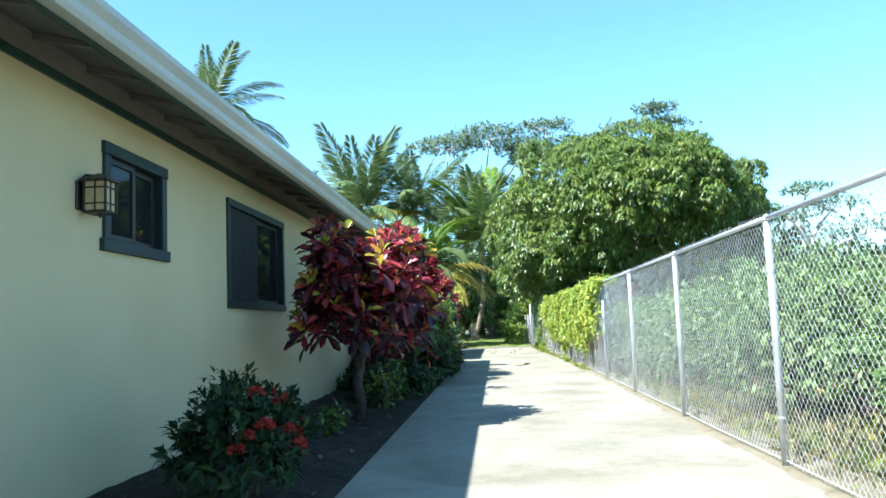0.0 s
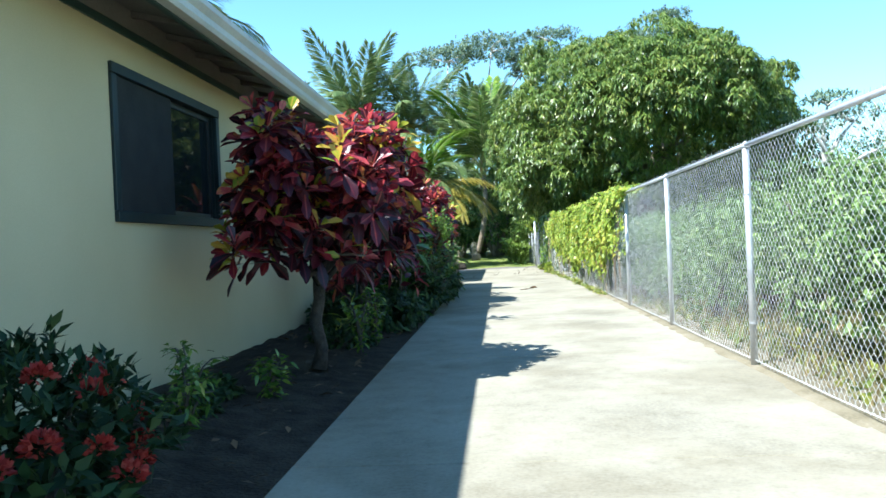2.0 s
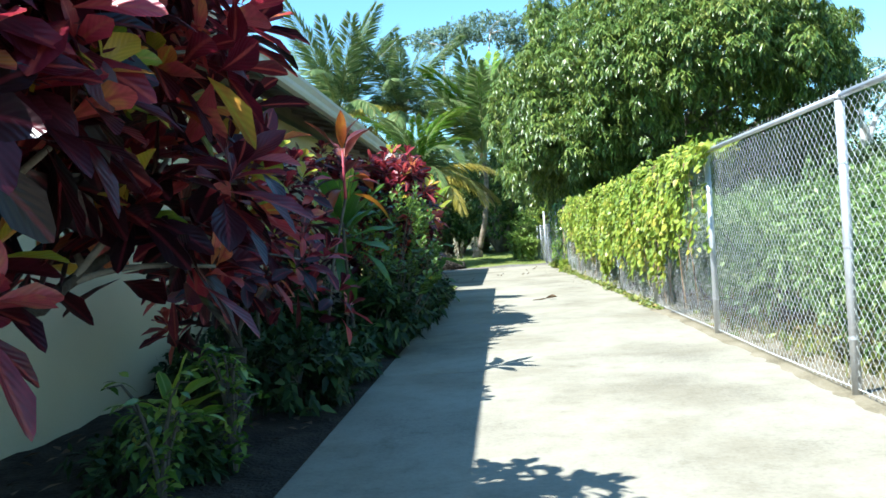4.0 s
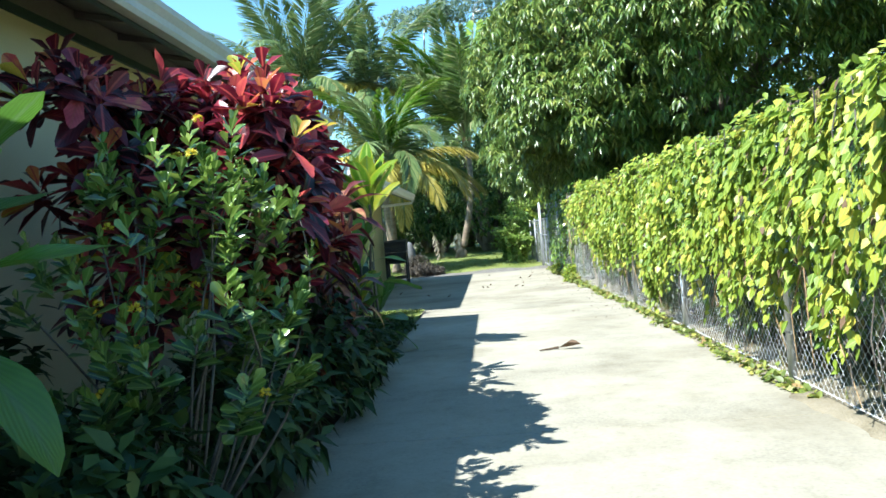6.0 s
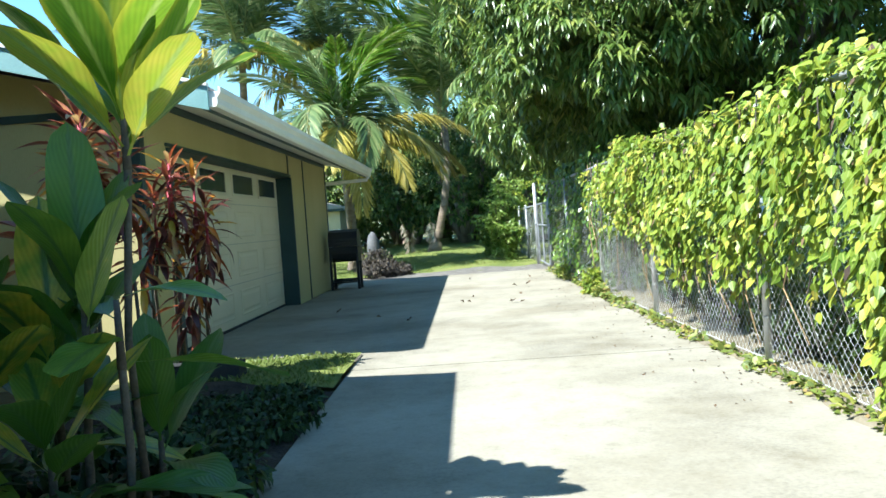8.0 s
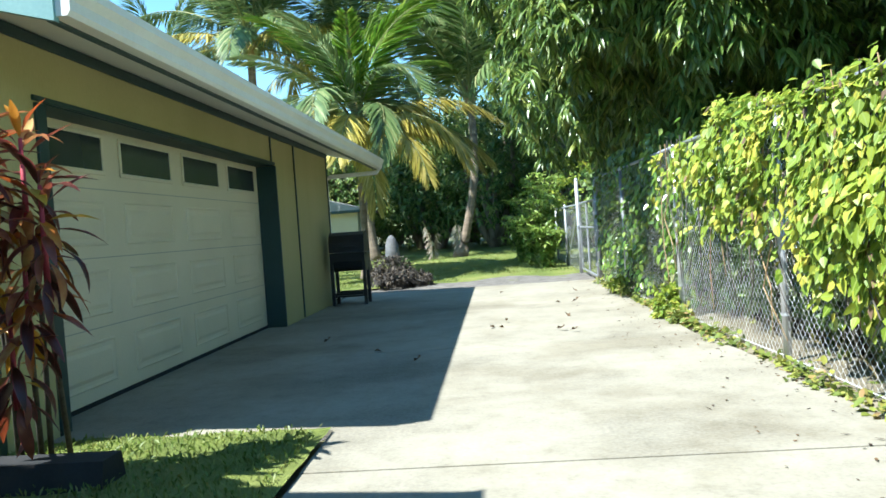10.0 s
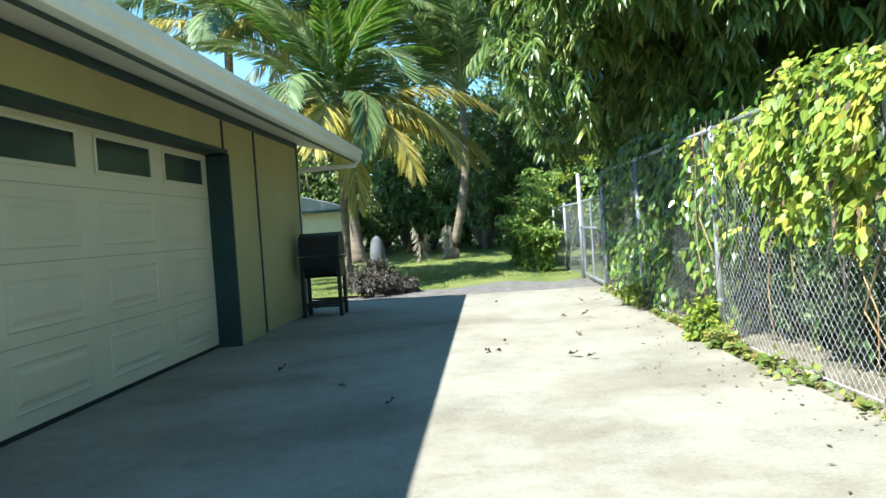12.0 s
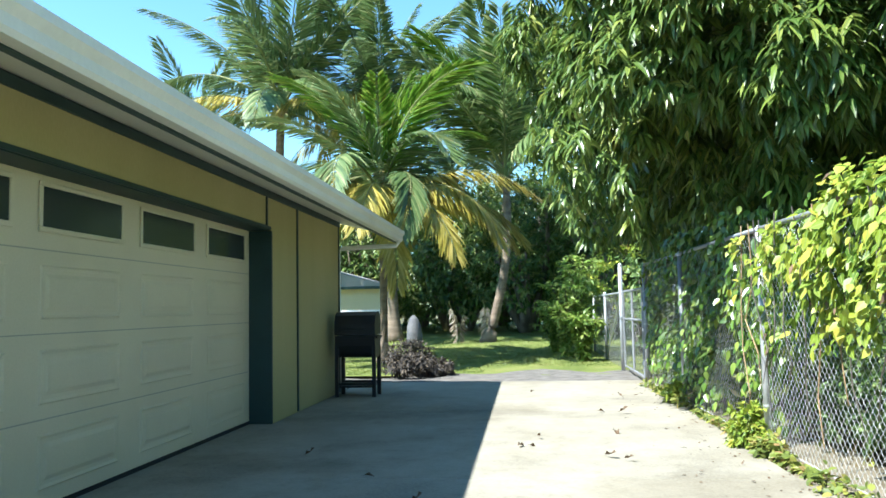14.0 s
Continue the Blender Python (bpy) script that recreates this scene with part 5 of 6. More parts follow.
# scrub behind the fence
rr = random.Random(5)
for i in range(22):
    y = -3.0 + i * 1.45 + rr.uniform(-0.5, 0.5)
    x = 4.3 + rr.uniform(-0.5, 1.6) + (1.2 if i % 3 == 0 else 0)
    h = rr.uniform(1.0, 1.75)
    bushy("scrub_bush", (x, y, -0.05), (x, y, h * 0.56), (rr.uniform(0.9, 1.25), rr.uniform(0.9, 1.3), h * 0.5), 760, 8, 0.085, 0.038, "wild", "light green weedy bush behind the chain link fence", "bush", "bushes behind the fence", 130 + i, 0.03, floor=0.05, stem_mat="stem")
for i in range(11):
    y = 8.0 + i * 1.7 + rr.uniform(-0.4, 0.4)
    h = rr.uniform(0.8, 1.3)
    bushy("scrub_bush", (3.25, y, -0.05), (3.25, y, h * 0.55), (0.6, 0.95, h * 0.5), 340, 7, 0.08, 0.036, "wild", "low weedy green bush close behind the fence", "bush", "bushes behind the fence", 150 + i, 0.02, floor=0.05, stem_mat="stem")
for i in range(9):
    y = 14.6 + i * 1.1 + rr.uniform(-0.3, 0.3)
    h = rr.uniform(0.6, 1.0)
    bushy("scrub_bush", (2.85, y, -0.05), (2.85, y, h * 0.55), (0.32, 0.7, h * 0.5), 260, 7, 0.075, 0.034, "wild", "low weedy green bush close behind the fence", "bush", "bushes behind the fence", 190 + i, 0.02, floor=0.03, stem_mat="stem")
for i in range(12):
    y = 0.0 + i * 2.4 + rr.uniform(-0.5, 0.5)
    x = 8.2 + rr.uniform(-1.0, 1.6)
    h = rr.uniform(1.4, 2.1)
    bushy("scrub_bush", (x, y, -0.05), (x, y, h * 0.56), (1.5, 1.6, h * 0.5), 620, 8, 0.13, 0.055, "wild", "tall light green weedy bush behind the fence", "bush", "bushes behind the fence", 170 + i, 0.04, floor=0.05, stem_mat="stem")
n = 9000
gx_, gy_ = rng.uniform(2.5, 5.6, n), rng.uniform(-6, 26, n)
b = np.stack([gx_, gy_, np.full(n, -0.06)], 1)
w = np.stack([rng.normal(0, 0.35, n), rng.normal(0, 0.35, n), np.ones(n)], 1)
tagged(new("dry_grass", leaves("dry_grass", b, w, rng.normal(0, 1, (n, 3)) + 0.01, rng.uniform(0.12, 0.42, n), 0.016, M["drygrass"], LEAF_FAR, 0.3)), "tangled dry grass along the foot of the fence", "grass", kind="stuff")

n = 60000
gx_, gy_ = 2.6 + 45 * rng.random(n) ** 1.6, rng.uniform(-12, 48, n)
patch = np.array([noise.noise(Vector((x * 0.5, y * 0.5, 2))) for x, y in zip(gx_, gy_)]) + 0.2 * rng.normal(0, 1, n) > -0.25
patch &= ~((gy_ > 31) & (gx_ < 12))
b = np.stack([gx_, gy_, np.full(n, -0.06)], 1)[patch]
n = len(b)
w = np.stack([rng.normal(0, 0.6, n), rng.normal(0, 0.6, n), np.ones(n)], 1)
tagged(new("ground_weeds", leaves("ground_weeds", b, w, rng.normal(0, 1, (n, 3)) + 0.01, rng.uniform(0.08, 0.3, n) * (1 + b[:, 0] * 0.03), 0.05 + 0.003 * b[:, 0], M["weed"], LEAF_FAR, 0.4)), "patchy low weeds over the open ground", "weeds", kind="stuff")

# ---- shrubs in the bed ----
M["gnarl"] = mottled("dark_knotty_bark", (0.022, 0.018, 0.015), (0.075, 0.065, 0.052), 14.0, 60, 0.9, 0.8, dist=0.012)
def croton(base, lobes, label, seed, loose=150, leaf=0.22, width=0.085, per=10, fork_z=0.66, stems=9, sunny=0.22):
    """A gnarled shrub: bent stems from a low fork, whorls of leaves over several lobes (centre, radii, number of whorls).
    In each whorl the young leaves stand up and the old ones spread and hang."""
    t = thing("croton_shrub", base, label, "shrub", "crotons along the house")
    rr = random.Random(seed)
    fork = Vector(base) + Vector((0.03, 0.02, fork_z))
    b0 = Vector(base)
    part("trunk", tube([b0, b0 + Vector((0.03, 0.02, fork_z * 0.25)), b0 + Vector((-0.01, -0.02, fork_z * 0.55)), b0 + Vector((0.03, 0.0, fork_z * 0.8)), fork], [0.072, 0.054, 0.058, 0.05, 0.055], 9), M["gnarl"], t, smooth=True)
    ways, tufts = [], []
    for i, (c, r, k) in enumerate(lobes):
        w = sphere_ways(k, -0.7)
        rad = lumps(w, seed + i, 0.22, 2.8) * (1 - 0.55 * rng.random(k) ** 1.6)
        p = np.array(c) + w * rad[:, None] * np.array(r)
        tufts.append(p)
        ways.append(w)
        knee = fork.lerp(Vector(c), 0.55) + Vector((rr.uniform(-0.1, 0.1), rr.uniform(-0.18, 0.18), rr.uniform(-0.05, 0.05)))
        head = Vector(c) - Vector((0, 0, 0.25 * r[2]))
        way_pts = [fork - Vector((0, 0, 0.04))]
        for f in (0.2, 0.4, 0.6, 0.8):
            way_pts.append(fork.lerp(knee, f) + Vector((rr.uniform(-0.04, 0.04), rr.uniform(-0.05, 0.05), rr.uniform(-0.03, 0.03))))
        part("stem", tube(way_pts + [knee, head], [0.036, 0.027, 0.027, 0.022, 0.022, 0.018, 0.012], 7), M["gnarl"], t, smooth=True)
        for j in range(stems):
            q = Vector(p[rr.randrange(k)])
            start = knee.lerp(head, rr.random())
            limb_set(start, [tuple(q)], 0.012, 0.006, seed=seed * 31 + j + i * 40, sag=0.22, sides=5, parent=t, name="branch", mat=M["palestem"])
    w, tufts = np.concatenate(ways), np.concatenate(tufts)
    ax = unit(w * 0.7 + np.array([0.1, 0, 0.85]) + rng.normal(0, 0.25, w.shape))
    side = unit(np.cross(ax, np.array([0.31, 0.92, 0.2])))
    other = np.cross(ax, side)
    m = len(ax)
    age = np.tile(np.linspace(0, 1, per), m)
    az = np.tile(np.arange(per) * 2.39996, m) + np.repeat(rng.random(m) * 6.28, per)
    lean = np.radians(22 + 82 * age + rng.normal(0, 9, m * per))
    A, S, O = (np.repeat(q, per, 0) for q in (ax, side, other))
    radial = S * np.cos(az)[:, None] + O * np.sin(az)[:, None]
    way = A * np.cos(lean)[:, None] + radial * np.sin(lean)[:, None]
    base_pts = np.repeat(tufts, per, 0) - A * (0.11 * age)[:, None]
    up = unit(A - radial * 0.25 + rng.normal(0, 0.12, A.shape))
    L = leaf * (0.62 + 0.45 * np.sqrt(age)) * rng.uniform(0.8, 1.15, m * per)
    bright = np.repeat(rng.random(m) < sunny, per)
    young = (age < 0.35) & bright | (rng.random(m * per) < 0.015)
    old = ~young & (age + 0.35 * rng.normal(0, 1, m * per) > 0.68)
    front = base_pts[:, 0] + 0.15 * rng.normal(0, 1, m * per) - 0.3 * (base_pts[:, 1] - base[1])
    pick = np.zeros(m * per, bool)
    pick[np.argsort(-front)[: loose * 2: 2]] = True
    for nm, mat, sel, lab in (("foliage", "croton", ~young & ~old, ""), ("old_foliage", "croton_old", old, "dark maroon older leaves"), ("young_foliage", "croton_young", young, "yellow and orange young leaves")):
        a = sel & ~pick
        part(nm, leaves(nm, base_pts[a], way[a], up[a], L[a], L[a] * width / leaf, M[mat], LEAF_OBO, 0.22), None, t, lab)
        a = sel & pick
        leaf_me = [one_leaf("leaf", leaf, width, M[mat + "_single"], d, 8, 0.12, 0.6, 0.08, 0.005) for d in (0.3, 0.7)]
        leaf_objects(t, leaf_me, base_pts[a], way[a], up[a], L[a] / leaf)
    return t


M["palestem"] = mottled("pale_grey_twig", (0.11, 0.095, 0.075), (0.26, 0.23, 0.19), 14.0, 70, 0.8, 0.5, dist=0.005)
croton((-1.22, 3.5, 0.08), (((-1.1, 3.35, 1.12), (0.46, 0.66, 0.2), 10), ((-1.25, 3.3, 1.58), (0.54, 0.82, 0.44), 84), ((-0.80, 3.75, 1.82), (0.44, 0.80, 0.48), 92), ((-0.72, 3.25, 1.60), (0.30, 0.55, 0.42), 42), ((-1.35, 2.85, 1.86), (0.38, 0.48, 0.42), 40), ((-1.45, 2.85, 1.26), (0.32, 0.36, 0.40), 28), ((-0.72, 4.0, 1.3), (0.36, 0.6, 0.34), 30)), "large croton shrub with crimson, maroon and yellow leaves", 3, 240, fork_z=0.75)
croton((-1.3, 6.2, 0.08), (((-1.25, 6.3, 1.05), (0.55, 0.9, 0.55), 60), ((-1.1, 6.6, 1.45), (0.4, 0.6, 0.35), 28)), "croton shrub with dark red leaves under the eave", 7, 90, 0.19, 0.07, fork_z=0.45)
croton((-1.25, 11.6, 0.08), (((-1.25, 11.2, 1.3), (0.50, 0.8, 0.55), 60), ((-0.93, 11.55, 1.82), (0.42, 0.62, 0.50), 80), ((-0.72, 11.1, 1.66), (0.30, 0.5, 0.44), 36), ((-1.5, 11.0, 1.88), (0.4, 0.6, 0.48), 44), ((-0.85, 11.9, 1.2), (0.36, 0.45, 0.45), 34)), "tall croton shrub with glossy crimson leaves", 9, 240, per=12, sunny=0.12)

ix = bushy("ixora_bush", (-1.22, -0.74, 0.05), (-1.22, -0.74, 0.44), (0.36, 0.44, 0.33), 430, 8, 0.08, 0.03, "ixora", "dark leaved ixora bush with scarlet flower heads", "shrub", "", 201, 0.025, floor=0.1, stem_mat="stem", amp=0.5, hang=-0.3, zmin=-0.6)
for i in range(13):
    w = Vector(sphere_ways(1, -0.35)[0])
    if w.x < -0.1:
        w.x = -w.x
    c = Vector((-1.20 + w.x * 0.35, -0.74 + w.y * 0.42, 0.46 + w.z * 0.31))
    k = 90
    wy = sphere_ways(k, -0.1)
    part("flower_head", leaves("flower_head", np.array(c) + wy * rng.uniform(0.022, 0.042), wy, wy + rng.normal(0, 0.7, wy.shape), 0.032, 0.02, M["redflower"], LEAF_FAR, 0), None, ix, "scarlet flower head")

for i, (x, y, h, r) in enumerate(((-1.62, 1.6, 0.22, 0.16), (-1.72, 2.2, 0.24, 0.2), (-1.35, 5.2, 0.3, 0.3), (-1.1, 6.9, 0.5, 0.4), (-1.05, 7.9, 0.4, 0.35), (-1.8, 7.3, 0.5, 0.4), (-1.0, 10.8, 0.7, 0.5), (-0.98, 12.4, 0.8, 0.5), (-1.0, 13.6, 0.6, 0.5), (-1.75, 14.2, 0.7, 0.45), (-1.3, 15.6, 0.35, 0.5), (-1.8, 16.5, 0.16, 0.3), (-1.3, 16.6, 0.16, 0.36), (-1.0, 17.1, 0.13, 0.3), (-1.6, 17.3, 0.18, 0.36), (-1.05, 17.7, 0.12, 0.3), (-1.9, 10.2, 1.1, 0.35), (-1.85, 8.6, 0.9, 0.35), (-0.95, 9.5, 0.7, 0.35), (-1.0, 16.0, 0.25, 0.3), (-0.95, 14.7, 0.42, 0.3), (-1.35, 14.8, 0.5, 0.35))):
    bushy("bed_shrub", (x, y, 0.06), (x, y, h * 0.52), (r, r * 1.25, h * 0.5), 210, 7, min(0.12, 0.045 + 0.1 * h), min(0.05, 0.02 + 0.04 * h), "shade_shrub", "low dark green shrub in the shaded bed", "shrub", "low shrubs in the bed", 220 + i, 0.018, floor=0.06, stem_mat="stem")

gs = thing("gardenia_bush", (-0.95, 10.0, 0.05), "glossy light green bush with loose upright sprigs and yellow flowers", "shrub")
sprigs = [Vector((-0.80 + w[0] * 0.54, 10.05 + w[1] * 0.72, 1.04 + w[2] * 0.80)) for w in sphere_ways(105, -0.55) * np.cbrt(rng.uniform(0.25, 1, (105, 1)))]
limb_set((-0.85, 10.0, 0.05), [tuple(p) for p in sprigs[:26]], 0.008, 0.003, seed=251, sag=0.2, sides=5, parent=gs, name="stem", mat=M["stem"])
for p in sprigs:
    k = rng.integers(11, 17)
    out = unit(np.array(p) - np.array((-0.78, 10.0, 0.75))) * 0.7 + np.array([0, 0, 0.8])
    out = out / np.linalg.norm(out)
    f = np.arange(k) / k
    az = np.arange(k) * 1.5708 + (np.arange(k) // 2) * 0.4
    b = np.array(p) - out * (0.17 * f)[:, None] + rng.normal(0, 0.006, (k, 3))
    w = np.stack([np.cos(az), np.sin(az), 0 * az], 1) * (0.35 + 0.75 * f)[:, None] + out * (1.0 - 0.75 * f)[:, None] + rng.normal(0, 0.12, (k, 3))
    L = rng.uniform(0.075, 0.115, k) * (0.6 + 0.5 * f)
    part("sprig", leaves("sprig", b, w, out - 0.3 * w + rng.normal(0, 0.1, (k, 3)), L, L * 0.56, M["gardenia"], LEAF_OBO, 0.08), None, gs)
for i in range(12):
    c = sprigs[i * 8] + Vector((0.06, -0.05, 0.03))
    wy = sphere_ways(40, -0.4)
    part("flower_head", leaves("flower_head", np.array(c) + wy * 0.010, wy, wy + rng.normal(0, 0.7, wy.shape), 0.014, 0.011, M["yellowflower"], LEAF_FAR, 0), None, gs, "yellow flower head")


def ti_plant(base, top, n, leaf_meshes, label, seed, stem_mat="stem", r=0.016, lo=-25, hi=80, spread=0.35, scale=(0.8, 1.1), power=0.85):
    """A cane with leaves in a close spiral round its upper end, steep above and spreading below."""
    rr = random.Random(seed)
    t = thing("ti_plant", base, label, "ti plant", "ti plants")
    b, c = Vector(base), Vector(top)
    mid = b.lerp(c, 0.5) + Vector((rr.uniform(-0.05, 0.05), rr.uniform(-0.05, 0.05), 0))
    part("cane", tube([b, mid, c - Vector((0, 0, spread)), c], [r * 1.15, r, r, r * 0.6], 8), M["stem"], t, smooth=True)
    part("growing_tip", tube([c - Vector((0, 0, spread)), c + Vector((0, 0, 0.02))], [r * 1.15, r * 0.7], 8), M[stem_mat], t, smooth=True)
    for i in range(n):
        k = i / max(1, n - 1)
        el = hi + (lo - hi) * k ** power + rr.uniform(-9, 9)
        az = i * 137.5 + rr.uniform(-15, 15)
        m = Matrix.Translation(c + Vector((0, 0, 0.02 - spread * k))) @ pose(0, 0, 0, 0, 0, az) @ pose(0, 0, 0, 0, -el, 0) @ pose(0, 0, 0, rr.uniform(-12, 12)) @ Matrix.Scale(rr.uniform(*scale) * (0.75 if k < 0.12 else 1), 4)
        child(new("leaf", rr.choice(leaf_meshes)), t, m)
    return t


TG = [one_leaf("leaf", 0.60, 0.19, M["tigreen"], d, 14, 0.09, 0.55, 0.2, 0.016, 0.45) for d in (0.2, 0.5, 1.2)]
TD = [one_leaf("leaf", 0.54, 0.165, M["tidark"], d, 14, 0.09, 0.54, 0.16, 0.014, 0.45) for d in (0.12, 0.35, 0.9)]
TR = [one_leaf("leaf", 0.38, 0.068, M["tired"], d, 8, 0.18, 0.48, 0.12, 0.006) for d in (0.4, 0.9, 1.5)]
TO = [one_leaf("leaf", 0.48, 0.11, M["tiorange"], d, 7, 0.16, 0.5, 0.14, 0.01) for d in (0.6, 1.1)]
M["timaroon"] = leafy("ti_leaf_maroon", [(0.0, (0.022, 0.008, 0.010)), (0.55, (0.06, 0.014, 0.016)), (0.8, (0.16, 0.04, 0.03)), (1.0, (0.50, 0.28, 0.12))], 0.38, 0.3, edge=(0.14, 0.02, 0.025), per_object=True, spec=0.5)
TRO = [one_leaf("leaf", 0.37, 0.068, M["tiorange"], 0.6, 8, 0.18, 0.5, 0.12, 0.008)]
TM = [one_leaf("leaf", 0.42, 0.085, M["timaroon"], d, 8, 0.16, 0.5, 0.14, 0.01) for d in (0.9, 1.6)]
TRB = [one_leaf("leaf", 0.44, 0.125, M["tired"], d, 7, 0.16, 0.5, 0.14, 0.01) for d in (0.6, 1.1)]

ti_plant((-1.05, 7.4, 0.06), (-0.82, 7.58, 1.82), 18, TO + TM, "tall ti plant with orange leaves on a crimson cane", 301, "redstem", 0.011, lo=2, hi=84)
ti_plant((-1.2, 9.0, 0.06), (-1.13, 8.95, 1.36), 22, TD, "ti plant with broad dark green leaves, one yellowing", 302, "stem", 0.016, lo=-22, hi=86, spread=0.26, scale=(0.95, 1.2), power=1.25)
ti_plant((-1.7, 7.9, 0.06), (-1.65, 7.9, 1.25), 20, TRB, "ti plant with dull red leaves against the wall", 300, "stem", 0.016, lo=-30)
ti_plant((-1.15, 9.0, 0.06), (-1.1, 8.95, 0.55), 9, TD, "low ti plant with broad dark green leaves", 303, "stem", 0.02)
ti_plant((-0.86, 15.25, 0.06), (-0.81, 15.17, 1.62), 20, TG, "tall ti plant with bright lime green leaves", 304, "stem", 0.014, lo=46, hi=88, spread=0.2, power=1.5, scale=(0.95, 1.15))
for i, (x, y, z, lo, hi, n) in enumerate(((-0.94, 15.05, 1.0, 58, 88, 8), (-0.80, 14.98, 0.98, -12, 30, 4), (-1.08, 15.1, 0.8, 30, 85, 7), (-1.2, 15.3, 0.62, 20, 85, 9), (-0.85, 15.35, 0.45, 0, 80, 9), (-0.98, 14.85, 0.55, -25, 80, 11), (-1.3, 15.0, 0.75, -20, 80, 11))):
    ti_plant((x - 0.03, y, 0.06), (x, y, z), n, TD, "ti plant with broad dark green leaves low in the bed", 310 + i, "stem", 0.014, lo=lo, hi=hi, spread=0.2, scale=(0.85, 1.1), power=1.3)
ti_plant((-0.8, 13.35, 0.06), (-0.76, 13.3, 1.58), 22, TRB + TM, "ti plant with bronze red leaves beside the croton", 319, "redstem", 0.013, lo=-30, hi=84, spread=0.3)
for i, (x, y, z) in enumerate(((-0.9, 12.6, 1.8), (-0.95, 12.8, 1.3), (-0.86, 12.65, 0.85), (-1.25, 12.75, 1.9), (-1.3, 13.1, 1.45), (-1.15, 12.8, 1.0), (-1.6, 13.2, 1.5), (-1.3, 13.45, 0.95), (-1.0, 13.5, 0.75), (-1.75, 12.7, 1.7), (-0.86, 13.1, 1.2), (-0.95, 13.3, 0.6), (-0.8, 13.5, 0.9))):
    ti_plant((x + 0.04, y + 0.05, 0.06), (x, y, z), 32, TM, "ti plant with dark maroon drooping leaves", 320 + i, "stem", 0.014, lo=-50, spread=0.5)
for i, (x, y, z) in enumerate(((-1.98, 18.6, 1.62), (-1.83, 18.75, 1.64), (-1.74, 18.72, 1.42), (-1.86, 18.75, 1.14), (-2.2, 18.5, 1.25), (-1.95, 18.75, 0.85), (-2.1, 18.6, 1.5), (-1.98, 18.66, 1.76))):
    ti_plant((x - 0.22, 19.12 + 0.03 * (i % 3), 0.03), (x, y, z), 34, TR + TRO, "slender ti plant with narrow red and bronze leaves", 330 + i, "redstem", 0.013, lo=-45, spread=0.42, scale=(0.6, 0.88))
for i, (x, y, z) in enumerate(((-2.45, 18.15, 1.78), (-2.15, 18.15, 1.82), (-2.5, 18.0, 1.45))):
    ti_plant((x + 0.05, y + 0.03, 0.03), (x, y, z), 34, TR + TRO, "slender ti plant with narrow red and bronze leaves", 340 + i, "redstem", 0.013, lo=-40, spread=0.42, scale=(0.75, 1.0))

ti_plant((-2.36, 18.1, 0.03), (-2.39, 18.1, 2.08), 64, TR + TRO, "tall ti plant with bronze leaves by the garage wall", 345, "redstem", 0.016, lo=-30, hi=85, spread=0.62, scale=(0.9, 1.2))
ti_plant((-2.45, 17.6, 0.03), (-2.4, 17.5, 1.3), 18, TRB, "ti plant with bronze red leaves by the garage wall", 346, "redstem", 0.016)

ti_plant((-1.3, 5.3, 0.06), (-1.3, 5.3, 0.32), 12, TG, "small ti plant with yellow-green leaves under the croton", 350, "stem", 0.012, lo=15, spread=0.1, scale=(0.5, 0.7))

# ---- vine on the fence ----
def vine_edge(y, k):
    return noise.noise(Vector((y * 1.3, k, 0.5)))


vine = thing("fence_vine", (2.3, 16, 1.8), "yellow-green creeping vine draped thickly over the chain link fence", "vine")
sy, sx, s_top, s_bot = [], [], [], []
for i in range(1250):
    y = 9.2 + 16.2 * rng.random() ** 1.04
    crowd = noise.noise(Vector((y * 2.6, 20, 0)))
    if crowd < -0.18 and rng.random() < 0.75 or rng.random() < (y - 21.0) * 0.3:
        continue
    t_ = 1.82 - 0.03 * max(0, y - 21) + 0.12 * vine_edge(y * 0.8, 2) - (rng.random() * 0.9 if rng.random() < 0.35 else 0)
    b_ = 0.74 + 0.34 * vine_edge(y * 1.6, 7) + 0.3 * vine_edge(y * 4.5, 3) + max(0, 10.9 - y) * 0.75 + max(0, y - 19.5) * 0.17 + rng.normal(0, 0.12)
    if rng.random() < 0.3:
        b_ = b_ + (t_ - b_) * rng.random() * 0.7
    sy.append(y)
    s_top.append(t_)
    s_bot.append(min(max(b_, 0.12), t_ - 0.15))
    sx.append((0.05 + 0.16 * rng.random() ** 1.3) * (1 + 0.5 * crowd))
cols = []
for y, t_, b_, d in zip(sy, s_top, s_bot, sx):
    k = int((t_ - b_) / 0.041) + 2
    z = np.linspace(t_, b_, k) + rng.normal(0, 0.012, k)
    q = np.linspace(0, 1, k)
    sway = rng.normal(0, 0.09) * q + 0.03 * np.sin(q * rng.uniform(4, 11) + rng.random() * 6)
    swell = np.array([noise.noise(Vector((y * 1.9, zz_ * 2.3, 8))) for zz_ in z])
    out = d * (0.5 + 0.6 * np.sin(np.clip(q * 2.6, 0, np.pi))) + 0.16 * np.clip(swell + 0.15, 0, 1)
    cols.append(np.stack([out, y + sway + rng.normal(0, 0.022, k), z, q, np.full(k, t_)], 1))
cols = np.concatenate(cols)
m_ = 2900
ty = 9.3 + 12.8 * rng.random(m_) ** 1.1
tz = np.array([1.82 + 0.12 * vine_edge(y * 0.8, 2) for y in ty]) + rng.normal(0.02, 0.05, m_)
cols = np.concatenate([cols, np.stack([rng.uniform(-0.25, 0.16, m_), ty, tz, np.zeros(m_), tz], 1)])
n = len(cols)
yy, zz = cols[:, 1], cols[:, 2]
layer = cols[:, 0]
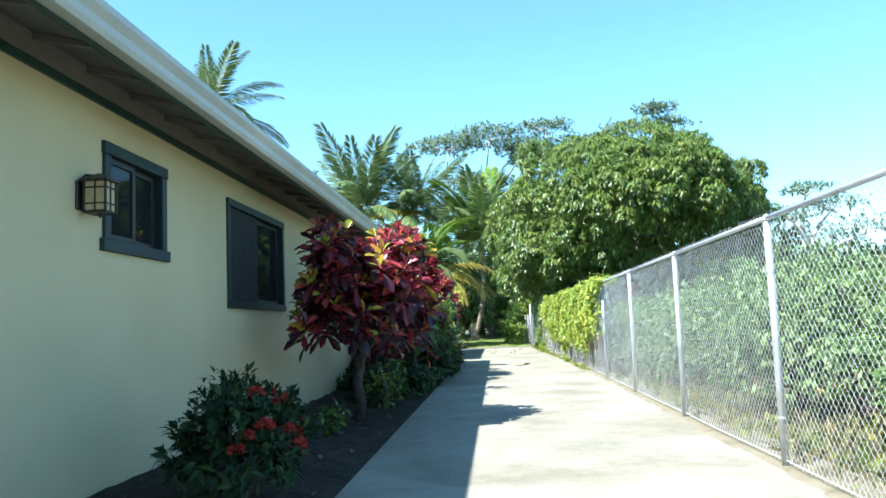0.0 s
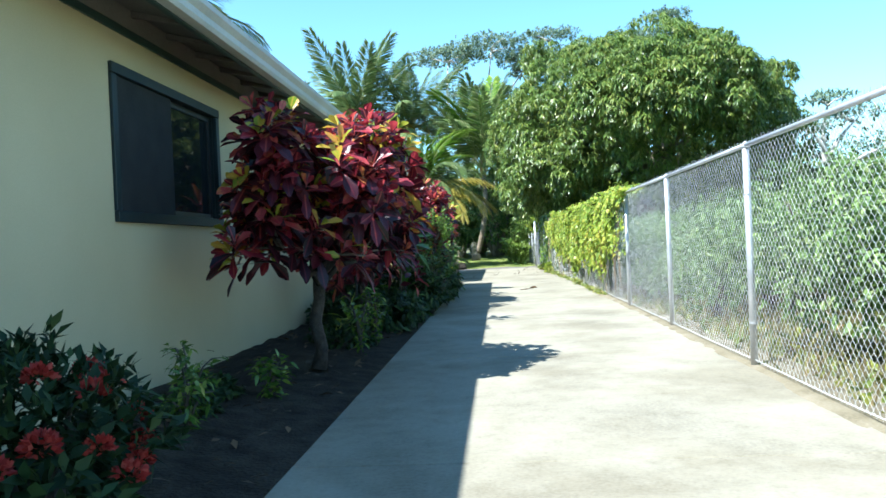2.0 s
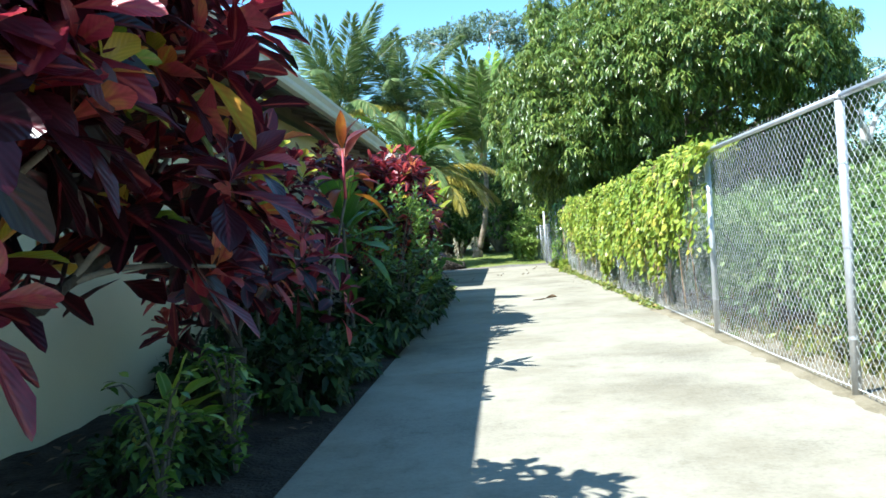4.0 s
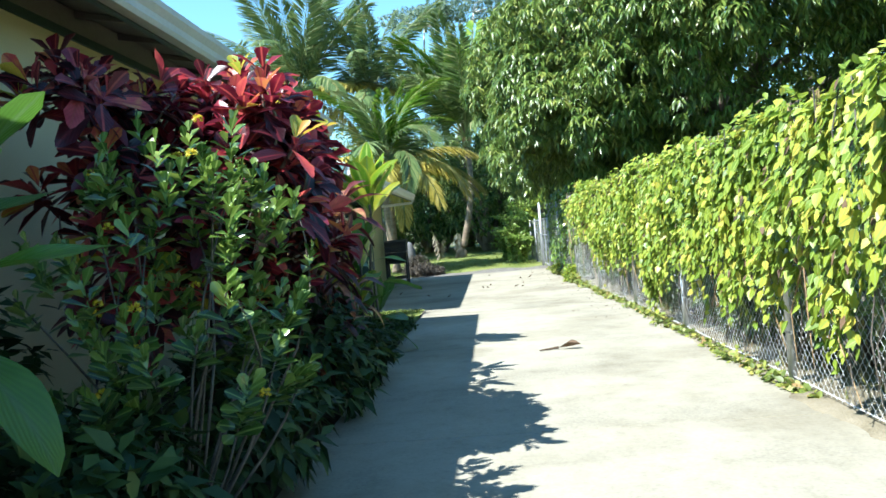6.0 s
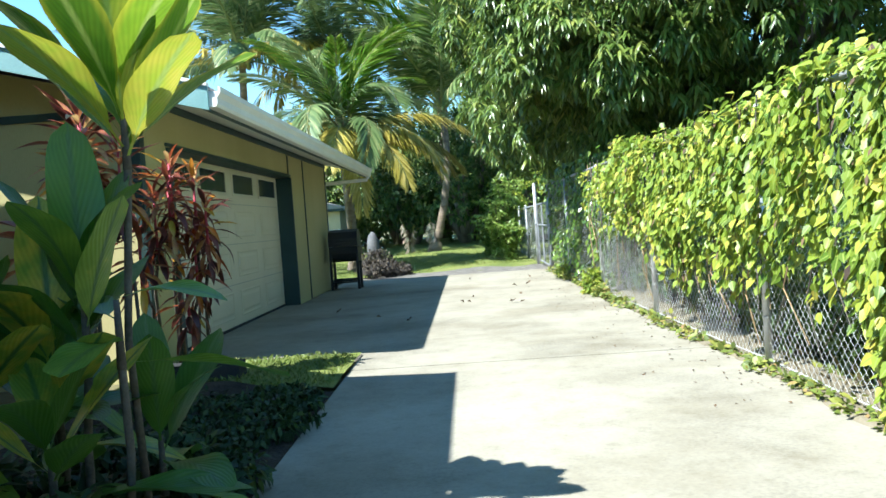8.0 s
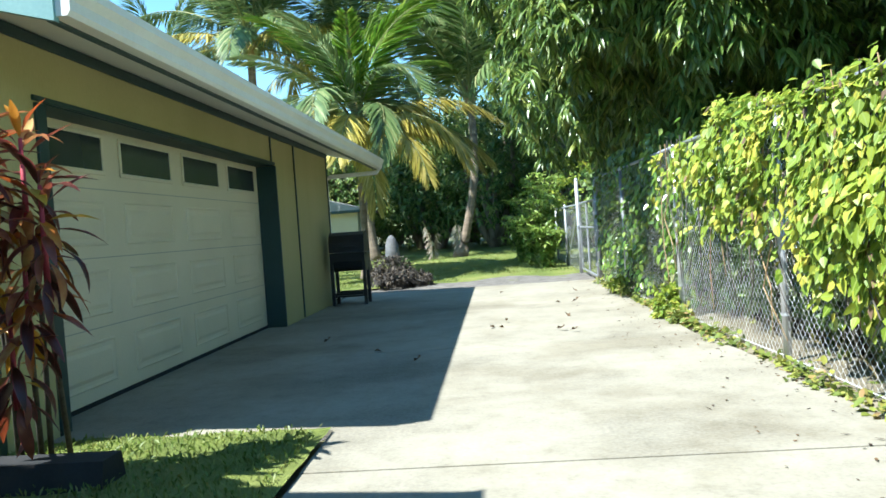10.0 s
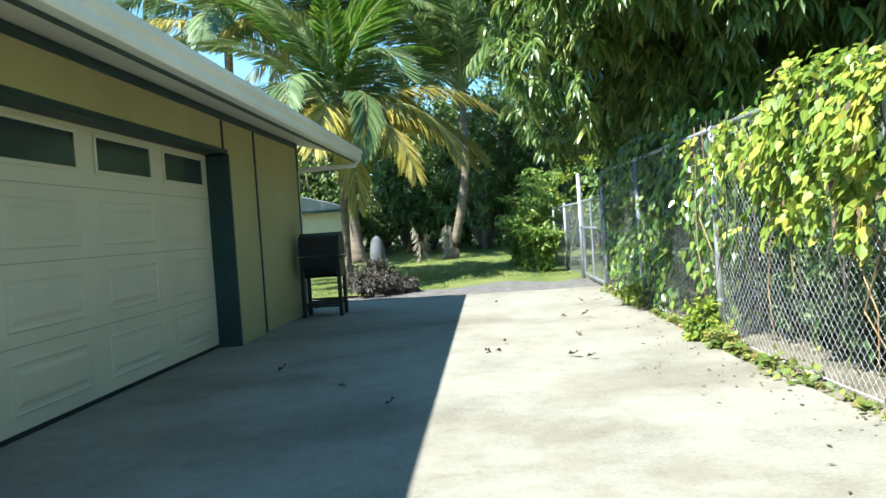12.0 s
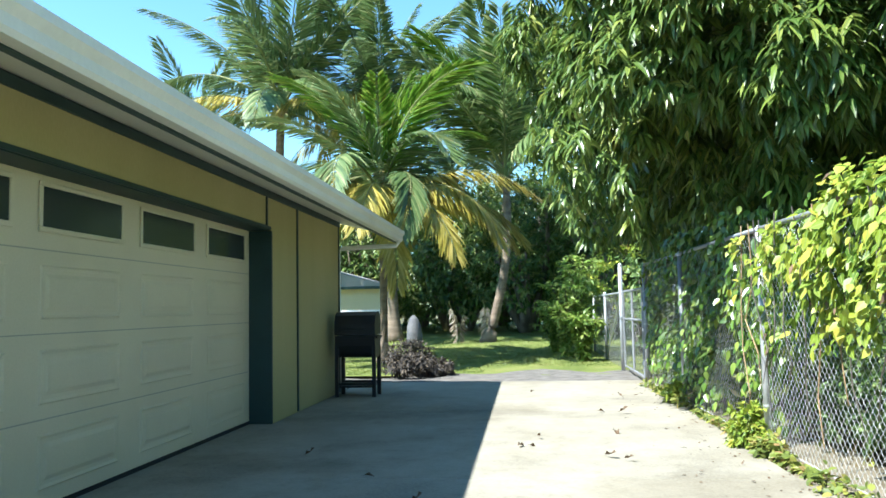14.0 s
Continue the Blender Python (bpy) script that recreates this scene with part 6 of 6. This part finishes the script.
crest = zz > cols[:, 4] - 0.08
xx = np.array([fence_x(y) for y in yy]) - cols[:, 0] + 0.02
b = np.stack([xx, yy, zz], 1)
w = np.stack([rng.normal(-0.35, 0.3, n), rng.normal(0, 0.5, n), rng.normal(-0.82, 0.32, n)], 1)
u = np.stack([rng.normal(-0.8, 0.3, n), rng.normal(-0.2, 0.45, n), rng.normal(0.5, 0.3, n)], 1)
u[crest] += np.array([0.3, 0, 0.9])
w[crest, 2] += 0.5
L = 0.052 + 0.04 * rng.random(n) ** 1.3
L = L * (1 + 0.25 * (rng.random(n) < 0.05))
near = np.argsort(np.abs(yy - 15) + 20 * (0.2 - layer))[:300]
keep = np.ones(n, bool)
keep[near] = False
part("foliage", leaves("foliage", b[keep], w[keep], u[keep], L[keep], L[keep] * 0.72, M["vine"], LEAF_OVATE, 0.12), None, vine)
# vine leaves near the gate: the mango's shade is put into a darker green
n2 = 10000
fy = rng.uniform(23.4, 29.2, n2)
fz = 0.12 + 1.95 * rng.random(n2) ** 0.8
thick = np.array([noise.noise(Vector((y * 1.1, z * 1.3, 31))) for y, z in zip(fy, fz)]) + 0.1 * rng.normal(0, 1, n2) > -0.12
fx_ = np.array([fence_x(y) for y in fy]) + rng.uniform(-0.04, 0.45, n2)
b2 = np.stack([fx_, fy, fz], 1)[thick]
n2 = len(b2)
part("shaded_foliage", leaves("shaded_foliage", b2, np.stack([rng.normal(-0.3, 0.3, n2), rng.normal(0, 0.5, n2), rng.normal(-0.9, 0.3, n2)], 1), np.stack([rng.normal(-0.8, 0.3, n2), rng.normal(-0.3, 0.4, n2), rng.normal(0.4, 0.3, n2)], 1), rng.uniform(0.06, 0.12, n2), 0.06, M["gloss_shrub"], LEAF_OVATE, 0.12), None, vine, "vine leaves towards the gate, coloured darker for the mango tree's shade")
dry = np.where(keep & (rng.random(n) < 0.035))[0]
part("dry_foliage", leaves("dry_foliage", b[dry] - np.array([0.015, 0, 0]), w[dry], u[dry], L[dry] * 0.9, L[dry] * 0.4, M["drift"], LEAF_MID, 0.3), None, vine, "scattered dry brown leaves")
vl = leaves("leaf", [(0, 0, 0)], [(1, 0, 0)], [(0, 0, 1)], [0.07], [0.051], M["vine"], LEAF_OVATE, 0.15)
M["vine_single"] = leafy("vine_leaf_single", [(0.0, (0.10, 0.18, 0.014)), (0.45, (0.235, 0.315, 0.026)), (0.75, (0.35, 0.40, 0.04)), (1.0, (0.50, 0.44, 0.06))], 0.42, 0.40, rib=(0.30, 0.38, 0.09), per_object=True)
vl.materials[0] = M["vine_single"]
leaf_objects(vine, [vl], b[near], w[near], u[near], L[near] / 0.07)
rr = random.Random(77)
for i in range(90):
    y = rr.uniform(9.8, 24.2)
    x = fence_x(y) - rr.uniform(0.03, 0.14)
    low = rr.uniform(0.08, 0.6)
    p = [(x + rr.uniform(-0.02, 0.02), y + rr.uniform(-0.06, 0.06) * k, 1.85 - (1.85 - low) * k / 5) for k in range(6)]
    part("stem", tube(p, [0.005] * 5 + [0.0025], 4), M["husk" if i % 3 == 0 else "stem"], vine)
# torn plastic sheet caught in the growth
for i, (y, hi_, lo_, wd) in enumerate(((13.4, 0.85, 0.4, 0.045), (14.45, 1.1, 0.75, 0.05), (14.95, 0.7, 0.35, 0.05))):
    x = fence_x(y) - 0.13
    bm = bmesh.new()
    rows_ = [[bm.verts.new((x + 0.04 * noise.noise(Vector((y + a * 3, c * 5, i))), y + wd * (a - 0.5) * (1 - 0.3 * c) + 0.05 * noise.noise(Vector((c * 6, i, a))), lo_ + (hi_ - lo_) * c)) for a in (0, 0.33, 0.66, 1)] for c in (0, 0.2, 0.4, 0.6, 0.8, 1)]
    for r0, r1 in zip(rows_, rows_[1:]):
        for k in range(3):
            bm.faces.new((r0[k], r0[k + 1], r1[k + 1], r1[k]))
    bmesh.ops.solidify(bm, geom=bm.faces, thickness=0.003)
    tagged(new("plastic_sheet", to_mesh("plastic_sheet", bm, M["tarp"], True)), "torn pale blue plastic sheet caught among the vine", "plastic sheet", "plastic scraps")

n = 3600
yy = np.concatenate([rng.uniform(12.0, 29, n - n // 6), rng.normal(23.7, 0.5, n // 6)])
yy = np.clip(yy, 11, 29.2)
lump = np.array([max(0.04, 0.35 + 1.2 * noise.noise(Vector((y * 1.6, 4, 0))) + 0.5 * noise.noise(Vector((y * 5.1, 9, 0)))) for y in yy])
zz = rng.random(n) ** 1.6 * 0.5 * lump * np.where(yy > 21.5, 0.42, 0.3)
xx = np.array([fence_x(y) for y in yy]) - rng.random(n) * 0.26 * (0.2 + lump * 0.8)
b = np.stack([xx, yy, zz], 1)
w = np.stack([rng.normal(-0.4, 0.6, n), rng.normal(0, 0.7, n), rng.normal(0.1, 0.5, n)], 1)
u = np.stack([rng.normal(-0.2, 0.4, n), rng.normal(-0.2, 0.4, n), np.ones(n)], 1)
L = rng.uniform(0.035, 0.085, n)
tagged(new("weeds", leaves("weeds", b, w, u, L, L * 0.6, M["weed"], LEAF_FULL, 0.2)), "olive and brown weeds sprouting along the foot of the fence", "weeds", kind="stuff")

for i, (x, y, h, r) in enumerate(((2.08, 23.9, 0.34, 0.15), (2.04, 26.9, 0.24, 0.12))):
    bushy("weed_clump", (x, y, -0.01), (x, y, h * 0.5), (r, r * 1.5, h * 0.55), 110, 6, 0.07, 0.035, "vine", "yellow-green weed clump at the foot of a fence post", "weeds", "weed clumps", 380 + i, 0.006, floor=0.01, stem_mat="stem", amp=0.4, stems=4)

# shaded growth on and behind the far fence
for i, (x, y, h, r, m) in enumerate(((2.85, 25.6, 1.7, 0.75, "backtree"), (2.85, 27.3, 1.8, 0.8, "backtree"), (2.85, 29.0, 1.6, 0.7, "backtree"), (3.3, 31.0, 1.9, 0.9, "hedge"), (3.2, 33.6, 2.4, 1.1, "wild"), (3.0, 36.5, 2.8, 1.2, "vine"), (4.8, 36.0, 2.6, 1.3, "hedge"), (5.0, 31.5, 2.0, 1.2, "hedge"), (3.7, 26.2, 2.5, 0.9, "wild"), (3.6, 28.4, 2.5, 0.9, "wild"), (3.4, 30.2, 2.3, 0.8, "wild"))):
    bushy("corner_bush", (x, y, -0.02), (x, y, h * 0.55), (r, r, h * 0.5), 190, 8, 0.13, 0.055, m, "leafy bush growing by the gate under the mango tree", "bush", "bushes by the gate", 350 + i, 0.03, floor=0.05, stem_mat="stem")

def spray_bush(base, canes, height, reach, leaf, mat, label, seed, name="airy_bush", group="bushes by the gate", per=54):
    """Arching canes from one foot, leafy along their upper part."""
    t = thing(name, base, label, "bush", group)
    rr = random.Random(seed)
    b, w = [], []
    for k in range(canes):
        a = k * 2.4 + rr.uniform(-0.4, 0.4)
        h, out = height * rr.uniform(0.55, 1.05), reach * rr.uniform(0.25, 1.0)
        pts = [Vector(base) + Vector((math.cos(a) * out * f ** 1.6, math.sin(a) * out * f ** 1.6, h * math.sin(f * 1.75) / 0.985)) for f in (0, 0.2, 0.4, 0.6, 0.8, 1.0)]
        part("cane", tube(pts, [0.012, 0.010, 0.009, 0.007, 0.005, 0.003], 5), M["stem"], t)
        for q in range(per):
            f = 0.06 + 0.94 * q / (per - 1)
            at = f * 5
            p = pts[min(4, int(at))].lerp(pts[min(4, int(at)) + 1], at - min(4, int(at)))
            b.append(p + Vector((rr.gauss(0, 0.03), rr.gauss(0, 0.03), rr.gauss(0, 0.02))))
            w.append((rr.gauss(0, 1) + math.cos(a) * 0.3, rr.gauss(0, 1) + math.sin(a) * 0.3, rr.gauss(0.1, 0.4)))
    n = len(b)
    part("foliage", leaves("foliage", np.array(b), np.array(w), np.array([0, 0, 1.0]) + rng.normal(0, 0.35, (n, 3)), leaf * rng.uniform(0.6, 1.2, n), leaf * 0.34, M[mat], LEAF_LONG, 0.2), None, t)
    return t


for i, (x, y, h, r) in enumerate(((1.45, 34.2, 1.0, 0.55), (1.15, 35.3, 1.7, 0.8), (1.5, 36.2, 2.3, 0.9), (0.95, 36.9, 1.3, 0.7), (1.7, 37.6, 2.6, 0.9))):
    spray_bush((x, y, -0.02), 30, h, r, 0.16, "airy", "airy yellow-green bush with arching shoots beside the gate", 362 + i)
for i, (x, y, h, r, k) in enumerate(((-1.62, 1.65, 0.50, 0.22, 9), (-1.45, 1.2, 0.38, 0.2, 7), (-1.30, 2.3, 0.30, 0.2, 8), (-1.05, 4.6, 0.55, 0.22, 9), (-1.0, 5.3, 0.6, 0.25, 9))):
    spray_bush((x, y, 0.05), k, h, r, 0.085, "gloss_shrub", "small leafy shoots growing in the shaded bed", 395 + i, "bed_shoots", "low shrubs in the bed", 22)

# dry shrubs and stones beside the grill
for i, (x, y, h, r) in enumerate(((-1.85, 30.9, 0.42, 0.42), (-1.45, 31.3, 0.28, 0.36), (-1.95, 31.8, 0.6, 0.42))):
    bushy("dry_shrub", (x, y, -0.02), (x, y, h * 0.5), (r, r, h * 0.5), 240, 8, 0.08, 0.03, "dryshrub", "low grey-purple dry shrub at the end of the concrete", "shrub", "dry shrubs", 370 + i, 0.02, floor=0.02, stem_mat="stem")

# lawn blades
n = 26000
xx, yy = rng.uniform(-6, 3.2, n), 31.4 + 13 * rng.random(n) ** 1.5
zz = np.array([-0.02 + bumpy(x, y, 0.5, 0.05) + 0.015 * max(0, y - 32) for x, y in zip(xx, yy)])
ok = ~((xx > -0.6) & (yy < 33.0)) & ~((xx > -2.8) & (yy < 31.9))
b = np.stack([xx, yy, zz], 1)[ok]
k = len(b)
w = np.stack([rng.normal(0, 0.4, k), rng.normal(0, 0.4, k), np.ones(k)], 1)
M["blade"] = leafy("grass_blade", [(0.0, (0.08, 0.13, 0.018)), (0.6, (0.16, 0.22, 0.035)), (1.0, (0.28, 0.28, 0.08))], 0.5, 0.35)
tagged(new("grass_blades", leaves("grass_blades", b, w, rng.normal(0, 1, (k, 3)), rng.uniform(0.04, 0.10, k), 0.012, M["blade"], LEAF_FAR, 0.4)), "short green grass blades of the lawn", "grass", kind="stuff")
n = 2600
b = np.stack([rng.uniform(-2.5, -0.78, n), rng.uniform(18.25, 19.72, n), np.full(n, 0.03)], 1)
w = np.stack([rng.normal(0, 0.4, n), rng.normal(0, 0.4, n), np.ones(n)], 1)
tagged(new("grass_blades", leaves("grass_blades", b, w, rng.normal(0, 1, (n, 3)), rng.uniform(0.04, 0.09, n), 0.011, M["blade"], LEAF_FAR, 0.4)), "short grass blades of the narrow strip", "grass", kind="stuff")

# fallen leaves on the concrete
fm = [one_leaf("fallen_leaf", 0.15, 0.05, M["drift"], d, 5, 0.3, 0.5, 0.1, 0.02) for d in (-0.6, 0.5)]
rr = random.Random(9)
spots = [(0.14, 23.82), (0.22, 23.88), (1.21, 25.93), (1.0, 26.03), (0.33, 24.32), (1.03, 24.66), (0.33, 28.22), (1.45, 27.4), (0.82, 23.43), (0.95, 23.26), (-0.5, 21.9), (-0.95, 22.6), (-1.6, 23.4)]
for x, y in spots:
    ob = new("fallen_leaf", rr.choice(fm))
    ob.matrix_basis = pose(x, y, 0.022, rr.uniform(-15, 15), rr.uniform(-12, 12), rr.uniform(0, 360)) @ Matrix.Scale(rr.uniform(0.6, 1.0), 4)
    tagged(ob, "curled dry brown leaf lying on the concrete", "leaf", "fallen leaves")
sheath = thing("palm_sheath", (0.97, 14.75, 0.0), "curled brown dry palm sheath lying on the concrete", "palm sheath")
part("blade", one_leaf("blade", 0.24, 0.09, M["drift"], -0.2, 8, 0.5, 0.6, 0.05, 0.01), None, sheath).matrix_basis = pose(0.97, 14.77, 0.02, 0, 0, -8)
part("stalk", tube([(0.99, 14.77, 0.022), (0.90, 14.76, 0.014), (0.80, 14.72, 0.012)], [0.014, 0.010, 0.006], 6), M["drift"], sheath)
n = 420
yy = rng.uniform(17, 29.6, n)
b = np.stack([np.array([fence_x(y) for y in yy]) - 0.10 - 0.8 * rng.random(n) ** 3, yy, np.full(n, 0.006)], 1)
w = unit(rng.normal(0, 1, (n, 3)) * np.array([1, 1, 0.15]))
tagged(new("leaf_litter", leaves("leaf_litter", b, w, np.array([0, 0, 1.0]) + rng.normal(0, 0.25, (n, 3)), 0.015 + 0.05 * rng.random(n) ** 2, 0.018, M["drift"], LEAF_MID, 0.05)), "small brown leaf litter along the edge of the concrete", "leaf litter", kind="stuff")
n = 420
b = np.stack([rng.uniform(-2.1, -0.85, n), rng.uniform(-6, 17.5, n), np.full(n, 0.15)], 1)
b[:, 2] = 0.13 * np.minimum(1, np.maximum(0, (EDGE - b[:, 0]) / 0.9)) + 0.03
w = unit(rng.normal(0, 1, (n, 3)) * np.array([1, 1, 0.2]))
tagged(new("leaf_litter", leaves("leaf_litter", b, w, np.array([0, 0, 1.0]) + rng.normal(0, 0.3, (n, 3)), rng.uniform(0.05, 0.12, n), 0.04, M["drift"], LEAF_MID, 0.1)), "dry leaf litter scattered over the bed", "leaf litter", kind="stuff")

# ---- driveway slabs ----
drive = thing("driveway", (0.7, 10, 0), "pale worn concrete driveway with shallow joints", "driveway", kind="structure")
part("bed_course", box((EDGE + 0.01, -14, -0.14), (2.05, 29.88, -0.03)), M["gravel"], drive, "dark joint filling")
part("bed_course", box((AX + 0.01, 19.8, -0.14), (EDGE + 0.005, 29.88, -0.03)), M["gravel"], drive)
ys = [-14, -10.5, -6.9, -3.2, 0.75, 4.4, 8.05, 11.7, 15.35, 19.0]
for a, b in zip(ys, ys[1:]):
    part("slab", box((EDGE, a + 0.006, -0.1), (2.36, b - 0.006, 0.0), 0.008), M["concrete"], drive)
ys = [19.0, 22.6, 26.25, 29.9]
bm = prism([(AX + 0.02, 19.806), (EDGE, 19.806), (EDGE, 19.006), (2.26, 19.006), (2.1, 22.594), (AX + 0.02, 22.594)], "z", -0.1, 0.0)
part("slab", bm, M["concrete"], drive)
for a, b in zip(ys[1:], ys[2:]):
    part("slab", box((AX + 0.02, a + 0.006, -0.1), (2.05, b - 0.006, 0.0), 0.008), M["concrete"], drive)
